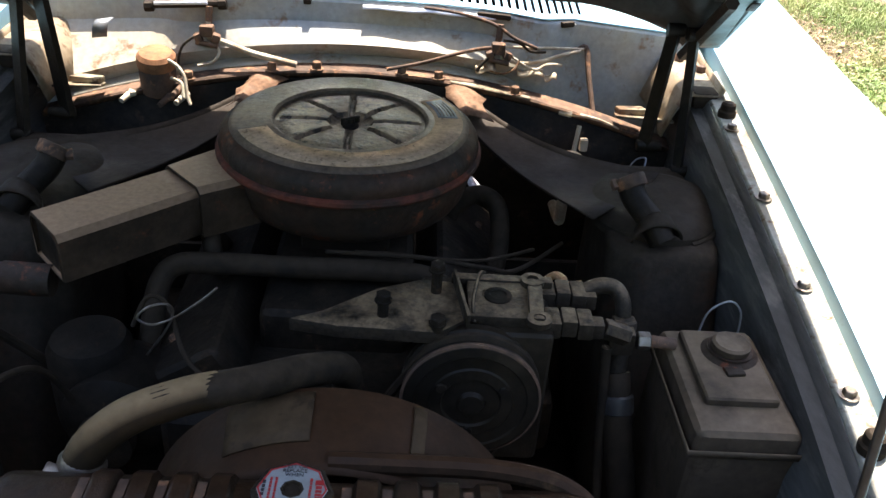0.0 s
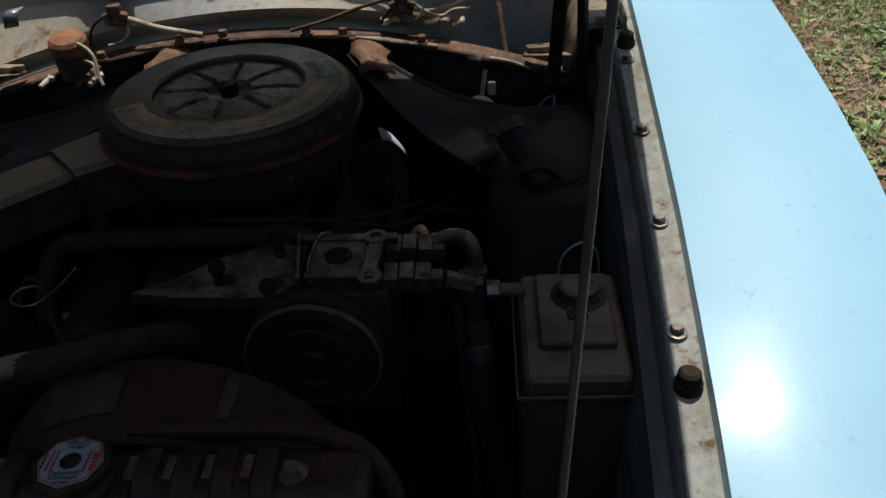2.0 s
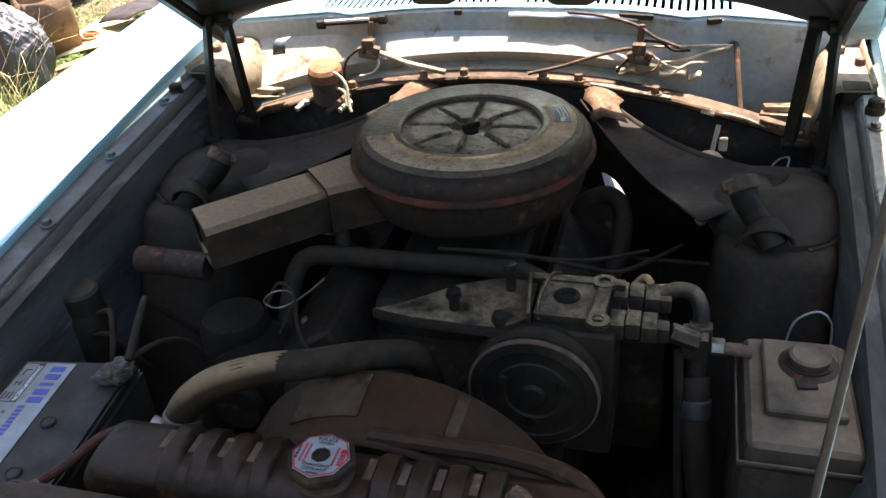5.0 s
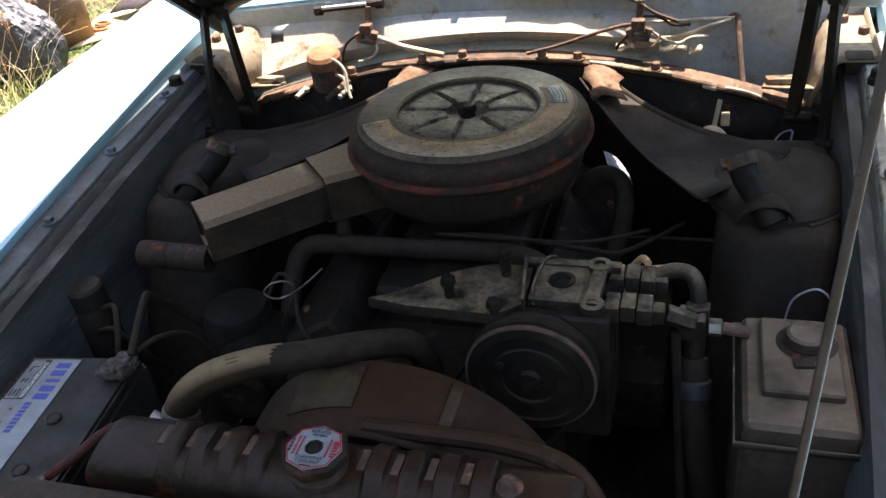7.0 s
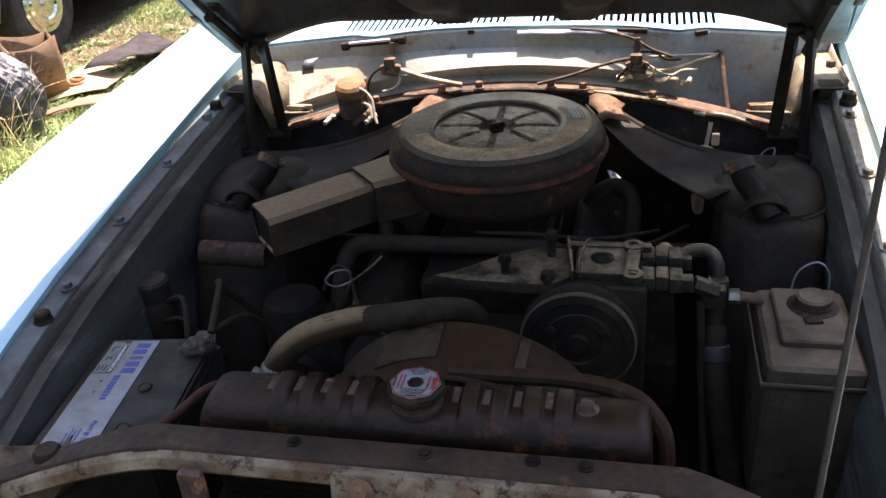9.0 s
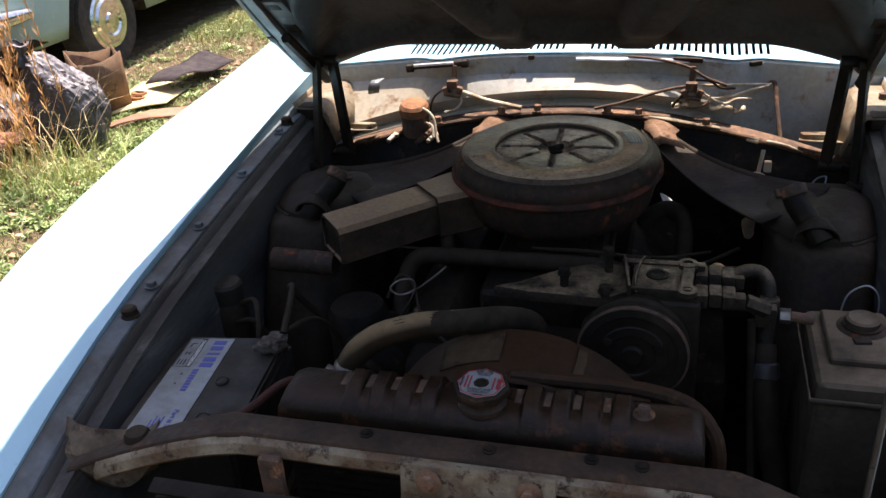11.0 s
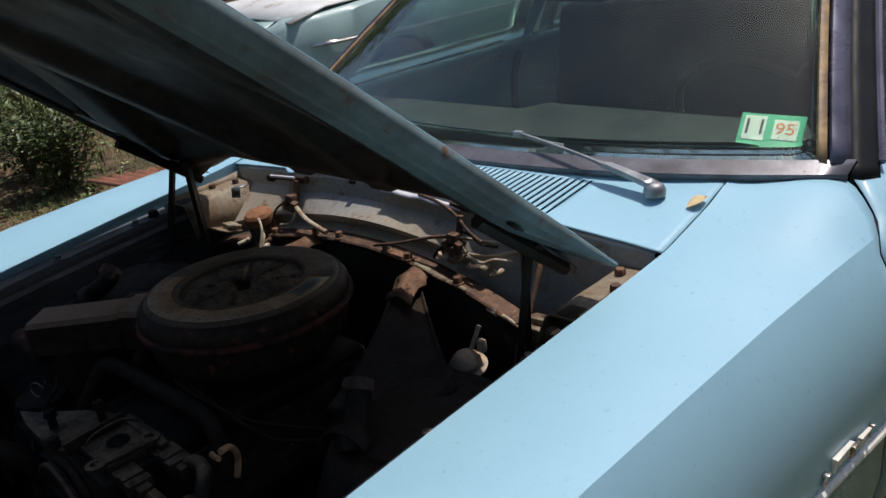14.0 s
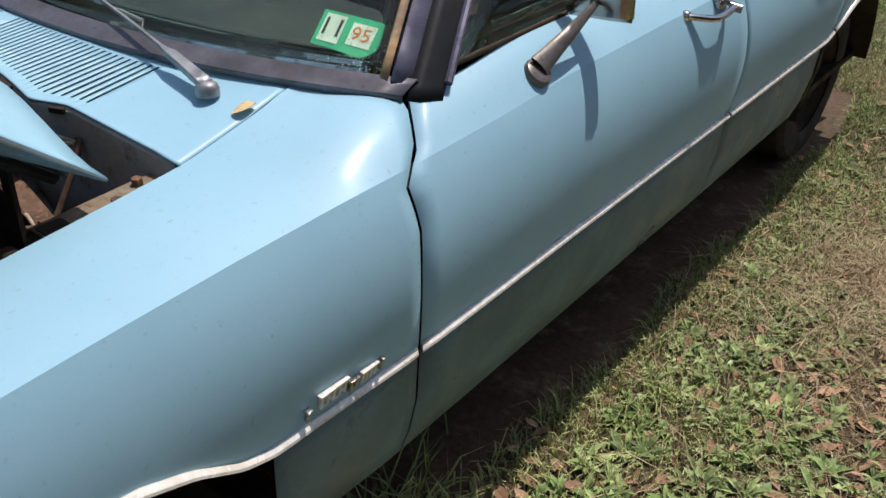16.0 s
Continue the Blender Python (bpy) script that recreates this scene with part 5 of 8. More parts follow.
lathe(bm, (-0.26, 1.06, 0.60), (0, -1, 0), [(0, -0.09), (0.06, -0.09), (0.066, -0.07), (0.066, 0.0), (0.05, 0.01), (0.02, 0.02), (0.035, 0.025), (0.035, 0.045), (0, 0.045)], 28)
part("alternator", bm, OILY, engine, "dark greasy alternator")
# belt round the pulleys
bm = bmesh.new()
loop = [Vector((0.170 + 0.075 * math.cos(a), 1.004, 0.724 + 0.075 * math.sin(a))) for a in steps(-0.6, 2.3, 20)] + \
       [Vector((0.0 + 0.072 * math.cos(a), 1.004, 0.44 + 0.072 * math.sin(a))) for a in steps(2.7, 5.6, 12)]
loop.append(loop[0])
tube(bm, loop, 0.0055, 6, 1)
part("drive_belt", bm, RUBBER, engine, "black rubber drive belt")

# air cleaner
AC = (0.0, 1.416)
cleaner = thing("air_cleaner", (AC[0], AC[1], 0.75), "round dusty metal air cleaner housing with a long snorkel", "air cleaner")
bm = bmesh.new()
lathe(bm, (*AC, 0.0), (0, 0, 1), [(0.0, 0.748), (0.10, 0.748), (0.150, 0.752), (0.162, 0.760), (0.172, 0.775), (0.180, 0.805), (0.184, 0.824), (0.184, 0.828), (0.10, 0.828)], 72)
part("housing", bm, AC_BODY, cleaner, "dark housing with worn red paint")
bm = bmesh.new()
lathe(bm, (*AC, 0.0), (0, 0, 1), [(0.186, 0.836), (0.1875, 0.842), (0.186, 0.852), (0.181, 0.860), (0.1725, 0.8662), (0.170, 0.8665)], 72)
part("lid_side", bm, AC_BODY, cleaner, "dark rounded side of the lid")
bm = bmesh.new()
lathe(bm, (*AC, 0.0), (0, 0, 1), [(0.180, 0.824), (0.190, 0.825), (0.1925, 0.829), (0.192, 0.834), (0.186, 0.837), (0.178, 0.836)], 72)
part("lid_seam", bm, RED_RIM, cleaner, "rolled rim with worn red paint")
bm = bmesh.new()
lathe(bm, (*AC, 0.0), (0, 0, 1), [(0.172, 0.866), (0.170, 0.8695), (0.166, 0.8715), (0.160, 0.8722), (0.113, 0.874), (0.109, 0.871), (0.1078, 0.866)], 72)
lid = part("lid", bm, LID, cleaner, "dusty gray-brown lid ring")
bm = bmesh.new()
rows = []
for k in range(360):
    a = 2 * math.pi * k / 360
    near = min(abs((a - j * math.pi / 4 - 0.03 + math.pi) % (2 * math.pi) - math.pi) for j in range(8))

    row = []
    for r, h in ((0.1085, 0.8665), (0.102, 0.8655), (0.0985, 0.8675), (0.085, 0.8680), (0.075, 0.8685), (0.050, 0.8690), (0.034, 0.8675), (0.029, 0.8600), (0.016, 0.8580), (0.004, 0.8580)):
        g = 0.008 * max(0.0, 1 - (near * r / 0.0048) ** 4) if 0.03 < r < 0.1 else 0.0
        row.append((AC[0] + r * math.cos(a), AC[1] + r * math.sin(a), h - g))
    rows.append(row)
rows.append(rows[0])
loft(bm, rows)
bmesh.ops.remove_doubles(bm, verts=list(bm.verts), dist=1e-6)
part("center_plate", bm, LID_DARK, lid, "grimy pressed center with eight radial grooves", smooth=50)
bm = bmesh.new()
lathe(bm, (*AC, 0.857), (0, 0, 1), [(0, 0), (0.012, 0), (0.012, 0.005), (0.006, 0.008), (0.006, 0.014), (0, 0.014)], 12)
box(bm, (AC[0], AC[1], 0.868), (0.030, 0.005, 0.010), 0.002, (0, 0, 35))
part("wing_nut", bm, OILY, lid, "dark wing nut")
for a0, a1, r0, r1 in ((-2.72, 0.62, 0.1215, 0.1625),):
    bm = bmesh.new()
    loft(bm, [[(AC[0] + r * math.cos(a), AC[1] + r * math.sin(a), 0.8746 - 0.0019 * (r - 0.112) / 0.052) for r in (r0, r1)] for a in steps(a0, a1, 60)])
    part("paper_decal", bm, LID_PAPER, lid, "dust-bleached paper band round the lid", thick=0.0004)
bm = bmesh.new()
loft(bm, [[(AC[0] + r * math.cos(a), AC[1] + r * math.sin(a), 0.8756 - 0.0019 * (r - 0.112) / 0.052) for r in (0.127, 0.156)] for a in steps(0.10, 0.58, 12)])
notice = part("notice_label", bm, DIRTY_LABEL, lid, "worn pale notice label", thick=0.0004)
for k in range(5):
    bm = bmesh.new()
    r0 = 0.131 + 0.005 * k
    loft(bm, [[(AC[0] + r * math.cos(a), AC[1] + r * math.sin(a), 0.8762 - 0.0019 * (r - 0.112) / 0.052) for r in (r0, r0 + 0.0016)] for a in steps(0.14, 0.52 - 0.05 * (k % 2), 10)])
    part("print_bar", bm, LID_DARK, notice, thick=0.0002)
sd = Vector((-0.74, -0.67, 0)).normalized()
sn = Vector((0.67, -0.74, 0)).normalized()


def snorkel_section(d, w, z0, z1, r=0.008):
    c = Vector((AC[0], AC[1], 0)) + sd * d - sn * 0.050
    pts = []
    for sx, z, in ((-1, z0), (-1, z1 - r), (-1 + r / w, z1), (1 - r / w, z1), (1, z1 - r), (1, z0)):
        pts.append(c + sn * (w * sx) + Vector((0, 0, z)))
    return pts


bm = bmesh.new()
loft(bm, [snorkel_section(d, w, z0, z1) for d, w, z0, z1 in ((0.12, 0.062, 0.755, 0.828), (0.17, 0.056, 0.755, 0.828), (0.243, 0.0475, 0.755, 0.828), (0.2435, 0.045, 0.757, 0.824))], close=True)
neck = part("snorkel_neck", bm, SNORKEL, cleaner, "dusty snorkel neck with a lit-looking tan top", thick=0.002)
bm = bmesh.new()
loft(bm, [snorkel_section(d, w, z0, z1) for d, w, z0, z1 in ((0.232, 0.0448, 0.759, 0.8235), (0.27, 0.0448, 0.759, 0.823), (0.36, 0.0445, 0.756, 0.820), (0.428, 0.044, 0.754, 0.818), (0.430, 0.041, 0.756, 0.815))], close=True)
part("snorkel", bm, SNORKEL, cleaner, "rectangular dusty gray intake snorkel with a lit-looking tan top", thick=0.002)
bm = bmesh.new()
box(bm, Vector((AC[0], AC[1], 0.782)) + sd * 0.418 - sn * 0.050, (0.080, 0.012, 0.058), 0.002, (0, 0, math.degrees(math.atan2(sn.y, sn.x))))
part("snorkel_flap", bm, BLACK, cleaner, "dark intake opening")
bm = bmesh.new()
rod(bm, (0.03, 1.40, 0.665), (0.03, 1.40, 0.75), 0.05)
part("carburettor", bm, OILY, engine, "dark carburettor")

# dark boxes added beside the engine to shade the floor below
bm = bmesh.new()
box(bm, (0.275, 1.34, 0.48), (0.09, 0.26, 0.10), 0.02, segments=2)
part("exhaust_manifold", bm, OILY, engine, "dark box added to shade the floor")
bm = bmesh.new()
box(bm, (-0.275, 1.34, 0.48), (0.09, 0.26, 0.10), 0.02, segments=2)
part("exhaust_manifold", bm, OILY, engine, "dark box added to shade the floor")

# added dark panels that hide the sunlit floor behind them
for s in (1, -1):
    bm = bmesh.new()
    box(bm, (s * 0.34, 1.495, 0.45), (0.34, 0.012, 0.30), 0.003)
    part("splash_panel", bm, OILY, car, "dark upright panel added to hide the sunlit floor")

# radiator
radiator = thing("radiator", (0.0, 0.76, 0.34), "grimy car radiator with a ribbed top tank", "radiator")
bm = bmesh.new()
rows = []
xs = steps(-0.252, 0.266, 260)
for x in xs:
    rib = 0.0
    for a, b in ((-0.172, -0.040), (0.050, 0.190)):
        if a < x < b:
            ph = ((x - a) / (b - a) * 4) % 1.0
            rib = max(rib, min(1, max(0, (0.5 - abs(ph - 0.5) - 0.17) / 0.07)) * 1.0)
    e = min(1, (x + 0.252) / 0.02, (0.266 - x) / 0.02)
    e = math.sqrt(max(0, 1 - (1 - max(e, 0)) ** 2))
    h = 0.016 * e
    up = 0.0095 * rib
    rows.append([(x, 0.722, 0.755), (x, 0.720, 0.764 + h * 0.1), (x, 0.724, 0.774 + h * 0.5), (x, 0.736, 0.778 + h * 0.8 + up * 0.25), (x, 0.752, 0.780 + h + up * 0.9),
                 (x, 0.782, 0.780 + h + up), (x, 0.797, 0.775 + h * 0.8 + up * 0.7), (x, 0.803, 0.765 + h * 0.4), (x, 0.803, 0.755)])
loft(bm, rows)
tank = part("top_tank", bm, TANK_TOP, radiator, "dark grimy ribbed top tank", smooth=50)
bm = bmesh.new()
box(bm, (0.007, 0.762, 0.55), (0.52, 0.055, 0.41), 0.003)
part("core", bm, BLACK, radiator, "dark finned core")
for k in range(30):
    bm = bmesh.new()
    box(bm, (0.007, 0.733, 0.36 + k * 0.013), (0.50, 0.004, 0.0025), 0)
    part("core_fin", bm, OILY, radiator)
for a, b in ((-0.172, -0.040), (0.050, 0.190)):
    for k in range(4):
        bm = bmesh.new()
        x = a + (b - a) * (k + 0.0) / 4
        box(bm, (x, 0.770, 0.7965), (0.0085, 0.026, 0.002), 0.0006)
        part("rib_gap", bm, BROWN_IRON, tank, "rusty recess between ribs")
bm = bmesh.new()
hexbolt(bm, (0.197, 0.762, 0.795), r=0.008, h=0.010, washer=0.013)
part("drain_plug", bm, BROWN_IRON, tank)
bm = bmesh.new()
lathe(bm, (0.007, 0.757, 0.790), (0, 0, 1), [(0, 0), (0.030, 0), (0.030, 0.006), (0.024, 0.010), (0.024, 0.022), (0, 0.022)], 28)
part("filler_neck", bm, SUPPORT_TOP, tank)
bm = bmesh.new()
lathe(bm, (0.007, 0.757, 0.808), (0, 0, 1), [(0, 0), (0.0335, 0), (0.0345, 0.003), (0.0345, 0.010), (0.032, 0.0125), (0.008, 0.0135), (0.007, 0.011), (0, 0.011)], 8)
cap = part("pressure_cap", bm, OILY, radiator, "octagonal pressure cap with a printed plate", smooth=20)
bm = bmesh.new()
lathe(bm, (0.007, 0.757, 0.8208), (0, 0, 1), [(0.0095, 0), (0.0100, 0.0008), (0.0290, 0.0008), (0.0295, 0)], 8)
plate_face = part("cap_plate", bm, DIRTY_LABEL, cap, "grimy cream printed plate", smooth=0)
bm = bmesh.new()
lathe(bm, (0.007, 0.757, 0.8212), (0, 0, 1), [(0.0272, 0.0), (0.0272, 0.0006), (0.0288, 0.0006), (0.0288, 0.0)], 8)
part("cap_border", bm, INK_RED, plate_face, "", smooth=0)
CM = pose(0.007, 0.757, 0.8219)
for k, word in enumerate(("TEST OR", "REPLACE", "WHEN")):
    lettering("cap_word", word, 0.0052, CM @ pose(0, 0.0242 - 0.0046 * k, 0), INK_BLACK, plate_face)
for k, word in enumerate(("CHANGING", "COOLANT")):
    lettering("cap_word", word, 0.0052, CM @ pose(0, -0.0138 - 0.0050 * k, 0), INK_BLACK, plate_face)
plate("print_bar", CM, (0, -0.0238), (0.012, 0.0014), INK_BLACK, plate_face)
for k in range(4):
    plate("print_bar", CM, (-0.0235, 0.0065 - k * 0.0044), (0.0026, 0.0030), INK_BLACK, plate_face)
for k, (y, h) in enumerate(((0.0072, 0.0062), (0.0020, 0.0040), (-0.0022, 0.0030), (-0.0060, 0.0030), (-0.0094, 0.0026))):
    plate("brand_mark", CM, (0.0218, y), (0.0052 if k else 0.0066, h * 0.8), INK_RED, plate_face)
for x in (0.0150, -0.0138, -0.0182):
    for k in range(6):
        plate("print_bar", CM, (x, 0.0100 - k * 0.0040), (0.0020, 0.0030), INK_RED, plate_face)
# seal over the right shoulder of the radiator
bm = bmesh.new()
tube(bm, [(0.03, 0.822, 0.788), (0.10, 0.822, 0.788), (0.18, 0.818, 0.790), (0.240, 0.806, 0.786), (0.270, 0.785, 0.772), (0.283, 0.770, 0.740), (0.284, 0.765, 0.64)], 0.010, 10, 6)
part("edge_seal", bm, SHROUD_BROWN, radiator, "brown rounded edge seal")

# fan shroud
bm = bmesh.new()
rows = []
for a in steps(-0.5, math.pi + 0.5, 40):
    c, sn_ = math.cos(a), math.sin(a)
    rows.append([(0.028 + r * c * 1.02, y, 0.608 + r * sn_) for r, y in ((0.181, 0.806), (0.184, 0.818), (0.191, 0.85), (0.196, 0.882), (0.196, 0.905), (0.188, 0.907))])
loft(bm, rows)
shroud = thing("fan_shroud", (0.04, 0.85, 0.42), "brown dusty fan shroud behind the radiator", "fan shroud")
part("shroud_ring", bm, SHROUD_BROWN, shroud, thick=0.003)
bm = bmesh.new()
b = bmesh.new()
outer = [(-0.245, 0.36), (0.27, 0.36), (0.27, 0.75), (-0.245, 0.75)]
loft(bm, [[(x, 0.805, z) for x, z in outer], [(x, 0.815, z) for x, z in outer]], close=True)
part("shroud_base", bm, SHROUD_BROWN, shroud, thick=0.003)
for a0, a1, y0, y1 in ((1.66, 2.10, 0.838, 0.897), (1.10, 1.17, 0.838, 0.898)):
    bm = bmesh.new()
    rows = []
    for a in steps(a0, a1, 10):
        row = []
        for y in steps(y0, y1, 4):
            r = lerp_table([(0.818, 0.184), (0.85, 0.191), (0.882, 0.196), (0.905, 0.196)], y) + 0.0025
            row.append((0.028 + r * math.cos(a) * 1.02, y, 0.608 + r * math.sin(a)))
        rows.append(row)
    loft(bm, rows)
    part("shroud_plate", bm, SHROUD_PALE, shroud, "slightly paler flush plate", thick=0.002)

# upper radiator hose
hose = thing("radiator_hose", (-0.185, 0.79, 0.78), "dusty tan and black upper radiator hose", "hose")
bm = bmesh.new()
tube(bm, [(-0.194, 0.816, 0.766), (-0.187, 0.820, 0.786), (-0.171, 0.826, 0.806), (-0.145, 0.838, 0.821), (-0.105, 0.858, 0.826), (-0.05, 0.890, 0.818), (0.0, 0.935, 0.80), (0.03, 0.985, 0.76), (0.03, 1.03, 0.68)], 0.0172, 20, 6)
part("hose_body", bm, RUBBER, hose)
bm = bmesh.new()
tube(bm, [(-0.194, 0.816, 0.766), (-0.187, 0.820, 0.786), (-0.171, 0.826, 0.806), (-0.145, 0.838, 0.821), (-0.105, 0.858, 0.826), (-0.078, 0.874, 0.8225)], 0.0181, 24, 8, end=0.0176)
part("faded_end", bm, HOSE_TAN, hose, "hose end with a dusty tan coat")
bm = bmesh.new()
d = Vector((0.25, 0.45, 0.85)).normalized()
lathe(bm, (-0.1925, 0.8165, 0.769), d, [(0.0185, 0), (0.0205, 0.001), (0.0215, 0.004), (0.0215, 0.010), (0.0205, 0.013), (0.0185, 0.014)], 28)
box(bm, (-0.212, 0.806, 0.779), (0.014, 0.012, 0.010), 0.002, (20, 30, 0))
part("hose_clamp", bm, STEEL, hose, "worn steel hose clamp")
bm = bmesh.new()
rod(bm, (-0.199, 0.800, 0.748), (-0.193, 0.816, 0.770), 0.0165)
part("hose_outlet", bm, BROWN_IRON, radiator)

# air conditioning compressor
comp = thing("compressor", (0.18, 1.06, 0.60), "dusty black air conditioning compressor with finned heads", "compressor")
# black body under paler plates: light from above is put into their colours
bm = bmesh.new()
box(bm, (0.185, 1.075, 0.70), (0.15, 0.115, 0.19), 0.010, segments=3)
part("compressor_body", bm, BLACK, comp)
bm = bmesh.new()
prism(bm, [(-0.035, 1.018), (0.02, 1.008), (0.13, 1.004), (0.16, 1.03), (0.158, 1.105), (0.11, 1.108), (0.06, 1.085), (0.0, 1.035)], 0.786, 0.803, 0.003)
part("mounting_plate", bm, DUSTY_BLACK, comp, "flat dusty mounting plate, its top coloured lighter as lit")
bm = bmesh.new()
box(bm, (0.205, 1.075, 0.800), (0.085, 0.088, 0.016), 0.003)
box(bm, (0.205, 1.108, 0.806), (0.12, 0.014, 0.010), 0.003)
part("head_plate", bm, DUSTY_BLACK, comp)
bm = bmesh.new()
lathe(bm, (0.198, 1.072, 0.807), (0, 0, 1), [(0, 0), (0.016, 0), (0.016, 0.003), (0.010, 0.004), (0.009, 0.002), (0, 0.002)], 24)
part("oil_plug", bm, OILY, comp, "round oil plug")
bm = bmesh.new()
box(bm, (0.240, 1.062, 0.812), (0.017, 0.080, 0.006), 0.002, (0, 0, -3))
for y in (1.100, 1.022):
    lathe(bm, (0.240, y, 0.809), (0, 0, 1), [(0.0, 0), (0.014, 0), (0.014, 0.007), (0.007, 0.0075), (0.007, 0.003), (0, 0.003)], 18)
part("head_strap", bm, DUSTY_BLACK, comp, "strap with a bolt eye at each end")
for y in (1.108, 1.050):
    bm = bmesh.new()
    for k in range(3):
        box(bm, (0.260 + 0.0185 * k, y, 0.790 + 0.002 * (k == 1)), (0.0178, 0.034 - 0.003 * (k == 1), 0.022), 0.003)
    box(bm, (0.31, y, 0.786), (0.02, 0.02, 0.02), 0.003)
    part("service_valve", bm, DUSTY_BLACK, comp, "blocky service valve")
for x, y, h in ((0.127, 1.083, 0.034), (0.068, 1.032, 0.024), (0.128, 1.010, 0.012)):
    bm = bmesh.new()
    rod(bm, (x, y, 0.800), (x, y, 0.803 + h), 0.0065, seg=10)
    hexbolt(bm, (x, y, 0.798 + h), r=0.009, h=0.008, washer=0.010)
    part("mount_bolt", bm, OILY, comp)
bm = bmesh.new()
box(bm, (0.155, 1.06, 0.812), (0.004, 0.095, 0.018), 0.001, (0, 0, 8))
tube(bm, [(0.170, 1.030, 0.80), (0.168, 1.05, 0.816), (0.176, 1.09, 0.824), (0.184, 1.115, 0.812)], 0.0022, 6)
part("clip_wire", bm, DUSTY_BLACK, comp)
bm = bmesh.new()
lathe(bm, (0.170, 1.034, 0.724), (0, -1, 0), [(0.020, 0), (0.063, 0.0), (0.074, 0.004), (0.078, 0.010), (0.078, 0.020), (0.071, 0.026), (0.071, 0.034), (0.078, 0.040), (0.078, 0.046), (0.075, 0.050),
                                               (0.064, 0.052), (0.062, 0.050), (0.048, 0.050), (0.046, 0.052), (0.034, 0.053), (0.032, 0.050), (0.016, 0.051), (0.013, 0.056), (0, 0.056)], 56)
clutch = part("clutch_pulley", bm, BLACK, comp, "black compressor clutch pulley")
for a in range(3):
    bm = bmesh.new()
    rx_, rz_ = 0.170 + 0.040 * math.cos(a * 2.09 + 0.5), 0.724 + 0.040 * math.sin(a * 2.09 + 0.5)
    rod(bm, (rx_, 0.990, rz_), (rx_, 0.979, rz_), 0.006)
    part("rivet", bm, OILY, clutch)
bm = bmesh.new()
lathe(bm, (0.170, 0.984, 0.724), (0, 1, 0), [(0.076, 0), (0.0790, 0.001), (0.0790, 0.005), (0.076, 0.006)], 56)
part("pulley_edge", bm, BROWN_IRON, clutch, "thin worn brown pulley edge")

# refrigerant lines
lines = thing("refrigerant_hose", (0.36, 1.0, 0.5), "dark refrigerant hoses with metal fittings beside the compressor", "hose")
bm = bmesh.new()
tube(bm, [(0.305, 1.116, 0.790), (0.325, 1.120, 0.798), (0.345, 1.118, 0.796), (0.355, 1.108, 0.780), (0.356, 1.098, 0.75)], 0.010, 12)
part("elbow_tube", bm, DUSTY_BLACK, lines, "bent dusty metal elbow")
bm = bmesh.new()
rod(bm, (0.356, 1.094, 0.770), (0.356, 1.090, 0.745), 0.016, seg=6)
rod(bm, (0.356, 1.090, 0.748), (0.354, 1.075, 0.690), 0.012)
rod(bm, (0.320, 1.052, 0.785), (0.352, 1.058, 0.770), 0.012, seg=6)
box(bm, (0.350, 1.080, 0.752), (0.032, 0.034, 0.032), 0.005)
part("fitting", bm, DUSTY_BLACK, lines, "dark threaded fitting")
bm = bmesh.new()
tube(bm, [(0.354, 1.078, 0.700), (0.358, 1.055, 0.662), (0.367, 1.030, 0.60), (0.382, 1.000, 0.52), (0.396, 0.96, 0.44)], 0.018, 14)
part("hose_body", bm, RUBBER, lines)
bm = bmesh.new()
tube(bm, [(0.332, 1.062, 0.75), (0.338, 1.050, 0.66), (0.345, 1.03, 0.56), (0.355, 0.98, 0.45)], 0.006, 12)
part("hose_body", bm, RUBBER, lines)
bm = bmesh.new()
rod(bm, (0.3565, 1.064, 0.678), (0.3585, 1.053, 0.656), 0.0205, seg=20)
part("ferrule", bm, DARK_STEEL, lines)
bm = bmesh.new()
rod(bm, (0.368, 1.070, 0.756), (0.384, 1.070, 0.756), 0.011, seg=6)
part("fitting_nut", bm, STEEL, lines, "pale hexagonal fitting")
bm = bmesh.new()
rod(bm, (0.384, 1.070, 0.756), (0.415, 1.068, 0.754), 0.0075)
part("pipe_stub", bm, BROWN_IRON, lines, "rusty pipe stub")

# washer and coolant reservoir
tankr = thing("coolant_reservoir", (0.465, 1.02, 0.55), "grimy gray plastic reservoir with a round cap", "reservoir")
bm = bmesh.new()
b = bmesh.new()
bmesh.ops.create_cube(b, size=1.0)
for v in b.verts:
    top = v.co.z > 0
    v.co = Vector((0.465 + v.co.x * (0.118 if top else 0.128), 1.02 + v.co.y * (0.188 if top else 0.20), 0.628 + v.co.z * 0.236))
bmesh.ops.bevel(b, geom=list(b.edges), offset=0.014, segments=3, affect="EDGES", profile=0.6)
add_to(bm, b)
part("reservoir_body", bm, TANK_GRAY, tankr)
bm = bmesh.new()
box(bm, (0.468, 1.035, 0.749), (0.084, 0.128, 0.014), 0.006, segments=3)
part("raised_deck", bm, TANK_GRAY, tankr)
bm = bmesh.new()
loft(bm, [[(0.465 + sx * 0.067, 1.02 + sy * 0.101, z) for sx, sy in ((-1, -1), (1, -1), (1, 1), (-1, 1))] for z in (0.718, 0.726)], close=True)
part("seam", bm, TANK_GRAY, tankr, thick=0.003)
bm = bmesh.new()
lathe(bm, (0.475, 1.055, 0.752), (0, 0, 1), [(0, 0), (0.033, 0), (0.033, 0.004), (0.026, 0.007), (0.026, 0.010), (0, 0.010)], 32)
box(bm, (0.470, 1.018, 0.757), (0.022, 0.016, 0.006), 0.002, (0, 0, 8))
part("cap_collar", bm, AC_BODY, tankr, "grimy dark collar with a tab")
bm = bmesh.new()
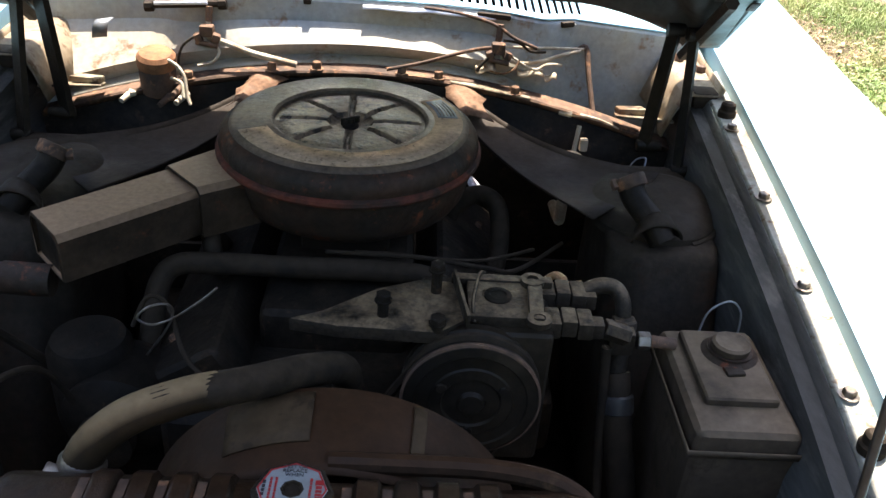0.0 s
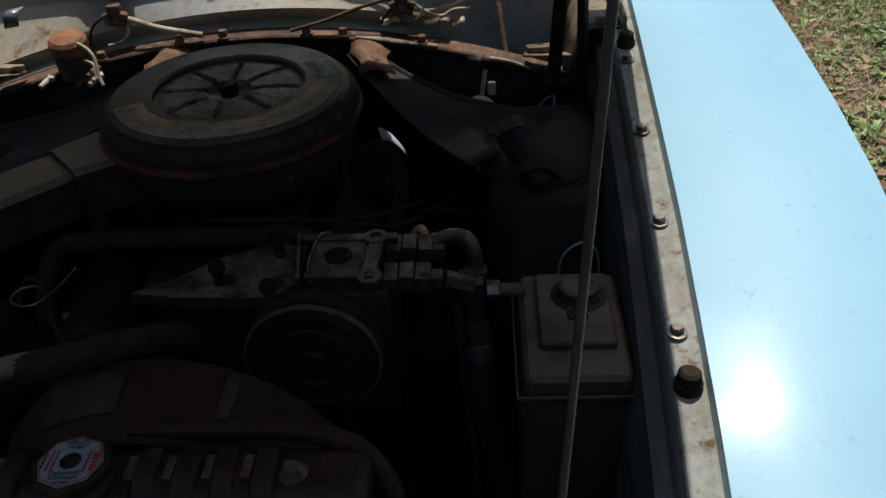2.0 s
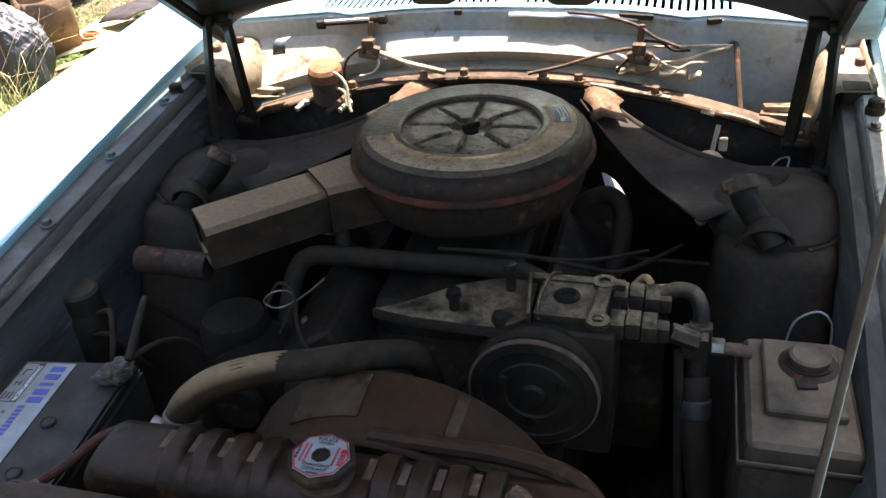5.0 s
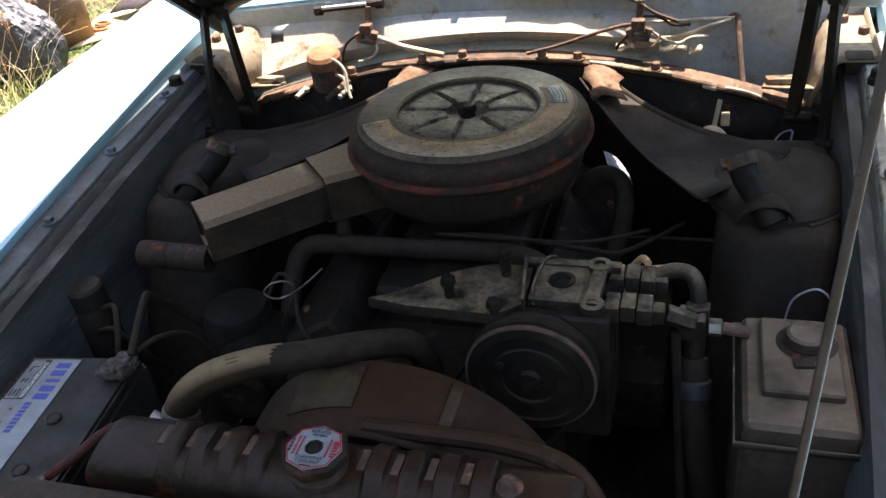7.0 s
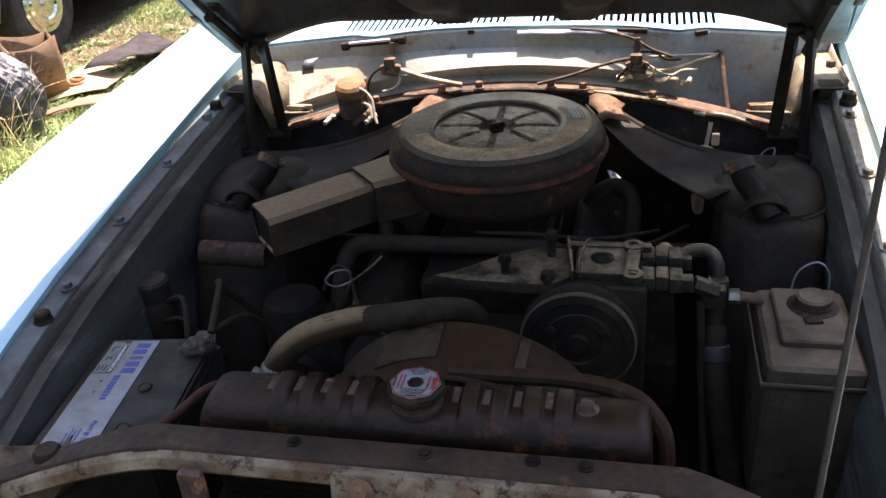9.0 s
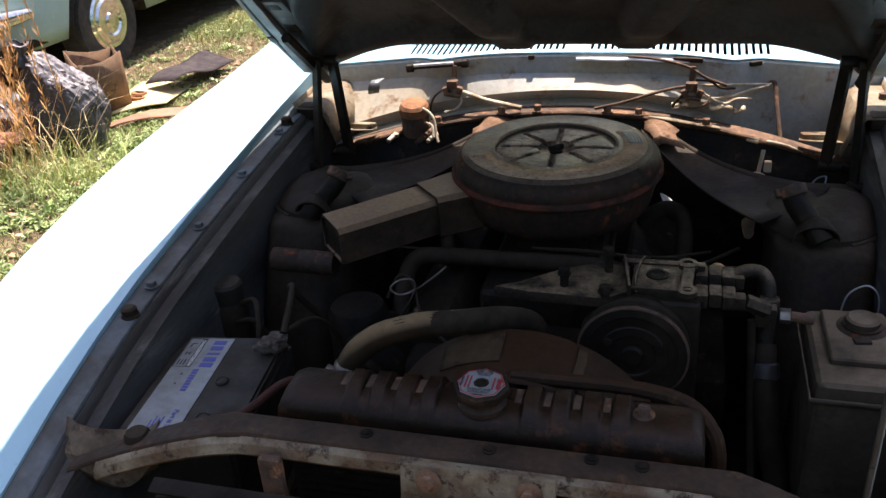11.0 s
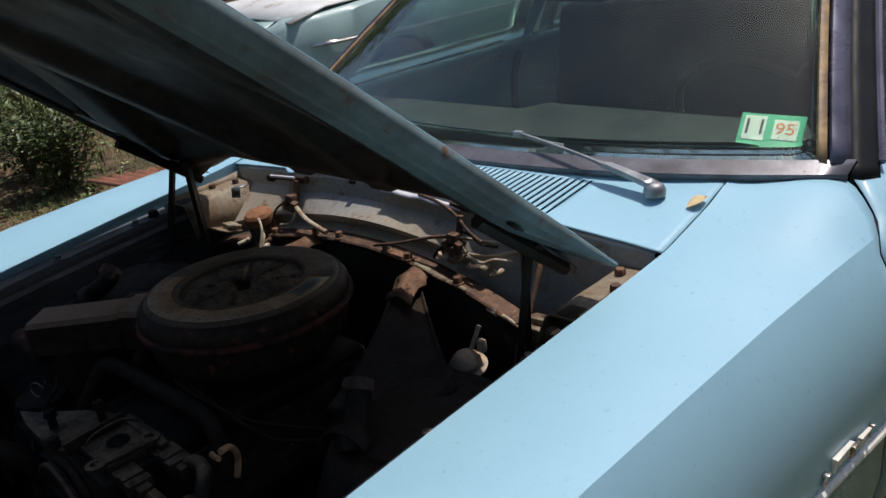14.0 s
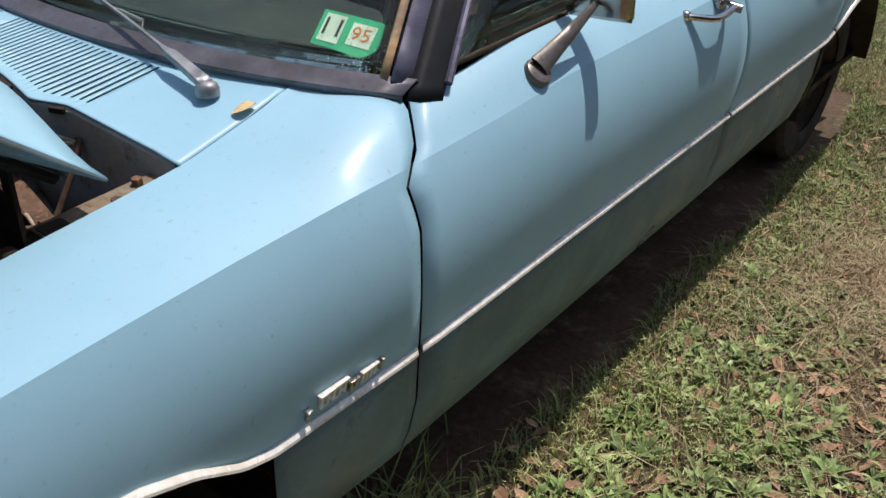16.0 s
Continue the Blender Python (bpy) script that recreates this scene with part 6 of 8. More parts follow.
lathe(bm, (0.475, 1.055, 0.762), (0, 0, 1), [(0, 0), (0.0215, 0), (0.0225, 0.003), (0.0225, 0.008), (0.019, 0.0105), (0.015, 0.0095), (0, 0.0095)], 32)
part("cap", bm, TANK_GRAY, tankr, "round gray cap")
bm = bmesh.new()
tube(bm, [(0.455, 1.108, 0.742), (0.462, 1.110, 0.775), (0.485, 1.112, 0.790), (0.502, 1.112, 0.775), (0.505, 1.110, 0.742)], 0.0013, 6)
part("wire_loop", bm, WIPER_GRAY, tankr, "thin wire loop")
bm = bmesh.new()
box(bm, (0.478, 1.0, 0.506), (0.11, 0.20, 0.02), 0.004)
box(bm, (0.478, 1.0, 0.44), (0.07, 0.12, 0.14), 0.006)
part("tank_shelf", bm, OILY, tankr)

# battery
battery = thing("car_battery", (-0.43, 0.835, 0.47), "black car battery with a long white label on its top", "battery")
BZ = 0.711
BM = pose(-0.428, 0.832, 0.0, 0, 0, 6.7)
bm = bmesh.new()
b = bmesh.new()
bmesh.ops.create_cube(b, size=1.0)
for v in b.verts:
    v.co = Vector((v.co.x * 0.178, v.co.y * 0.262, BZ - 0.010 - 0.095 + v.co.z * 0.19))
bmesh.ops.bevel(b, geom=list(b.edges), offset=0.006, segments=2, affect="EDGES")
for v in b.verts:
    v.co = BM @ v.co
add_to(bm, b)
part("battery_case", bm, BATTERY_CASE, battery)
bm = bmesh.new()
b = bmesh.new()
bmesh.ops.create_cube(b, size=1.0)
for v in b.verts:
    v.co = Vector((v.co.x * 0.170, v.co.y * 0.252, BZ - 0.008 + v.co.z * 0.016))
bmesh.ops.bevel(b, geom=list(b.edges), offset=0.004, segments=2, affect="EDGES")
for v in b.verts:
    v.co = BM @ v.co
add_to(bm, b)
part("battery_lid", bm, BATTERY_CASE, battery)
LM = Matrix.Translation((-0.4615, 0.829, BZ + 0.0012)) @ pose(0, 0, 0, 0, 0, 6.7)
lab = plate("battery_label", LM, (0, 0), (0.072, 0.232), DIRTY_LABEL, battery, "long white printed label")


def print_bars(name, m, rows, mat, parent, label="", z=0.0008):
    bm = bmesh.new()
    for cx, cy, sx, sy in rows:
        b = bmesh.new()
        bmesh.ops.create_cube(b, size=1.0)
        for v in b.verts:
            v.co = m @ Vector((cx + v.co.x * sx, cy + v.co.y * sy, z + v.co.z * 0.0004))
        add_to(bm, b)
    return part(name, bm, mat, parent, label, smooth=0)


# brand mark as plain blue blocks, product line as short bars
brand = [(0.0170, 0.103 - 0.0148 * k, 0.0200, 0.0105 if k != 2 else 0.0050) for k in range(5)]
print_bars("brand_block", LM, brand, INK_BLUE, lab, "blue brand mark as plain blocks")
print_bars("product_bars", LM, [(0.0065, 0.030 - 0.0068 * k, 0.0088, 0.0046) for k in range(8)], INK_BLUE, lab)
warning = print_bars("warning_band", LM, [(-0.0105, 0.076, 0.0085, 0.076)], INK_BLACK, lab, "black warning band")
lettering("warning_word", "DANGER/POISON", 0.0085, LM @ pose(-0.0105, 0.074, 0.0013, 0, 0, -90), LABEL_WHITE, warning)
print_bars("warning_frame", LM, [(-0.0345, 0.076, 0.0010, 0.076), (-0.025, 0.0385, 0.020, 0.0010), (-0.025, 0.1135, 0.020, 0.0010)], INK_BLACK, lab)
for bar in [(-0.023, 0.100, 0.009, 0.002), (-0.027, 0.094, 0.002, 0.009), (-0.024, 0.074, 0.009, 0.0015), (-0.027, 0.073, 0.0015, 0.009), (-0.021, 0.073, 0.0015, 0.009), (-0.020, 0.050, 0.0022, 0.014), (-0.025, 0.050, 0.0022, 0.012),
            (-0.030, 0.050, 0.0022, 0.014), (-0.012, 0.020, 0.003, 0.004), (-0.012, -0.004, 0.003, 0.003)]:
    print_bars("pictogram_bar", LM, [bar], INK_BLACK, lab)
for bar in [(0.006, -0.094, 0.0018, 0.030), (0.001, -0.096, 0.0018, 0.026), (-0.004, -0.094, 0.0018, 0.030), (-0.009, -0.098, 0.0018, 0.022)]:
    print_bars("small_print", LM, [bar], INK_BLUE, lab)
lettering("part_number", "Part # 524", 0.0115, LM @ pose(0.018, -0.088, 0.0012, 0, 0, -90), INK_BLUE, lab)
for x, y in ((-0.406, 0.842), (-0.392, 0.760)):
    bm = bmesh.new()
    lathe(bm, (x, y, BZ - 0.001), (0, 0, 1), [(0, 0), (0.010, 0), (0.0105, 0.003), (0.0085, 0.0045), (0.0065, 0.003), (0, 0.003)], 20)
    part("vent_cap", bm, BATTERY_CASE, battery)
for x, y, ang in ((-0.372, 0.925, 35), (-0.362, 0.728, 25)):
    bm = bmesh.new()
    rod(bm, (x, y, BZ - 0.002), (x, y, BZ + 0.020), 0.0085)
    lathe(bm, (x, y, BZ + 0.006), (0, 0, 1), [(0.009, 0), (0.0135, 0), (0.0145, 0.004), (0.0135, 0.012), (0.009, 0.013)], 18)
    box(bm, (x + 0.016, y + 0.008, BZ + 0.012), (0.026, 0.012, 0.011), 0.003, (0, 12, ang))
    box(bm, (x - 0.012, y - 0.006, BZ + 0.011), (0.014, 0.010, 0.009), 0.003, (0, -10, ang))
    lathe(bm, (x + 0.022, y + 0.010, BZ + 0.015), (0, 0, 1), [(0, 0), (0.006, 0), (0.006, 0.005), (0, 0.006)], 6)
    part("terminal_clamp", bm, CORRODED, battery, "corroded gray terminal clamp")
bm = bmesh.new()
box(bm, (-0.43, 0.835, 0.505), (0.20, 0.28, 0.02), 0.004, (0, 0, 6.7))
box(bm, (-0.44, 0.84, 0.44), (0.12, 0.20, 0.12), 0.006)
part("battery_tray", bm, BROWN_IRON, battery)
bm = bmesh.new()
tube(bm, [(-0.345, 0.742, 0.722), (-0.315, 0.770, 0.735), (-0.285, 0.800, 0.752), (-0.262, 0.822, 0.745), (-0.25, 0.85, 0.70), (-0.22, 0.95, 0.60)], 0.0062, 10)
part("ground_cable", bm, CABLE_RED, battery, "reddish-brown battery cable")
bm = bmesh.new()
tube(bm, [(-0.350, 0.945, 0.735), (-0.352, 0.985, 0.765), (-0.362, 1.02, 0.772), (-0.385, 1.055, 0.745), (-0.37, 1.09, 0.69), (-0.33, 1.12, 0.62)], 0.0058, 10)
tube(bm, [(-0.356, 0.945, 0.730), (-0.33, 0.985, 0.735), (-0.315, 1.03, 0.70), (-0.30, 1.06, 0.62)], 0.0042, 10)
part("battery_cable", bm, RUBBER, battery)
bm = bmesh.new()
bmesh.ops.create_icosphere(bm, subdivisions=4, radius=1.0)
for v in bm.verts:
    d = v.co.normalized()
    f = 1 + 0.35 * noise.noise(d * 1.7) + 0.10 * noise.noise(d * 5.0)
    v.co = Vector((-0.362 + d.x * 0.020 * f, 0.936 + d.y * 0.022 * f, BZ + 0.012 + d.z * 0.013 * f))
part("terminal_corrosion", bm, CORRODED, battery, "crusty pale corrosion on the terminal")

# black-capped canister and solenoid beside the battery
canister = thing("canister", (-0.523, 1.082, 0.62), "small dark canister with a round black cap", "canister")
bm = bmesh.new()
lathe(bm, (-0.520, 1.078, 0.60), (0, 0, 1), [(0, 0), (0.032, 0), (0.032, 0.09), (0.026, 0.105), (0, 0.105)], 28)
box(bm, (-0.535, 1.085, 0.62), (0.06, 0.05, 0.05), 0.006)
part("canister_body", bm, BLACK, canister)
bm = bmesh.new()
lathe(bm, (-0.520, 1.078, 0.702), (0, 0, 1), [(0, 0), (0.028, 0), (0.029, 0.006), (0.028, 0.030), (0.024, 0.035), (0, 0.036)], 28)
part("round_cap", bm, BATTERY_CASE, canister, "black round cap")
bm = bmesh.new()
tube(bm, [(-0.492, 1.07, 0.70), (-0.46, 1.06, 0.715), (-0.44, 1.03, 0.70), (-0.43, 1.0, 0.66), (-0.42, 1.0, 0.60)], 0.005, 8)
tube(bm, [(-0.50, 1.055, 0.67), (-0.46, 1.045, 0.685), (-0.435, 1.05, 0.65), (-0.42, 1.08, 0.58)], 0.004, 8)
part("canister_wire", bm, RUBBER, canister)

# heater and vacuum hoses over the engine
runs = thing("engine_hose", (0, 1.24, 0.68), "dark rubber hoses running across the engine", "hose")
for pts, r in (([(-0.240, 1.16, 0.64), (-0.236, 1.205, 0.700), (-0.215, 1.225, 0.728), (-0.16, 1.232, 0.730), (-0.05, 1.238, 0.726), (0.06, 1.245, 0.722), (0.13, 1.24, 0.715), (0.18, 1.22, 0.67), (0.19, 1.20, 0.62)], 0.015),
               ([(0.150, 1.48, 0.66), (0.165, 1.485, 0.700), (0.20, 1.487, 0.722), (0.228, 1.470, 0.716), (0.236, 1.440, 0.690), (0.232, 1.40, 0.655), (0.215, 1.36, 0.62), (0.20, 1.34, 0.60)], 0.0155),
               ([(-0.16, 1.30, 0.66), (-0.17, 1.26, 0.715), (-0.185, 1.30, 0.745), (-0.19, 1.33, 0.72), (-0.18, 1.38, 0.66)], 0.013)):
    bm = bmesh.new()
    tube(bm, pts, r, 14)
    part("hose_run", bm, RUBBER, runs)
for pts, r in (([(0.02, 1.27, 0.735), (0.10, 1.262, 0.738), (0.20, 1.27, 0.72), (0.25, 1.30, 0.70), (0.33, 1.40, 0.69)], 0.0035), ([(-0.02, 1.26, 0.74), (0.08, 1.255, 0.742), (0.19, 1.28, 0.725), (0.28, 1.36, 0.70)], 0.003),
               ([(-0.127, 1.090, 0.788), (-0.150, 1.090, 0.766), (-0.186, 1.092, 0.738), (-0.210, 1.090, 0.730), (-0.224, 1.088, 0.741), (-0.209, 1.090, 0.756), (-0.190, 1.096, 0.757), (-0.184, 1.098, 0.744), (-0.196, 1.10, 0.715),
                 (-0.23, 1.12, 0.66)], 0.0015),
               ([(-0.245, 1.125, 0.70), (-0.225, 1.135, 0.738), (-0.195, 1.120, 0.735), (-0.16, 1.06, 0.70), (-0.08, 1.02, 0.66), (0.0, 1.0, 0.60)], 0.003)):
    bm = bmesh.new()
    tube(bm, pts, r, 8)
    part("thin_wire", bm, RUBBER if r != 0.0015 else STEEL, runs)
bm = bmesh.new()
rows = []
for k in steps(0, 1, 6):
    rows.append([(0.182 + 0.046 * k, 1.622 - 0.012 * k, 0.694 - 0.040 * k * k), (0.192 + 0.044 * k, 1.592 - 0.006 * math.sin(5 * k), 0.684 - 0.044 * k * k)])
loft(bm, rows)
part("white_tape", bm, WHITE_SCRAP, runs, "torn white tape on a hose", thick=0.001)
bm = bmesh.new()
tube(bm, [(0.262, 1.20, 0.70), (0.268, 1.205, 0.735), (0.283, 1.19, 0.765), (0.292, 1.17, 0.772)], 0.005, 8)
tube(bm, [(0.275, 1.165, 0.765), (0.292, 1.158, 0.772), (0.312, 1.157, 0.776)], 0.004, 8)
part("bare_loom", bm, COPPER_WIRE, runs, "frayed orange wire loom")
bm = bmesh.new()
lathe(bm, (0.024, 0.996, 0.749), (0, -0.7, 0.7), [(0, 0), (0.008, 0), (0.008, 0.008), (0, 0.010)], 10)
rod(bm, (0.024, 1.0, 0.66), (0.024, 0.998, 0.75), 0.006)
part("red_sender", bm, RED_RIM, runs, "small red sender plug")

# red filter canister beneath the snorkel
bm = bmesh.new()
lathe(bm, (-0.465, 1.16, 0.742), (1, 0.03, -0.05), [(0, 0), (0.020, 0), (0.021, 0.004), (0.021, 0.045), (0.019, 0.048), (0.019, 0.052), (0.021, 0.055), (0.021, 0.115), (0, 0.118)], 24)
part("inlet_pipe", bm, AC_BODY, runs, "grimy pipe stub with worn red paint")
bm = bmesh.new()
lathe(bm, (-0.30, 1.12, 0.56), (0, 0, 1), [(0, 0), (0.05, 0), (0.052, 0.01), (0.052, 0.11), (0.045, 0.125), (0, 0.127)], 28)
part("oil_filter", bm, OILY, engine, "grimy filter canister with traces of red")

# air pump hoses on the shock towers
for s in (-1, 1):
    x, y, z = 0.401, 1.346, 0.832
    tw = thing("tower_hose", (s * x, y, 0.78), "short grimy hose with a rusted clamp on the shock tower", "hose")
    bm = bmesh.new()
    tube(bm, [(s * x, y, z - 0.004), (s * (x + 0.008), y - 0.012, z - 0.022), (s * (x + 0.022), y - 0.030, z - 0.036), (s * (x + 0.036), y - 0.050, z - 0.050), (s * (x + 0.046), y - 0.062, 0.768)], 0.0185, 18)
    part("hose_body", bm, OILY, tw)
    bm = bmesh.new()
    d = Vector((s * 0.35, -0.55, -0.75)).normalized()
    lathe(bm, Vector((s * x, y, z)) - d * 0.006, d, [(0.0, 0.002), (0.015, 0.002), (0.017, 0), (0.0205, 0.001), (0.0215, 0.003), (0.0215, 0.016), (0.0205, 0.018), (0.017, 0.019)], 26)
    box(bm, (s * (x - 0.022), y - 0.006, z - 0.006), (0.010, 0.014, 0.010), 0.002, (30, 0, 20))
    part("hose_clamp", bm, BROWN_IRON, tw, "rusted clamp ring")
    bm = bmesh.new()
    rows = []
    for a in steps(0, math.pi, 12):
        c, h = math.cos(a), math.sin(a)
        rows.append([(s * (x + 0.034 + (0.030 + 0.006 * q) * c), y - 0.046 - 0.016 * q + 0.008 * c, 0.774 + (0.034 - 0.006 * q) * h) for q in (0, 0.5, 1, 1.5)])
    loft(bm, rows)
    part("saddle_bracket", bm, TOWER, tw, "arched steel saddle bracket", thick=0.003)

# sunlit horn under the cowl
horn = thing("horn", (0.36, 1.60, 0.69), "small dusty tan horn on the firewall", "horn")
bm = bmesh.new()
lathe(bm, (0.362, 1.595, 0.722), (0.1, -0.25, 1), [(0, 0), (0.022, 0), (0.026, 0.010), (0.026, 0.020), (0.020, 0.028), (0.012, 0.034), (0, 0.036)], 24)
part("horn_body", bm, TAN_DUST, horn)
bm = bmesh.new()
lathe(bm, (0.362, 1.595, 0.728), (0.1, -0.25, 1), [(0.026, 0), (0.033, -0.004), (0.035, 0.0), (0.026, 0.005)], 24)
rod(bm, (0.366, 1.60, 0.75), (0.374, 1.62, 0.795), 0.004)
box(bm, (0.384, 1.612, 0.764), (0.014, 0.012, 0.022), 0.003)
rod(bm, (0.36, 1.60, 0.62), (0.362, 1.597, 0.726), 0.010)
tube(bm, [(0.36, 1.60, 0.62), (0.36, 1.65, 0.61), (0.36, 1.70, 0.61)], 0.010, 8)
part("horn_ring", bm, TAN_DUST, horn)
bm = bmesh.new()
tube(bm, [(0.455, 1.57, 0.735), (0.47, 1.585, 0.752), (0.486, 1.58, 0.76), (0.484, 1.57, 0.745), (0.478, 1.55, 0.735)], 0.0016, 6)
tube(bm, [(0.49, 1.56, 0.735), (0.486, 1.57, 0.748), (0.48, 1.555, 0.742)], 0.0014, 6)
part("loose_wire", bm, WIPER_GRAY, horn, "thin bright loose wire")

# cowl hardware: rusty wiper motor, vacuum lines, clips
motor = thing("wiper_motor", (-0.352, 1.68, 0.78), "rusty wiper motor bolted below the cowl", "motor")
bm = bmesh.new()
lathe(bm, (-0.354, 1.690, 0.788), (0.05, -0.18, 1), [(0, 0), (0.030, 0), (0.031, 0.006), (0.031, 0.042), (0.028, 0.048), (0, 0.048)], 28)
part("motor_body", bm, BROWN_IRON, motor)
bm = bmesh.new()
lathe(bm, (-0.3515, 1.681, 0.836), (0.05, -0.18, 1), [(0, 0), (0.0325, 0), (0.0335, 0.006), (0.0325, 0.018), (0.027, 0.0245), (0.015, 0.0265), (0, 0.027)], 28)
part("motor_cap", bm, RUST_ORANGE, motor, "orange rusted cap")
bm = bmesh.new()
tube(bm, [(-0.36, 1.675, 0.848), (-0.325, 1.662, 0.852), (-0.300, 1.650, 0.835), (-0.292, 1.635, 0.805), (-0.285, 1.625, 0.79)], 0.0030, 8)
tube(bm, [(-0.325, 1.665, 0.82), (-0.305, 1.655, 0.815), (-0.300, 1.64, 0.795)], 0.0028, 8)
part("motor_lead", bm, CREAM_HOSE, motor)
for x, y, z, c in ((-0.398, 1.652, 0.785, CREAM_HOSE), (-0.330, 1.640, 0.786, BROWN_IRON), (-0.302, 1.638, 0.792, CREAM_HOSE), (-0.31, 1.655, 0.80, BROWN_IRON)):
    bm = bmesh.new()
    rod(bm, (x, y + 0.02, z + 0.002), (x - 0.009, y - 0.008, z - 0.003), 0.0062, 0.005, 12)
    box(bm, (x + 0.004, y + 0.015, z + 0.004), (0.011, 0.014, 0.010), 0.003, (10, 0, 30))
    part("connector", bm, c, motor)
bm = bmesh.new()
box(bm, (-0.352, 1.70, 0.786), (0.09, 0.05, 0.012), 0.003)
part("motor_bracket", bm, RUST, motor)

vac = thing("vacuum_line", (0.2, 1.72, 0.86), "thin stained vacuum tubes along the cowl front", "tubing")
for pts, r, m in (([(-0.272, 1.735, 0.900), (-0.270, 1.728, 0.875), (-0.240, 1.712, 0.872), (-0.195, 1.698, 0.862), (-0.140, 1.690, 0.853), (-0.115, 1.690, 0.848)], 0.0055, CREAM_HOSE),
                  ([(0.040, 1.688, 0.850), (0.10, 1.698, 0.862), (0.17, 1.714, 0.880), (0.215, 1.722, 0.888), (0.24, 1.722, 0.886)], 0.0032, BROWN_IRON),
                  ([(0.10, 1.768, 0.938), (0.16, 1.758, 0.935), (0.22, 1.742, 0.925), (0.26, 1.730, 0.905), (0.30, 1.722, 0.892)], 0.0030, BROWN_IRON),
                  ([(0.228, 1.722, 0.892), (0.28, 1.735, 0.888), (0.34, 1.756, 0.884), (0.392, 1.772, 0.880)], 0.0026, CREAM_HOSE),
                  ([(0.235, 1.716, 0.874), (0.27, 1.722, 0.864), (0.31, 1.738, 0.864), (0.35, 1.755, 0.872), (0.385, 1.768, 0.878)], 0.0034, CREAM_HOSE),
                  ([(0.392, 1.772, 0.884), (0.397, 1.770, 0.878), (0.402, 1.745, 0.840), (0.411, 1.702, 0.786)], 0.0050, BROWN_IRON),
                  ([(0.380, 1.772, 0.880), (0.392, 1.774, 0.886), (0.400, 1.766, 0.876), (0.400, 1.75, 0.85)], 0.0028, BROWN_IRON)):
    bm = bmesh.new()
    tube(bm, pts, r, 10)
    part("tube", bm, m, vac)
for pts, r, m in (([(0.205, 1.716, 0.868), (0.215, 1.708, 0.856), (0.240, 1.702, 0.850), (0.262, 1.706, 0.858), (0.270, 1.714, 0.872)], 0.0022, BRACE_TAN),
                  ([(0.250, 1.722, 0.880), (0.275, 1.712, 0.866), (0.300, 1.716, 0.856), (0.322, 1.728, 0.862), (0.350, 1.742, 0.858)], 0.0026, CREAM_HOSE),
                  ([(0.225, 1.714, 0.880), (0.205, 1.704, 0.866), (0.196, 1.700, 0.852)], 0.0030, RUBBER),
                  ([(0.240, 1.730, 0.900), (0.268, 1.728, 0.898), (0.290, 1.730, 0.884), (0.318, 1.742, 0.880)], 0.0024, RUBBER),
                  ([(-0.290, 1.716, 0.880), (-0.310, 1.704, 0.866), (-0.318, 1.694, 0.842), (-0.312, 1.684, 0.818)], 0.0024, RUBBER),
                  ([(-0.262, 1.716, 0.872), (-0.250, 1.706, 0.856), (-0.262, 1.698, 0.840), (-0.285, 1.690, 0.836)], 0.0026, CREAM_HOSE),
                  ([(0.43, 1.672, 0.775), (0.47, 1.664, 0.770), (0.51, 1.655, 0.772)], 0.0022, CREAM_HOSE)):
    bm = bmesh.new()
    tube(bm, pts, r, 8)
    part("wire", bm, m, vac)
for x, y, z, w, d, a in ((0.212, 1.708, 0.856, 0.034, 0.016, 15), (0.292, 1.716, 0.850, 0.046, 0.014, -12), (0.330, 1.722, 0.842, 0.022, 0.012, 8)):
    bm = bmesh.new()
    rows = []
    for k in steps(-1, 1, 6):
        rows.append([(x + w * 0.5 * k, y + d * 0.5 * j - 0.003 * math.sin(4 * k + j), z + 0.004 * math.sin(3 * k) + 0.1 * w * k * math.sin(radians(a)) + 0.003 * j) for j in (-1, 0, 1)])
    loft(bm, rows)
    part("bracket_tab", bm, TAN_DUST, vac, "bent dusty bracket tab", thick=0.002)
bm = bmesh.new()
tube(bm, [(0.365, 1.674, 0.794), (0.39, 1.669, 0.793), (0.42, 1.662, 0.789), (0.451, 1.654, 0.779)], 0.0042, 10, end=0.0015)
rod(bm, (0.345, 1.677, 0.796), (0.368, 1.673, 0.794), 0.007, seg=6)
part("tube_end", bm, CREAM_HOSE, vac, "loose stained tube end")
for cx, sgn in ((-0.272, 1), (0.232, 1)):
    bm = bmesh.new()
    box(bm, (cx, 1.722, 0.888), (0.024, 0.020, 0.020), 0.004)
    box(bm, (cx + 0.016, 1.716, 0.878), (0.014, 0.018, 0.014), 0.003, (0, 20, 10))
    box(bm, (cx - 0.014, 1.716, 0.876), (0.012, 0.018, 0.018), 0.003, (0, -20, 10))
    rod(bm, (cx, 1.735, 0.89), (cx + 0.002, 1.742, 0.925), 0.006)
    rod(bm, (cx - 0.018, 1.712, 0.870), (cx + 0.02, 1.708, 0.866), 0.0045)
    part("wiper_linkage", bm, BROWN_IRON, vac, "rusty wiper pivot linkage")
bm = bmesh.new()
loft(bm, [[(x, flange_y(x) - 0.002, flange_z(x) + 0.0025 + 0.001 * math.sin(70 * x)), (x + 0.004, flange_y(x) - 0.013 + 0.003 * math.sin(50 * x), flange_z(x) + 0.0005)] for x in steps(0.15, 0.29, 14)])
part("peeling_sealer", bm, LIP_RUST, vac, "peeling strip of sealer", thick=0.002)
bm = bmesh.new()
rod(bm, (-0.362, 1.7365, 0.9255), (-0.272, 1.7385, 0.9315), 0.0032, seg=10)
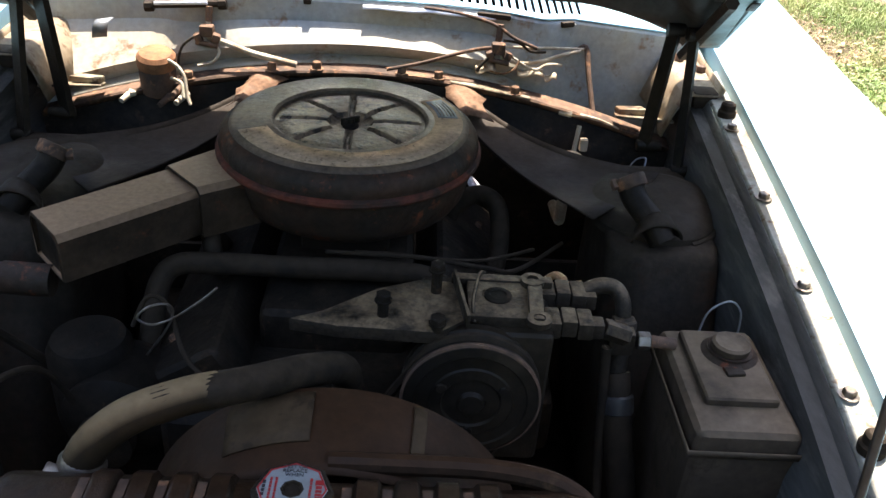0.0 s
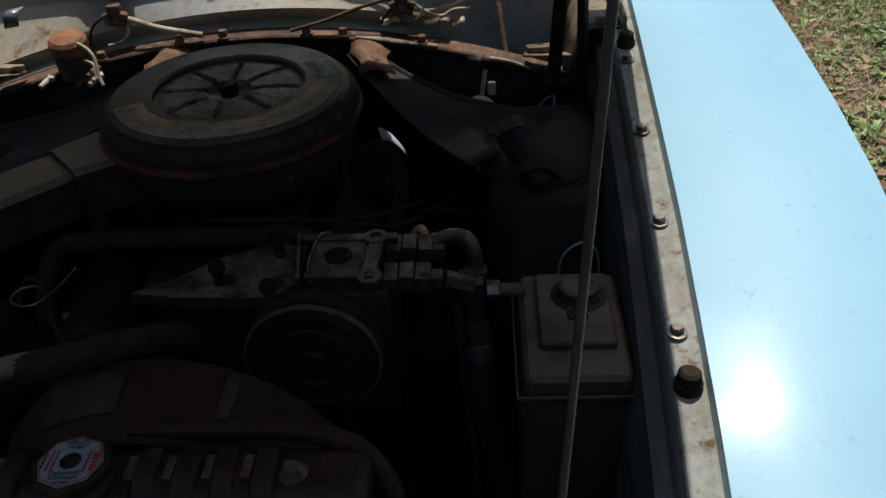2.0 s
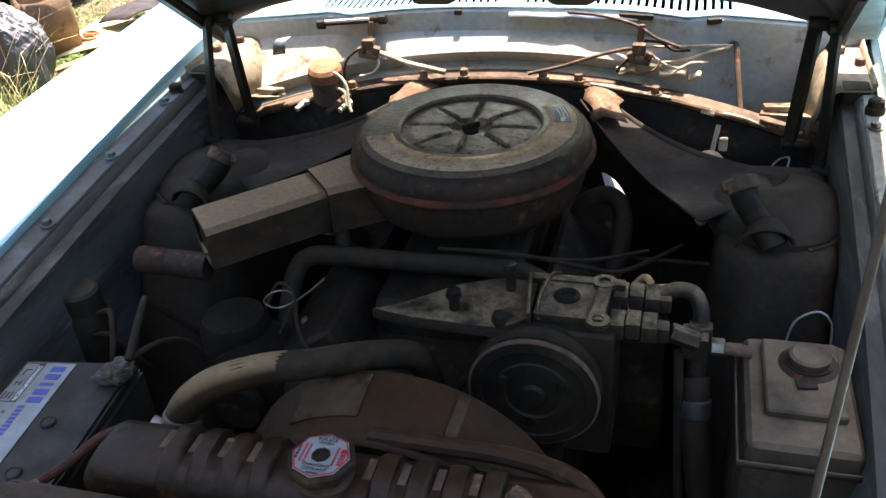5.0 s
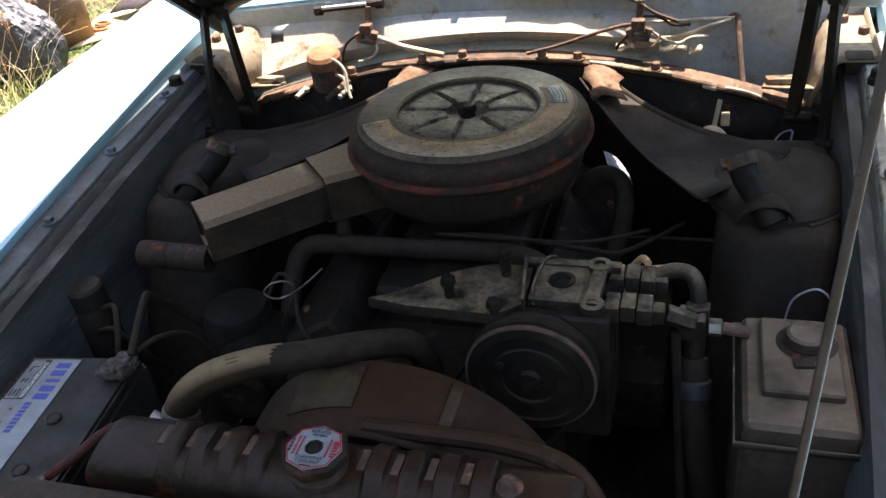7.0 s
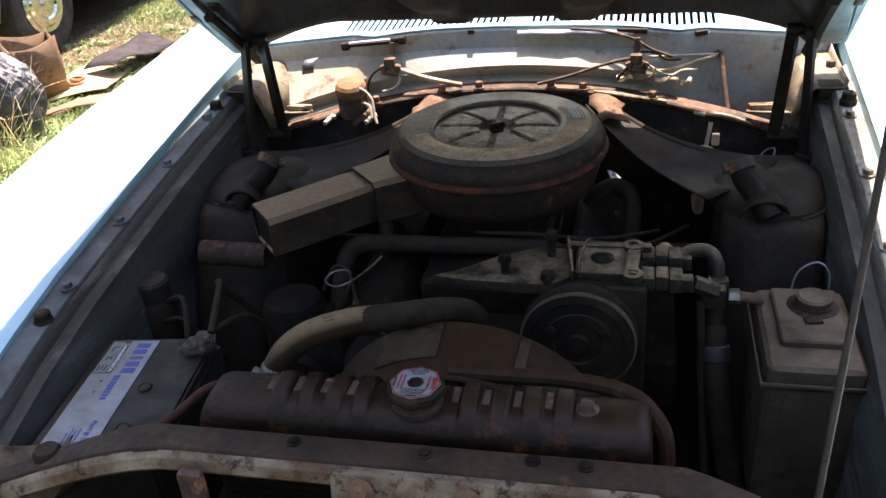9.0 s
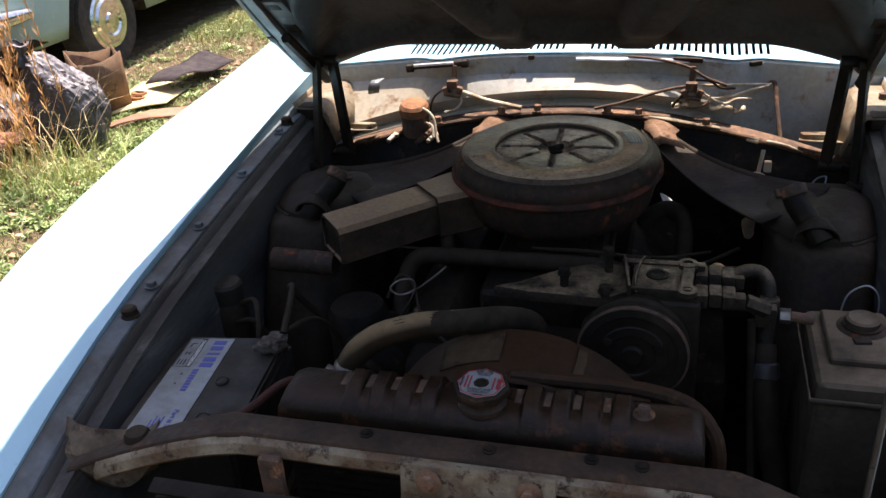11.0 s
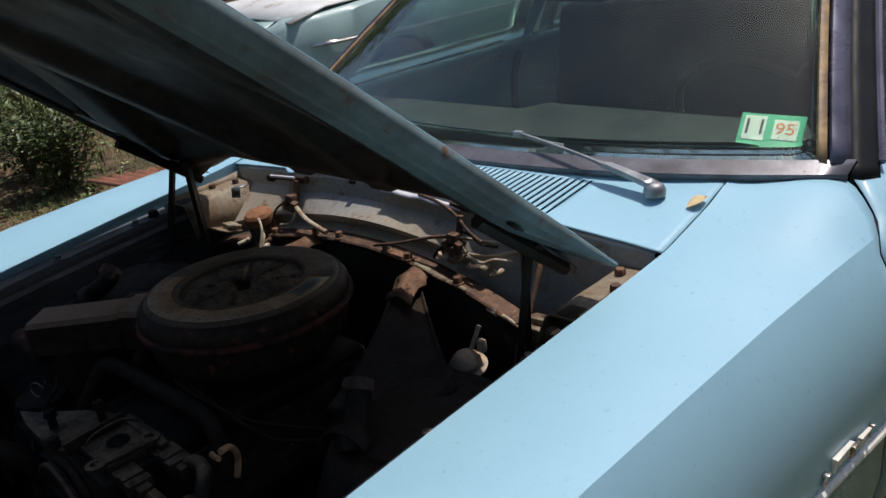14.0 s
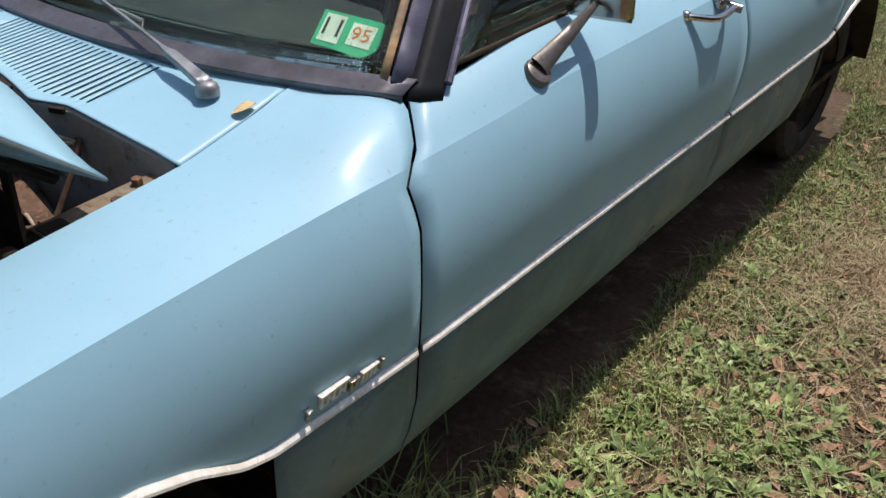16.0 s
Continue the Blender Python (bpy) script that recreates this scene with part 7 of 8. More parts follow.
part("paper_roll", bm, WHITE_SCRAP, cowl_face, "thin white strip on a clip")
for x, w, in ((0.222, 0.060), (-0.105, 0.014), (0.355, 0.026)):
    bm = bmesh.new()
    y = cowl_lip_y(x)
    box(bm, (x, y - 0.006, cowl_z(x, y) - 0.009), (w, 0.010, 0.010), 0.003, (0, 0, math.degrees(math.atan2(cowl_lip_y(x + 0.01) - cowl_lip_y(x - 0.01), 0.02))))
    part("rubber_clip", bm, RUBBER, cowl_face, "black rubber seal clip")
bm = bmesh.new()
for a, b, r in (((-0.381, 1.745, 0.919), (-0.241, 1.749, 0.929), 0.0062), ((-0.381, 1.744, 0.917), (-0.366, 1.7445, 0.918), 0.0095), ((-0.256, 1.748, 0.927), (-0.241, 1.749, 0.928), 0.0095)):
    rod(bm, a, b, r, seg=8)
part("rubber_clip", bm, RUBBER, cowl_face, "long black rubber seal clip")
bm = bmesh.new()
loft(bm, [[(x, cowl_lip_y(x) + 0.002, cowl_z(x, cowl_lip_y(x)) - 0.0105), (x, cowl_lip_y(x) - d * 0.6, cowl_z(x, cowl_lip_y(x)) - 0.009), (x, cowl_lip_y(x) - d + 0.003 * math.sin(70 * x), cowl_z(x, cowl_lip_y(x)) - 0.013)]
          for x, d in ((-0.008, 0.016), (0.02, 0.018), (0.05, 0.017), (0.08, 0.018), (0.105, 0.017), (0.112, 0.017), (0.15, 0.017), (0.19, 0.016), (0.225, 0.012))])
part("seal_strip", bm, WHITE_SCRAP, cowl_face, "loose thin whitish seal strip", thick=0.002)
for s in (-1,):
    bm = bmesh.new()
    loft(bm, [[(s * 0.425, 1.712, 0.905), (s * 0.45, 1.700, 0.903)], [(s * 0.428, 1.690, 0.902), (s * 0.452, 1.682, 0.900)], [(s * 0.432, 1.688, 0.878), (s * 0.455, 1.680, 0.877)]])
    part("relay_tab", bm, WIPER_GRAY, cowl_face, "bent metal tab", thick=0.002)

# prop rod holding up the hood
bm = bmesh.new()
top = hood_at(0.486, 1.045, 0.012)
tube(bm, [(0.407, 0.628, 0.730), (0.4105, 0.640, 0.74), (top.x, top.y, top.z)], 0.0036, 12, 4)
whole("prop_rod", bm, DARK_STEEL, "thin dark metal prop rod holding the hood open", "prop rod")

# fallen leaf on the cowl
bm = bmesh.new()
loft(bm, [[(0.585 + 0.034 * k * 0.6 - 0.012 * w * math.sin(math.pi * k) , 1.915 + 0.034 * k + 0.012 * w * math.sin(math.pi * k), cowl_z(0.58, 1.92) + 0.002 + 0.007 * abs(w) * math.sin(math.pi * k) + 0.012 * k * k) for w in (-1, 0, 1)] for k in steps(0, 1, 6)])
whole("dry_leaf", bm, TAN_CARD, "small curled yellow-brown leaf lying on the cowl", "leaf", thick=0.0005)


# ---- ground ----
def ground_z(x, y):
    return 0.02 * noise.noise(Vector((x * 0.5, y * 0.5, 0.3))) + 0.008 * noise.noise(Vector((x * 3, y * 3, 1.7))) - 0.012


bm = bmesh.new()
axis = [-2000, -600, -200, -80, -40, -22, -14, -11, -9] + [-8 + 0.2 * k for k in range(66)] + [6, 7, 9, 12, 16, 24, 40, 80, 200, 600, 2000]
loft(bm, [[(x, y + 2.5, ground_z(x, y + 2.5)) for y in axis] for x in axis])
ground = whole("ground", bm, SOIL, "red-brown soil with patchy grass", "ground", kind="structure", smooth=60)


def outside_car(x, y):
    return not (abs(x) < 0.835 + 0.03 * math.sin(7 * y) and 0.3 < y < 5.2) and not (-5.35 < x < -3.55 and 4.0 < y < 8.6)


def green_at(x, y):
    """How grassy a spot is, 0 to 1."""
    return min(1, max(0, (0.62 if x > -1 else 0.80) + 1.3 * noise.noise(Vector((x * 0.9, y * 0.9, 5.1))) + 0.5 * noise.noise(Vector((x * 3.1, y * 3.1, 2.2)))))


def blades(name, spots, mat, label, height, width, lean, seed):
    rnd = random.Random(seed)
    vs, fs = [], []
    for x, y, k in spots:
        z = ground_z(x, y) - 0.004
        h, w = height * k * rnd.uniform(0.5, 1.3), width * rnd.uniform(0.6, 1.3)
        a, b = rnd.uniform(0, 6.283), rnd.uniform(0, 6.283)
        ux, uy = math.cos(a) * w, math.sin(a) * w
        l = h * lean * rnd.uniform(0.2, 1.4)
        dx, dy = math.cos(b) * l, math.sin(b) * l
        i = len(vs)
        vs += [(x - ux, y - uy, z), (x + ux, y + uy, z), (x + dx * 0.4 - ux * 0.7, y + dy * 0.4 - uy * 0.7, z + h * 0.6), (x + dx * 0.4 + ux * 0.7, y + dy * 0.4 + uy * 0.7, z + h * 0.6),
               (x + dx, y + dy, z + h * (1.0 - 0.3 * lean))]
        fs += [(i, i + 1, i + 3, i + 2), (i + 2, i + 3, i + 4)]
    me = bpy.data.meshes.new(name)
    me.from_pydata(vs, [], fs)
    me.materials.append(mat)
    ob = new(name, me)
    return tagged(ob, label, "grass", kind="stuff")


rnd = random.Random(7)
zones = [((0.46, 4.6), (1.0, 8.0), 330000), ((0.46, 8.5), (-3.0, 12.0), 75000), ((-4.6, -0.95), (0.8, 7.0), 150000), ((-10.0, 1.0), (-4.0, 12.0), 90000)]
green, dry = [], []
for (x0, x1), (y0, y1), n in zones:
    for _ in range(n):
        x, y = rnd.uniform(x0, x1), rnd.uniform(y0, y1)
        inner = min(x - x0 if x0 != 0.46 else 1.0, x1 - x, y - y0, y1 - y)
        if not outside_car(x, y) or rnd.random() > inner / 0.7 + 0.25 * noise.noise(Vector((x * 1.7, y * 1.7, 0))):
            continue
        g = green_at(x, y)
        if rnd.random() < (0.10 + 0.90 * g * g if not (x > 0 and y > 2.5) else 0.35 + 0.65 * g):
            green.append((x, y, 0.5 + 0.7 * g))
        elif rnd.random() < 0.36:
            dry.append((x, y, 0.5 + 0.5 * rnd.random()))
blades("grass", green, GRASS, "short green lawn grass in uneven tufts", 0.043, 0.0021, 0.9, 3)
blades("dry_grass", dry, STRAW, "flattened dry straw-coloured grass", 0.045, 0.0016, 1.6, 4)
# bushier straw by the rear wheel
spots = []
for _ in range(15000):
    a, r = rnd.uniform(0, 6.283), rnd.gauss(0, 0.36)
    spots.append((1.30 + r * math.cos(a) * 1.1, 3.80 + r * math.sin(a) * 1.7, rnd.uniform(0.6, 1.4)))
blades("straw_clump", [p for p in spots if outside_car(p[0], p[1])], STRAW, "matted pale straw beside the car", 0.055, 0.0017, 2.0, 9)
# grass tufts under the sill
spots = [(rnd.gauss(0.80, 0.05), rnd.gauss(2.0, 0.12), rnd.uniform(0.8, 2.2)) for _ in range(500)]
blades("shade_grass", spots, GRASS, "longer grass blades beneath the car's edge", 0.085, 0.003, 1.0, 12)


def leaf_rows(rnd, x, y, size, flat):
    """Verts and faces of one folded leaf lying on the ground."""
    a, tilt = rnd.uniform(0, 6.283), rnd.uniform(-flat, flat)
    c, s_ = math.cos(a), math.sin(a)
    z = ground_z(x, y) + rnd.uniform(0.002, 0.018)
    out = []
    for u, v, h in ((-1, 0, 0.0), (-0.35, -0.42, 0.18), (-0.35, 0.42, 0.12), (0.35, -0.40, 0.2), (0.35, 0.40, 0.1), (1, 0, 0.15), (0, 0, -0.02)):
        px, py = u * size, v * size
        out.append((x + c * px - s_ * py, y + s_ * px + c * py, z + (h + 0.5 * tilt * u) * size))
    return out, [(0, 1, 6, 2), (1, 3, 6), (2, 6, 4), (3, 5, 6), (6, 5, 4)]


def leaves(name, n, boxes, size, mat, label, seed, grow=None):
    rnd = random.Random(seed)
    vs, fs = [], []
    for (x0, x1), (y0, y1), k in boxes:
        for _ in range(int(n * k)):
            x, y = rnd.uniform(x0, x1), rnd.uniform(y0, y1)
            inner = min(x1 - x if x0 > 0 else x - x0, y - y0, y1 - y) / 0.9
            if not outside_car(x, y) or rnd.random() < green_at(x, y) * 0.75 or rnd.random() > inner:
                continue
            p, f = leaf_rows(rnd, x, y, size * rnd.uniform(0.5, 1.4), 0.8)
            i = len(vs)
            vs += p
            fs += [tuple(i + j for j in q) for q in f]
    me = bpy.data.meshes.new(name)
    me.from_pydata(vs, [], fs)
    me.materials.append(mat)
    return tagged(new(name, me), label, "leaves", kind="stuff")


leaves("leaf_litter", 7000, [((0.8, 2.6), (-0.2, 3.4), 0.62), ((0.8, 3.4), (2.6, 5.2), 0.30), ((-5.0, 5.0), (-3.0, 8.0), 0.4), ((0.8, 5.0), (4.0, 9.0), 0.5), ((-3.5, -0.95), (2.0, 6.5), 0.3)], 0.026, LEAF_LITTER, "scattered dry brown leaves", 21)


def weeds(name, n, boxes, mat, label, seed, size=0.035):
    """Low broad-leaved rosettes."""
    rnd = random.Random(seed)
    vs, fs = [], []
    for (x0, x1), (y0, y1), k in boxes:
        for _ in range(int(n * k)):
            x, y = rnd.uniform(x0, x1), rnd.uniform(y0, y1)
            inner = min(x1 - x if x0 > 0 else x - x0, y - y0, y1 - y) / 0.9
            if not outside_car(x, y) or rnd.random() > (0.15 + green_at(x, y)) * inner:
                continue
            z = ground_z(x, y)
            for j in range(rnd.randint(8, 15)):
                a, l = rnd.uniform(0, 6.283), size * rnd.uniform(0.5, 1.5)
                w, h = l * rnd.uniform(0.12, 0.23), l * rnd.uniform(0.25, 0.9)
                c, s_ = math.cos(a), math.sin(a)
                i = len(vs)
                for u, v, hh in ((0, 0, 0), (0.5, -1, 0.75), (0.5, 1, 0.75), (0.55, 0, 0.6), (1, 0, 0.8)):
                    vs.append((x + c * u * l - s_ * v * w, y + s_ * u * l + c * v * w, z + hh * h))
                fs += [(i, i + 1, i + 3), (i, i + 3, i + 2), (i + 1, i + 4, i + 3), (i + 3, i + 4, i + 2)]
    me = bpy.data.meshes.new(name)
    me.from_pydata(vs, [], fs)
    me.materials.append(mat)
    return tagged(new(name, me), label, "weeds", kind="stuff")


weeds("weeds", 3200, [((0.95, 3.2), (0.2, 5.0), 1.0), ((-3.4, -2.2), (2.5, 3.7), 0.22), ((1.0, 7.0), (-3.0, 9.0), 0.7), ((-3.6, -1.0), (0.8, 5.2), 0.7), ((-9, -0.5), (-3.5, 8), 0.8)], WEED, "low broad-leaved green weeds", 31, 0.035)


# tall dry stalks by the other side of the car
def stalks(name, spots, mat, label, seed, tall=0.75):
    rnd = random.Random(seed)
    bm = bmesh.new()
    vs, fs = [], []
    for x, y in spots:
        h = tall * rnd.uniform(0.6, 1.25)
        a, l = rnd.uniform(0, 6.283), rnd.uniform(0.03, 0.16)
        pts = [Vector((x + math.cos(a) * l * k * k, y + math.sin(a) * l * k * k, ground_z(x, y) + h * k)) for k in (0, 0.35, 0.7, 1.0)]
        w = Vector((math.cos(a + 1.57), math.sin(a + 1.57), 0)) * 0.0022
        for p, q in zip(pts[:-1], pts[1:]):
            i = len(vs)
            vs += [p - w, p + w, q + w * 0.8, q - w * 0.8]
            fs.append((i, i + 1, i + 2, i + 3))
        for _ in range(75):
            k = 1.0 - 0.7 * rnd.random() ** 1.4
            j = min(2, int(k * 3))
            p = pts[j].lerp(pts[j + 1], rnd.random())
            b, e = rnd.uniform(0, 6.283), rnd.uniform(0.015, 0.06)
            d = Vector((math.cos(b) * e * 0.6, math.sin(b) * e * 0.6, e))
            u = Vector((-math.sin(b), math.cos(b), 0)) * rnd.uniform(0.0015, 0.004)
            i = len(vs)
            vs += [p, p + d * 0.6 + u, p + d, p + d * 0.6 - u]
            fs.append((i, i + 1, i + 2, i + 3))
    bm.free()
    me = bpy.data.meshes.new(name)
    me.from_pydata([tuple(v) for v in vs], [], fs)
    me.materials.append(mat)
    return tagged(new(name, me), label, "dry weeds", kind="stuff")


rnd = random.Random(17)
stalks("dry_stalks", [(rnd.gauss(-3.06, 0.15), rnd.gauss(3.10, 0.18)) for _ in range(56)], STRAW_RUSSET, "tall russet dry weed stalks", 5, 0.88)
stalks("straw_stalks", [(rnd.gauss(-2.92, 0.20), rnd.gauss(2.98, 0.20)) for _ in range(26)], STRAW_RUSSET, "shorter russet dry grass stalks", 6, 0.5)
blades("arching_grass", [(rnd.gauss(-2.72, 0.20), rnd.gauss(3.14, 0.12), rnd.uniform(0.5, 1.3)) for _ in range(150)], STRAW, "long thin dry grass blades arching before a bag", 0.42, 0.0022, 0.9, 15)
blades("green_tufts", [(rnd.gauss(-2.62, 0.28), rnd.gauss(3.08, 0.16), rnd.uniform(0.4, 1.3)) for _ in range(900)], GRASS, "longer green grass tufts at the foot of dry stalks", 0.16, 0.0026, 0.8, 16)
stalks("green_brush", [(rnd.gauss(-5.2, 0.5), rnd.gauss(3.1, 0.45)) for _ in range(110)], GRASS, "dense green brush behind dry weeds", 8, 0.75)
stalks("far_brush", [(rnd.uniform(-13.0, -6.5), rnd.uniform(2.0, 7.5)) for _ in range(420)], GRASS, "rank green brush beyond the cars", 10, 0.8)


def shrub(c, r, h, n, seed):
    """A low bush: bent stems with many small leaves."""
    rnd = random.Random(seed)
    bush = thing("shrub", (c[0], c[1], 0), "dense dark green leafy shrub in the brush", "shrub")
    bm = bmesh.new()
    stems = []
    for _ in range(16):
        a, q = rnd.uniform(0, 6.283), rnd.uniform(0.3, 1.0)
        pts = [Vector((c[0] + math.cos(a) * r * q * k ** 1.3, c[1] + math.sin(a) * r * q * k ** 1.3, h * k * rnd.uniform(0.8, 1.1))) for k in (0.0, 0.35, 0.7, 1.0)]
        stems.append(pts)
        tube(bm, pts, 0.008, 6, 2, end=0.003)
    part("stems", bm, BROWN_IRON, bush)
    vs, fs = [], []
    for _ in range(n):
        pts = rnd.choice(stems)
        j = rnd.choice((0, 1, 1, 2, 2, 2))
        p = pts[j].lerp(pts[j + 1], rnd.random()) + Vector((rnd.gauss(0, 0.10), rnd.gauss(0, 0.10), rnd.gauss(0, 0.07)))
        l = rnd.uniform(0.025, 0.06)
        d = Vector((rnd.gauss(0, 1), rnd.gauss(0, 1), rnd.gauss(0.1, 0.5))).normalized()
        u = d.cross(Vector((0, 0, 1))).normalized() * l * 0.28
        i = len(vs)
        vs += [p, p + d * l * 0.5 + u, p + d * l * 0.5 + Vector((0, 0, -0.006)), p + d * l * 0.5 - u, p + d * l]
        fs += [(i, i + 1, i + 2), (i, i + 2, i + 3), (i + 1, i + 4, i + 2), (i + 2, i + 4, i + 3)]
    me = bpy.data.meshes.new("foliage")
    me.from_pydata([tuple(v) for v in vs], [], fs)
    me.materials.append(SHRUB)
    ob = new("foliage", me)
    ob.parent = bush
    ob.matrix_parent_inverse = bush.matrix_world.inverted()
    return bush


for k, (x, y, r, h) in enumerate(((-4.55, 2.05, 0.5, 0.75), (-5.2, 2.75, 0.6, 0.9), (-4.6, 2.75, 0.4, 0.5), (-5.9, 2.2, 0.7, 1.1), (-6.4, 3.3, 0.7, 1.0), (-5.3, 1.5, 0.6, 0.8), (-7.3, 2.7, 0.8, 1.3))):
    shrub((x, y), r, h, 2600, 40 + k)


# unseen ring of woods, added to cut low sky light and darken reflections
rnd = random.Random(77)
vs, fs = [], []
ring = 96
for k in range(ring + 1):
    a = 2 * math.pi * k / ring
    r = 26 + 3 * noise.noise(Vector((math.cos(a) * 3, math.sin(a) * 3, 0)))
    h = 9.5 + 3.5 * noise.noise(Vector((math.cos(a) * 6, math.sin(a) * 6, 4)))
    for z, d in ((-0.3, 0.0), (0.35, -0.6), (0.75, -0.2), (1.0, 1.6)):
        vs.append((math.cos(a) * (r + d), 2.5 + math.sin(a) * (r + d), h * z if z > 0 else -0.3))
for k in range(ring):
    for j in range(3):
        i = k * 4 + j
        fs.append((i, i + 4, i + 5, i + 1))
for _ in range(26000):
    a, q = rnd.uniform(0, 6.283), rnd.random() ** 0.7
    r = 25.2 + 3 * noise.noise(Vector((math.cos(a) * 3, math.sin(a) * 3, 0))) - rnd.uniform(0, 2.2)
    h = (9.5 + 3.5 * noise.noise(Vector((math.cos(a) * 6, math.sin(a) * 6, 4)))) * q * 1.08 + 0.1
    p = Vector((math.cos(a) * r, 2.5 + math.sin(a) * r, h))
    u = Vector((rnd.gauss(0, 1), rnd.gauss(0, 1), rnd.gauss(0, 1))).normalized() * rnd.uniform(0.08, 0.26)
    w = u.cross(Vector((rnd.gauss(0, 1), rnd.gauss(0, 1), rnd.gauss(0, 1)))).normalized() * rnd.uniform(0.06, 0.2)
    i = len(vs)
    vs += [tuple(p - u), tuple(p + w), tuple(p + u), tuple(p - w)]
    fs.append((i, i + 1, i + 2, i + 3))
me = bpy.data.meshes.new("far_woods")
me.from_pydata(vs, [], fs)
me.materials.append(SHRUB)
tagged(new("far_woods", me), "unseen ring of dark green woods added to cut low sky light", "woods", kind="stuff")


# ---- junk beside the car ----
def crumple(name, c, s, mat, label, category, seed, rough=0.25, n=4):
    bm = bmesh.new()
    bmesh.ops.create_icosphere(bm, subdivisions=n, radius=1.0)
    for v in bm.verts:
        d = v.co.normalized()
        f = 1 + rough * noise.noise(d * 2.0 + Vector((seed, 0, 0))) + rough * 0.5 * noise.noise(d * 6.0 + Vector((0, seed, 0))) + rough * 0.35 * abs(noise.noise(d * 11.0)) + rough * 0.3 * abs(noise.noise(d * 24.0))
        v.co = Vector((c[0] + d.x * s[0] * f, c[1] + d.y * s[1] * f, max(0.0, c[2] + d.z * s[2] * f)))
    return whole(name, bm, mat, label, category, smooth=40)


def draped_bag(c, size, drop, label, seed):
    """A slumped plastic bag: pleated skin over a load, one shoulder higher, gathered at a tied neck."""
    side = Vector((0.76, 0.65, 0))
    bag = thing("trash_bag", (c[0], c[1], 0), label, "bag")
    bm = bmesh.new()
    bmesh.ops.create_icosphere(bm, subdivisions=6, radius=1.0)
    shift = Vector((seed, 0.3 * seed, 0))
    for v in bm.verts:
        d = v.co.normalized()
        r = d.dot(side)
        broad = 0.20 * noise.noise(d * 1.6 + shift)
        crease = (0.25 + 0.75 * min(1.0, max(0.0, d.z + 0.35))) * 0.11 * (0.35 - abs(noise.noise(Vector((d.x * 4.5, d.y * 4.5, d.z * 2.2)) + shift))) + 0.035 * (0.3 - abs(noise.noise(d * 9.0 + shift)))
        fine = (0.022 * (0.3 - abs(noise.noise(d * 19.0 + shift))) + 0.010 * noise.noise(d * 38.0)) * (0.15 + 0.85 * min(1.0, max(0.0, 1.6 * d.z)))
        f = 1 + broad + crease + fine
        top = 1.0 - drop * (r + 0.35)
        z = c[2] + d.z * size[2] * f * (top if d.z > 0 else 1.0)
        spread = 1.0 + 0.16 * max(0.0, -d.z)
        v.co = Vector((c[0] + d.x * size[0] * f * spread, c[1] + d.y * size[1] * f * spread, max(0.0, z)))
    part("bag_skin", bm, PLASTIC_BAG, bag, "pleated shiny black plastic", smooth=28)
    bm = bmesh.new()
    n = Vector((c[0], c[1], c[2] + size[2] * 1.10)) - side * size[0] * 0.55
    rows = []
    for h, w in ((-0.05, 0.050), (-0.015, 0.020), (0.0, 0.014), (0.02, 0.026), (0.05, 0.048), (0.055, 0.040)):
        rows.append([n + Vector((w * (1 + 0.3 * math.sin(5 * a + seed)) * math.cos(a), w * (1 + 0.3 * math.sin(5 * a + seed)) * math.sin(a), h + 0.012 * math.sin(3 * a))) for a in steps(0, 2 * math.pi * 23 / 24, 23)])
    loft(bm, rows, close=True)
    part("tied_neck", bm, PLASTIC_BAG, bag, "gathered bag neck", thick=0.001)
    return bag


draped_bag((-2.80, 3.48, 0.20), (0.22, 0.17, 0.27), 0.28, "crumpled black plastic trash bag in the weeds", 1.3)
draped_bag((-3.16, 3.44, 0.12), (0.20, 0.18, 0.20), 0.10, "small slumped black plastic trash bag in the grass", 4.1)
crumple("white_scrap_bag", (-3.75, 3.62, 0.10), (0.20, 0.12, 0.12), WHITE_SCRAP, "crumpled white plastic scrap", "scrap", 7.7, 0.35, 4)


def flap(rows, name, mat, label, category):
    bm = bmesh.new()
    loft(bm, rows)
    return whole(name, bm, mat, label, category, thick=0.006)


# folded carton standing open
box_thing = thing("cardboard_box", (-2.87, 4.02, 0.0), "torn brown cardboard box standing open", "box")
for pts in (((-3.20, 4.22), (-2.94, 4.00)), ((-2.94, 4.00), (-2.78, 4.26)), ((-3.20, 4.22), (-3.03, 4.52)), ((-3.03, 4.52), (-2.78, 4.26))):
    bm = bmesh.new()
    (xa, ya), (xb, yb) = pts
    rows = []
    for k in steps(0, 1, 12):
        x, y = -2.985 + 0.80 * (xa + (xb - xa) * k + 2.99), 4.05 + 0.80 * (ya + (yb - ya) * k - 4.26)
        b = 0.03 * math.sin(3.1 * k)
        rows.append([(x, y, 0.0), (x + b * 0.5, y - b, 0.19), (x + b, y - b, 0.34 + 0.03 * math.sin(2.2 * k + xa * 5))])
    loft(bm, rows)
    part("side_panel", bm, CARDBOARD, box_thing, thick=0.006)
flap([[(-2.88 + 0.28 * w - 0.16 * k, 3.90 + 0.62 * k + 0.16 * w, 0.02 + 0.025 * math.sin(3 * k + 2 * w)) for w in steps(0, 1, 5)] for k in steps(0, 1, 9)], "tan_cardboard_sheet", TAN_CARD,
     "flattened tan cardboard sheet on the grass", "cardboard")
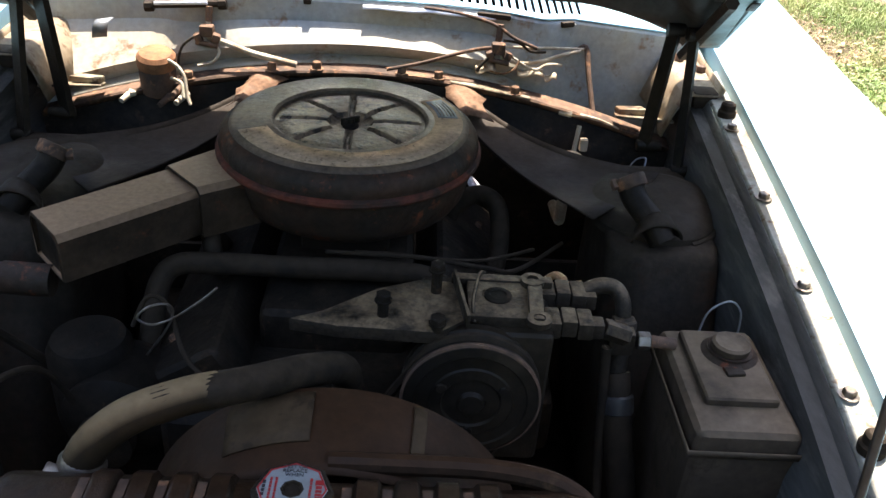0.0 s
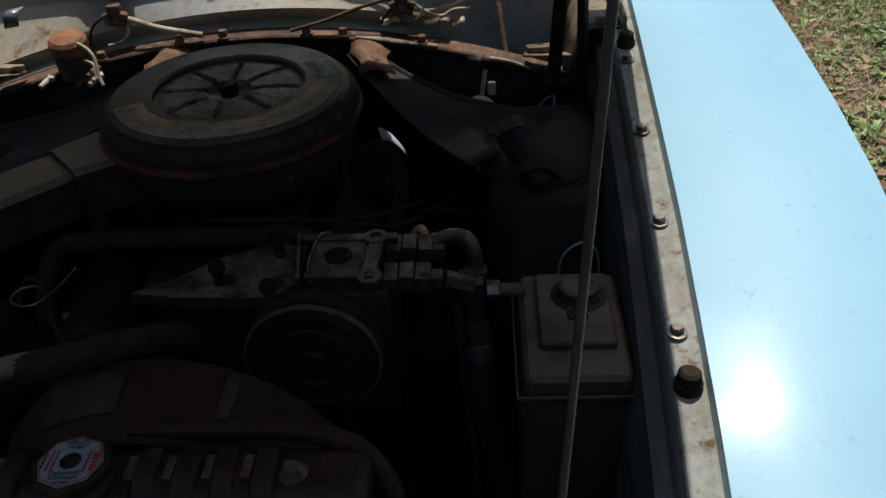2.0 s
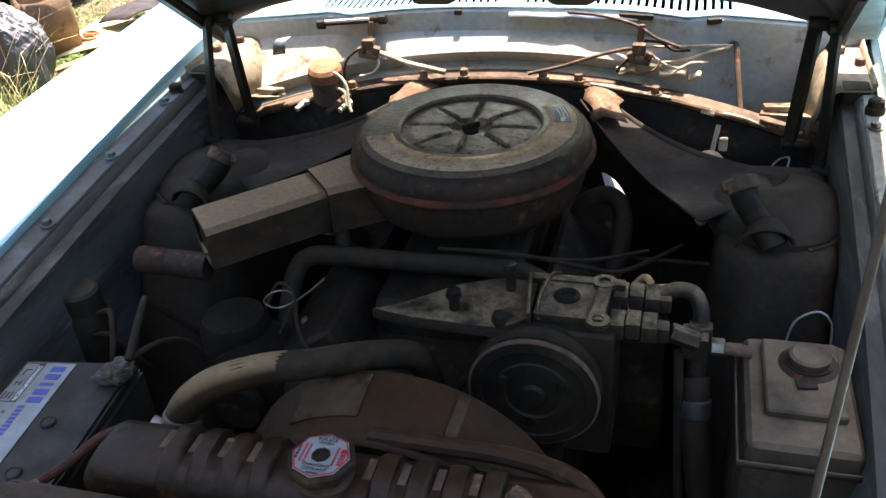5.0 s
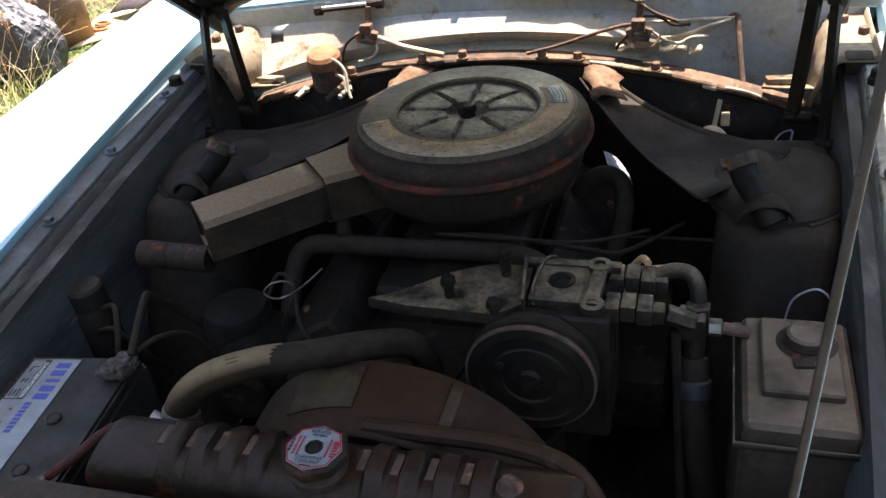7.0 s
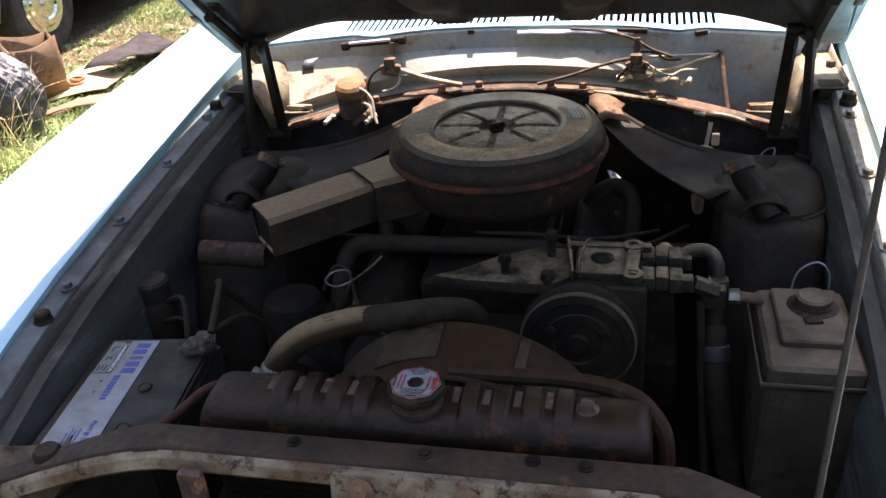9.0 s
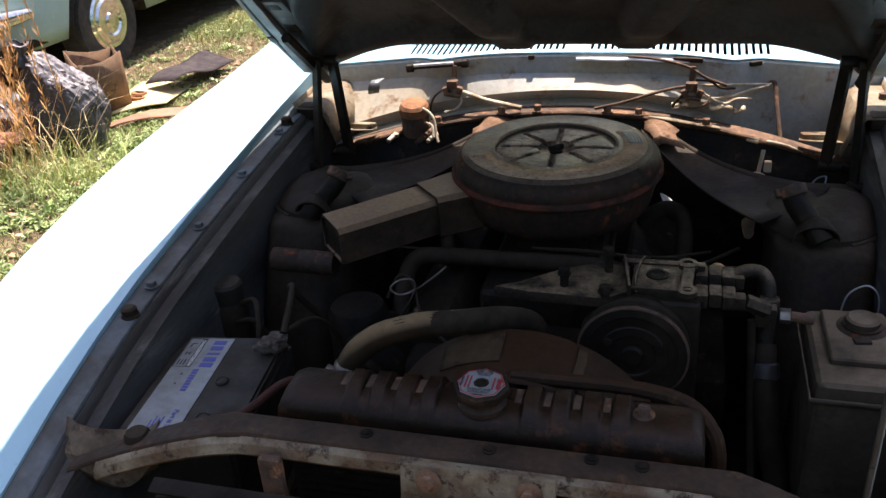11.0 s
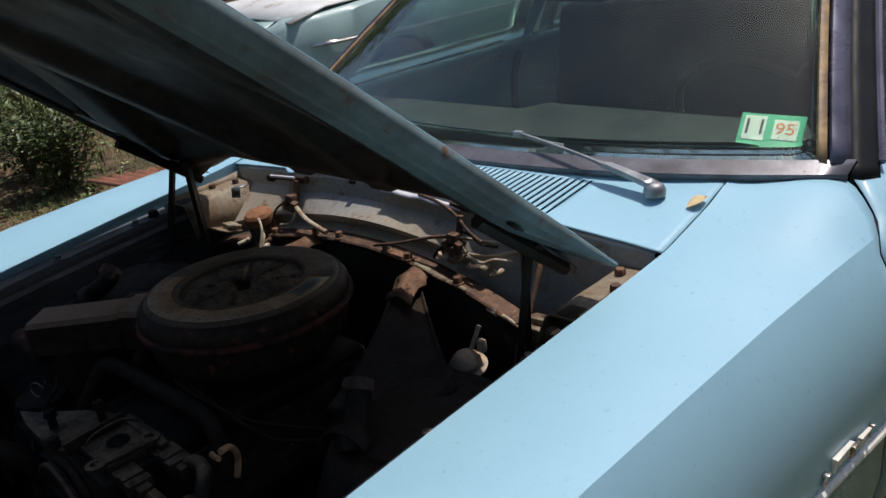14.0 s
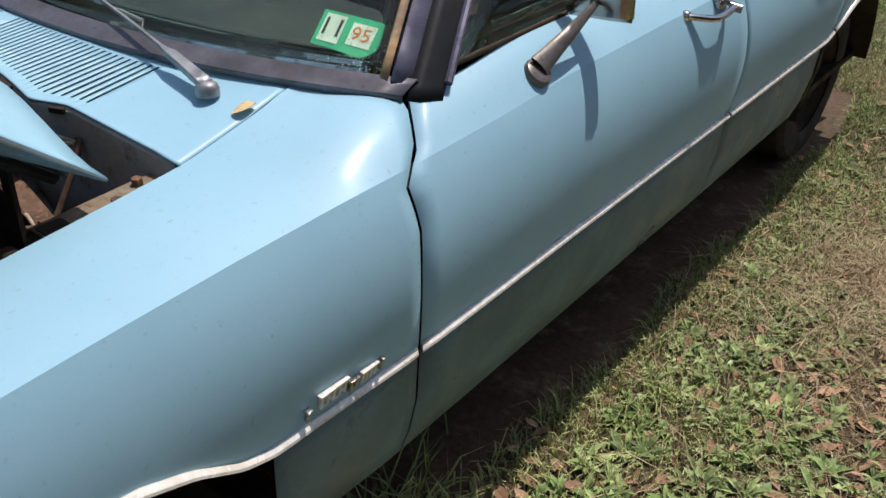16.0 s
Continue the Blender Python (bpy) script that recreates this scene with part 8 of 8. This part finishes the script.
flap([[(-2.90 + 0.24 * w + 0.06 * k, 4.33 + 0.62 * k - 0.06 * w, 0.06 + 0.04 * math.sin(2.4 * k + 1.5 * w) + 0.015 * math.sin(8 * k)) for w in steps(0, 1, 6)] for k in steps(0, 1, 10)], "carpet_scrap", CARPET,
     "folded dark brown carpet scrap lying on cardboard", "carpet")
flap([[(-2.78 + 0.40 * k, 3.62 + 0.45 * k + 0.16 * w, 0.012 + 0.02 * math.sin(5 * k)) for w in steps(0, 1, 4)] for k in steps(0, 1, 8)], "rusty_sheet", CORRUGATED,
     "rust-red metal scrap half buried in grass", "scrap metal")
bm = bmesh.new()
rows = []
for k in range(61):
    q = k / 60
    z = 0.16 + 0.016 * math.sin(k * 2 * math.pi / 5)
    rows.append([(-3.95 + 0.9 * q * 0.2 + 1.0 * w, 2.65 + 0.85 * q + 0.12 * w, z - 0.05 * q) for w in (0, 0.5, 1)])
loft(bm, rows)
whole("corrugated_sheet", bm, CORRUGATED, "rusted red corrugated roofing sheet lying on brush", "roofing sheet", thick=0.004)
bm = bmesh.new()
box(bm, (-3.45, 3.1, 0.06), (0.9, 0.5, 0.14), 0.01)
whole("timber_beam", bm, OILY, "dark old timber under a roofing sheet", "timber")
for x, y in ((-2.825, 4.12), (-2.865, 4.20)):
    bm = bmesh.new()
    lathe(bm, (x, y, 0.035), (0.1, 0.1, 1), [(0.028, 0), (0.045, 0.002), (0.045, 0.02), (0.028, 0.022), (0.028, 0)], 20)
    whole("rusty_ring", bm, RUST, "small rusty metal ring lying on cardboard", "ring", "rings on the cardboard")

# ---- old sedan parked beyond ----
sedan = thing("old_sedan", (-4.45, 6.2, 0), "old faded teal sedan with a chalky white trunk, parked on grass", "car")
CX = -4.33
SY = -0.16


def sedan_half(y):
    return lerp_table([(4.02, 0.62), (4.10, 0.78), (4.4, 0.88), (5.0, 0.92), (7.5, 0.92), (8.4, 0.82)], y)


for s in (1, -1):
    bm = bmesh.new()
    rows = []
    for y in steps(4.02, 8.4, 70):
        h = sedan_half(y)
        top = lerp_table([(4.0, 0.80), (4.2, 0.90), (5.0, 0.95), (6.0, 0.97), (8.4, 0.86)], y)
        low = 0.30
        for c in (5.05, 7.75):
            d = abs(y - c) / 0.40
            if d < 1:
                low = max(low, 0.30 + 0.36 * math.sqrt(1 - d * d))
        rows.append([(CX + s * h * f, y, low + (top - low) * q) for f, q in ((0.95, 0), (0.985, 0.15), (1.0, 0.4), (0.985, 0.7), (0.95, 0.92), (0.90, 0.985), (0.84, 1.0))])
    loft(bm, rows)
    part("body_side", bm, TEAL, sedan, "faded teal body side", thick=0.01)
    bm = bmesh.new()
    rows = [[(CX + s * sedan_half(y) * 1.003, y, 0.70), (CX + s * sedan_half(y) * 1.006 + s * 0.006, y, 0.712), (CX + s * sedan_half(y) * 0.998, y, 0.726)] for y in steps(4.3, 8.2, 20)]
    loft(bm, rows)
    part("side_trim", bm, CHROME, sedan, thick=0.003)
    for y in (5.05, 7.75):
        bm = bmesh.new()
        lathe(bm, (CX + s * 0.87, y, 0.32), (-s, 0, 0), [(0.19, 0), (0.24, -0.006), (0.30, 0.0), (0.32, 0.03), (0.32, 0.15), (0.28, 0.17), (0.19, 0.16)], 40)
        wh = part("wheel", bm, TYRE, sedan, "black tyre with a bright hubcap", thick=0.004)
        bm = bmesh.new()
        lathe(bm, (CX + s * 0.87, y, 0.32), (s, 0, 0), [(0.0, 0.035), (0.045, 0.032), (0.055, 0.018), (0.085, 0.016), (0.10, 0.026), (0.135, 0.024), (0.15, 0.010), (0.175, 0.012), (0.19, 0.0), (0.19, -0.01)], 40)
        part("hubcap", bm, CHROME, wh, "chrome hubcap")
        bm = bmesh.new()
        loft(bm, [[(CX + s * 0.90, y + 0.40 * math.cos(a), 0.30 + 0.37 * math.sin(a)), (CX + s * 0.5, y + 0.40 * math.cos(a), 0.30 + 0.37 * math.sin(a))] for a in steps(0, math.pi, 12)])
        part("wheel_well", bm, BLACK, sedan, thick=0.004)
    bm = bmesh.new()
    lathe(bm, (CX + s * 0.66, 4.06, 0.70), (s * 0.2, -1, 0), [(0, 0), (0.065, 0), (0.065, 0.02), (0.05, 0.045), (0, 0.055)], 24)
    part("tail_light", bm, RED_LENS, sedan, "round red tail light")
bm = bmesh.new()
box(bm, (CX, 6.2, 0.345), (1.70, 4.2, 0.05), 0.01)
part("underbody", bm, BLACK, sedan, "dark grimy underbody")
bm = bmesh.new()
rows = []
for x in steps(-0.62, 0.62, 16):
    rows.append([(CX + x, 4.03, 0.34), (CX + x, 4.00, 0.50), (CX + x, 4.01, 0.74), (CX + x, 4.06, 0.82), (CX + x, 4.25, 0.90)])
loft(bm, rows)
part("tail_panel", bm, TEAL, sedan, "faded teal tail panel", thick=0.01)
bm = bmesh.new()
rows = []
for x in steps(-0.86, 0.86, 24):
    k = abs(x) / 0.86
    y = 3.92 + 0.16 * k ** 5
    rows.append([(CX + x, y + 0.02, 0.50 - 0.0 * k), (CX + x, y - 0.012, 0.47), (CX + x, y - 0.02, 0.53), (CX + x, y - 0.008, 0.585), (CX + x, y + 0.02, 0.57)])
loft(bm, rows)
rod(bm, (CX + 0.86, 4.06, 0.53), (CX + 0.90, 4.34, 0.53), 0.055, 0.035, 18, 0.03)
rod(bm, (CX - 0.86, 4.06, 0.53), (CX - 0.90, 4.34, 0.53), 0.055, 0.035, 18, 0.03)
part("bumper", bm, CHROME, sedan, "chrome rear bumper", thick=0.004)
bm = bmesh.new()
loft(bm, [[(CX + x, y, z - 0.04 * (abs(x) / 0.78) ** 2) for x in steps(-0.80, 0.80, 12)] for y, z in ((4.2, 0.92), (4.5, 0.985), (5.0, 1.005), (5.35, 1.01))])
part("trunk_lid", bm, OLD_WHITE, sedan, "chalky white trunk lid with rust patches", thick=0.01)
bm = bmesh.new()
loft(bm, [[(CX + x * f, y, z - 0.03 * (abs(x) / 0.78) ** 2) for x in steps(-0.78, 0.78, 12)] for y, z, f in ((5.35, 1.00, 1.0), (5.75, 1.36, 0.84), (6.0, 1.42, 0.82), (6.9, 1.43, 0.82), (7.1, 1.38, 0.84), (7.5, 1.0, 1.0))])
part("cabin", bm, OLD_WHITE, sedan, "chalky white cabin roof", thick=0.01)
for s in (1, -1):
    bm = bmesh.new()
    loft(bm, [[(CX + s * (0.80 - 0.14 * k), 5.6 + 0.25 * k, 0.97 + 0.36 * k), (CX + s * (0.80 - 0.14 * k), 7.2 - 0.25 * k, 0.97 + 0.36 * k)] for k in (0, 1)])
    part("side_window", bm, GLASS, sedan, thick=0.004)

for ob in (sedan,):
    ob.location = (-4.45, 6.2 + SY, 0)
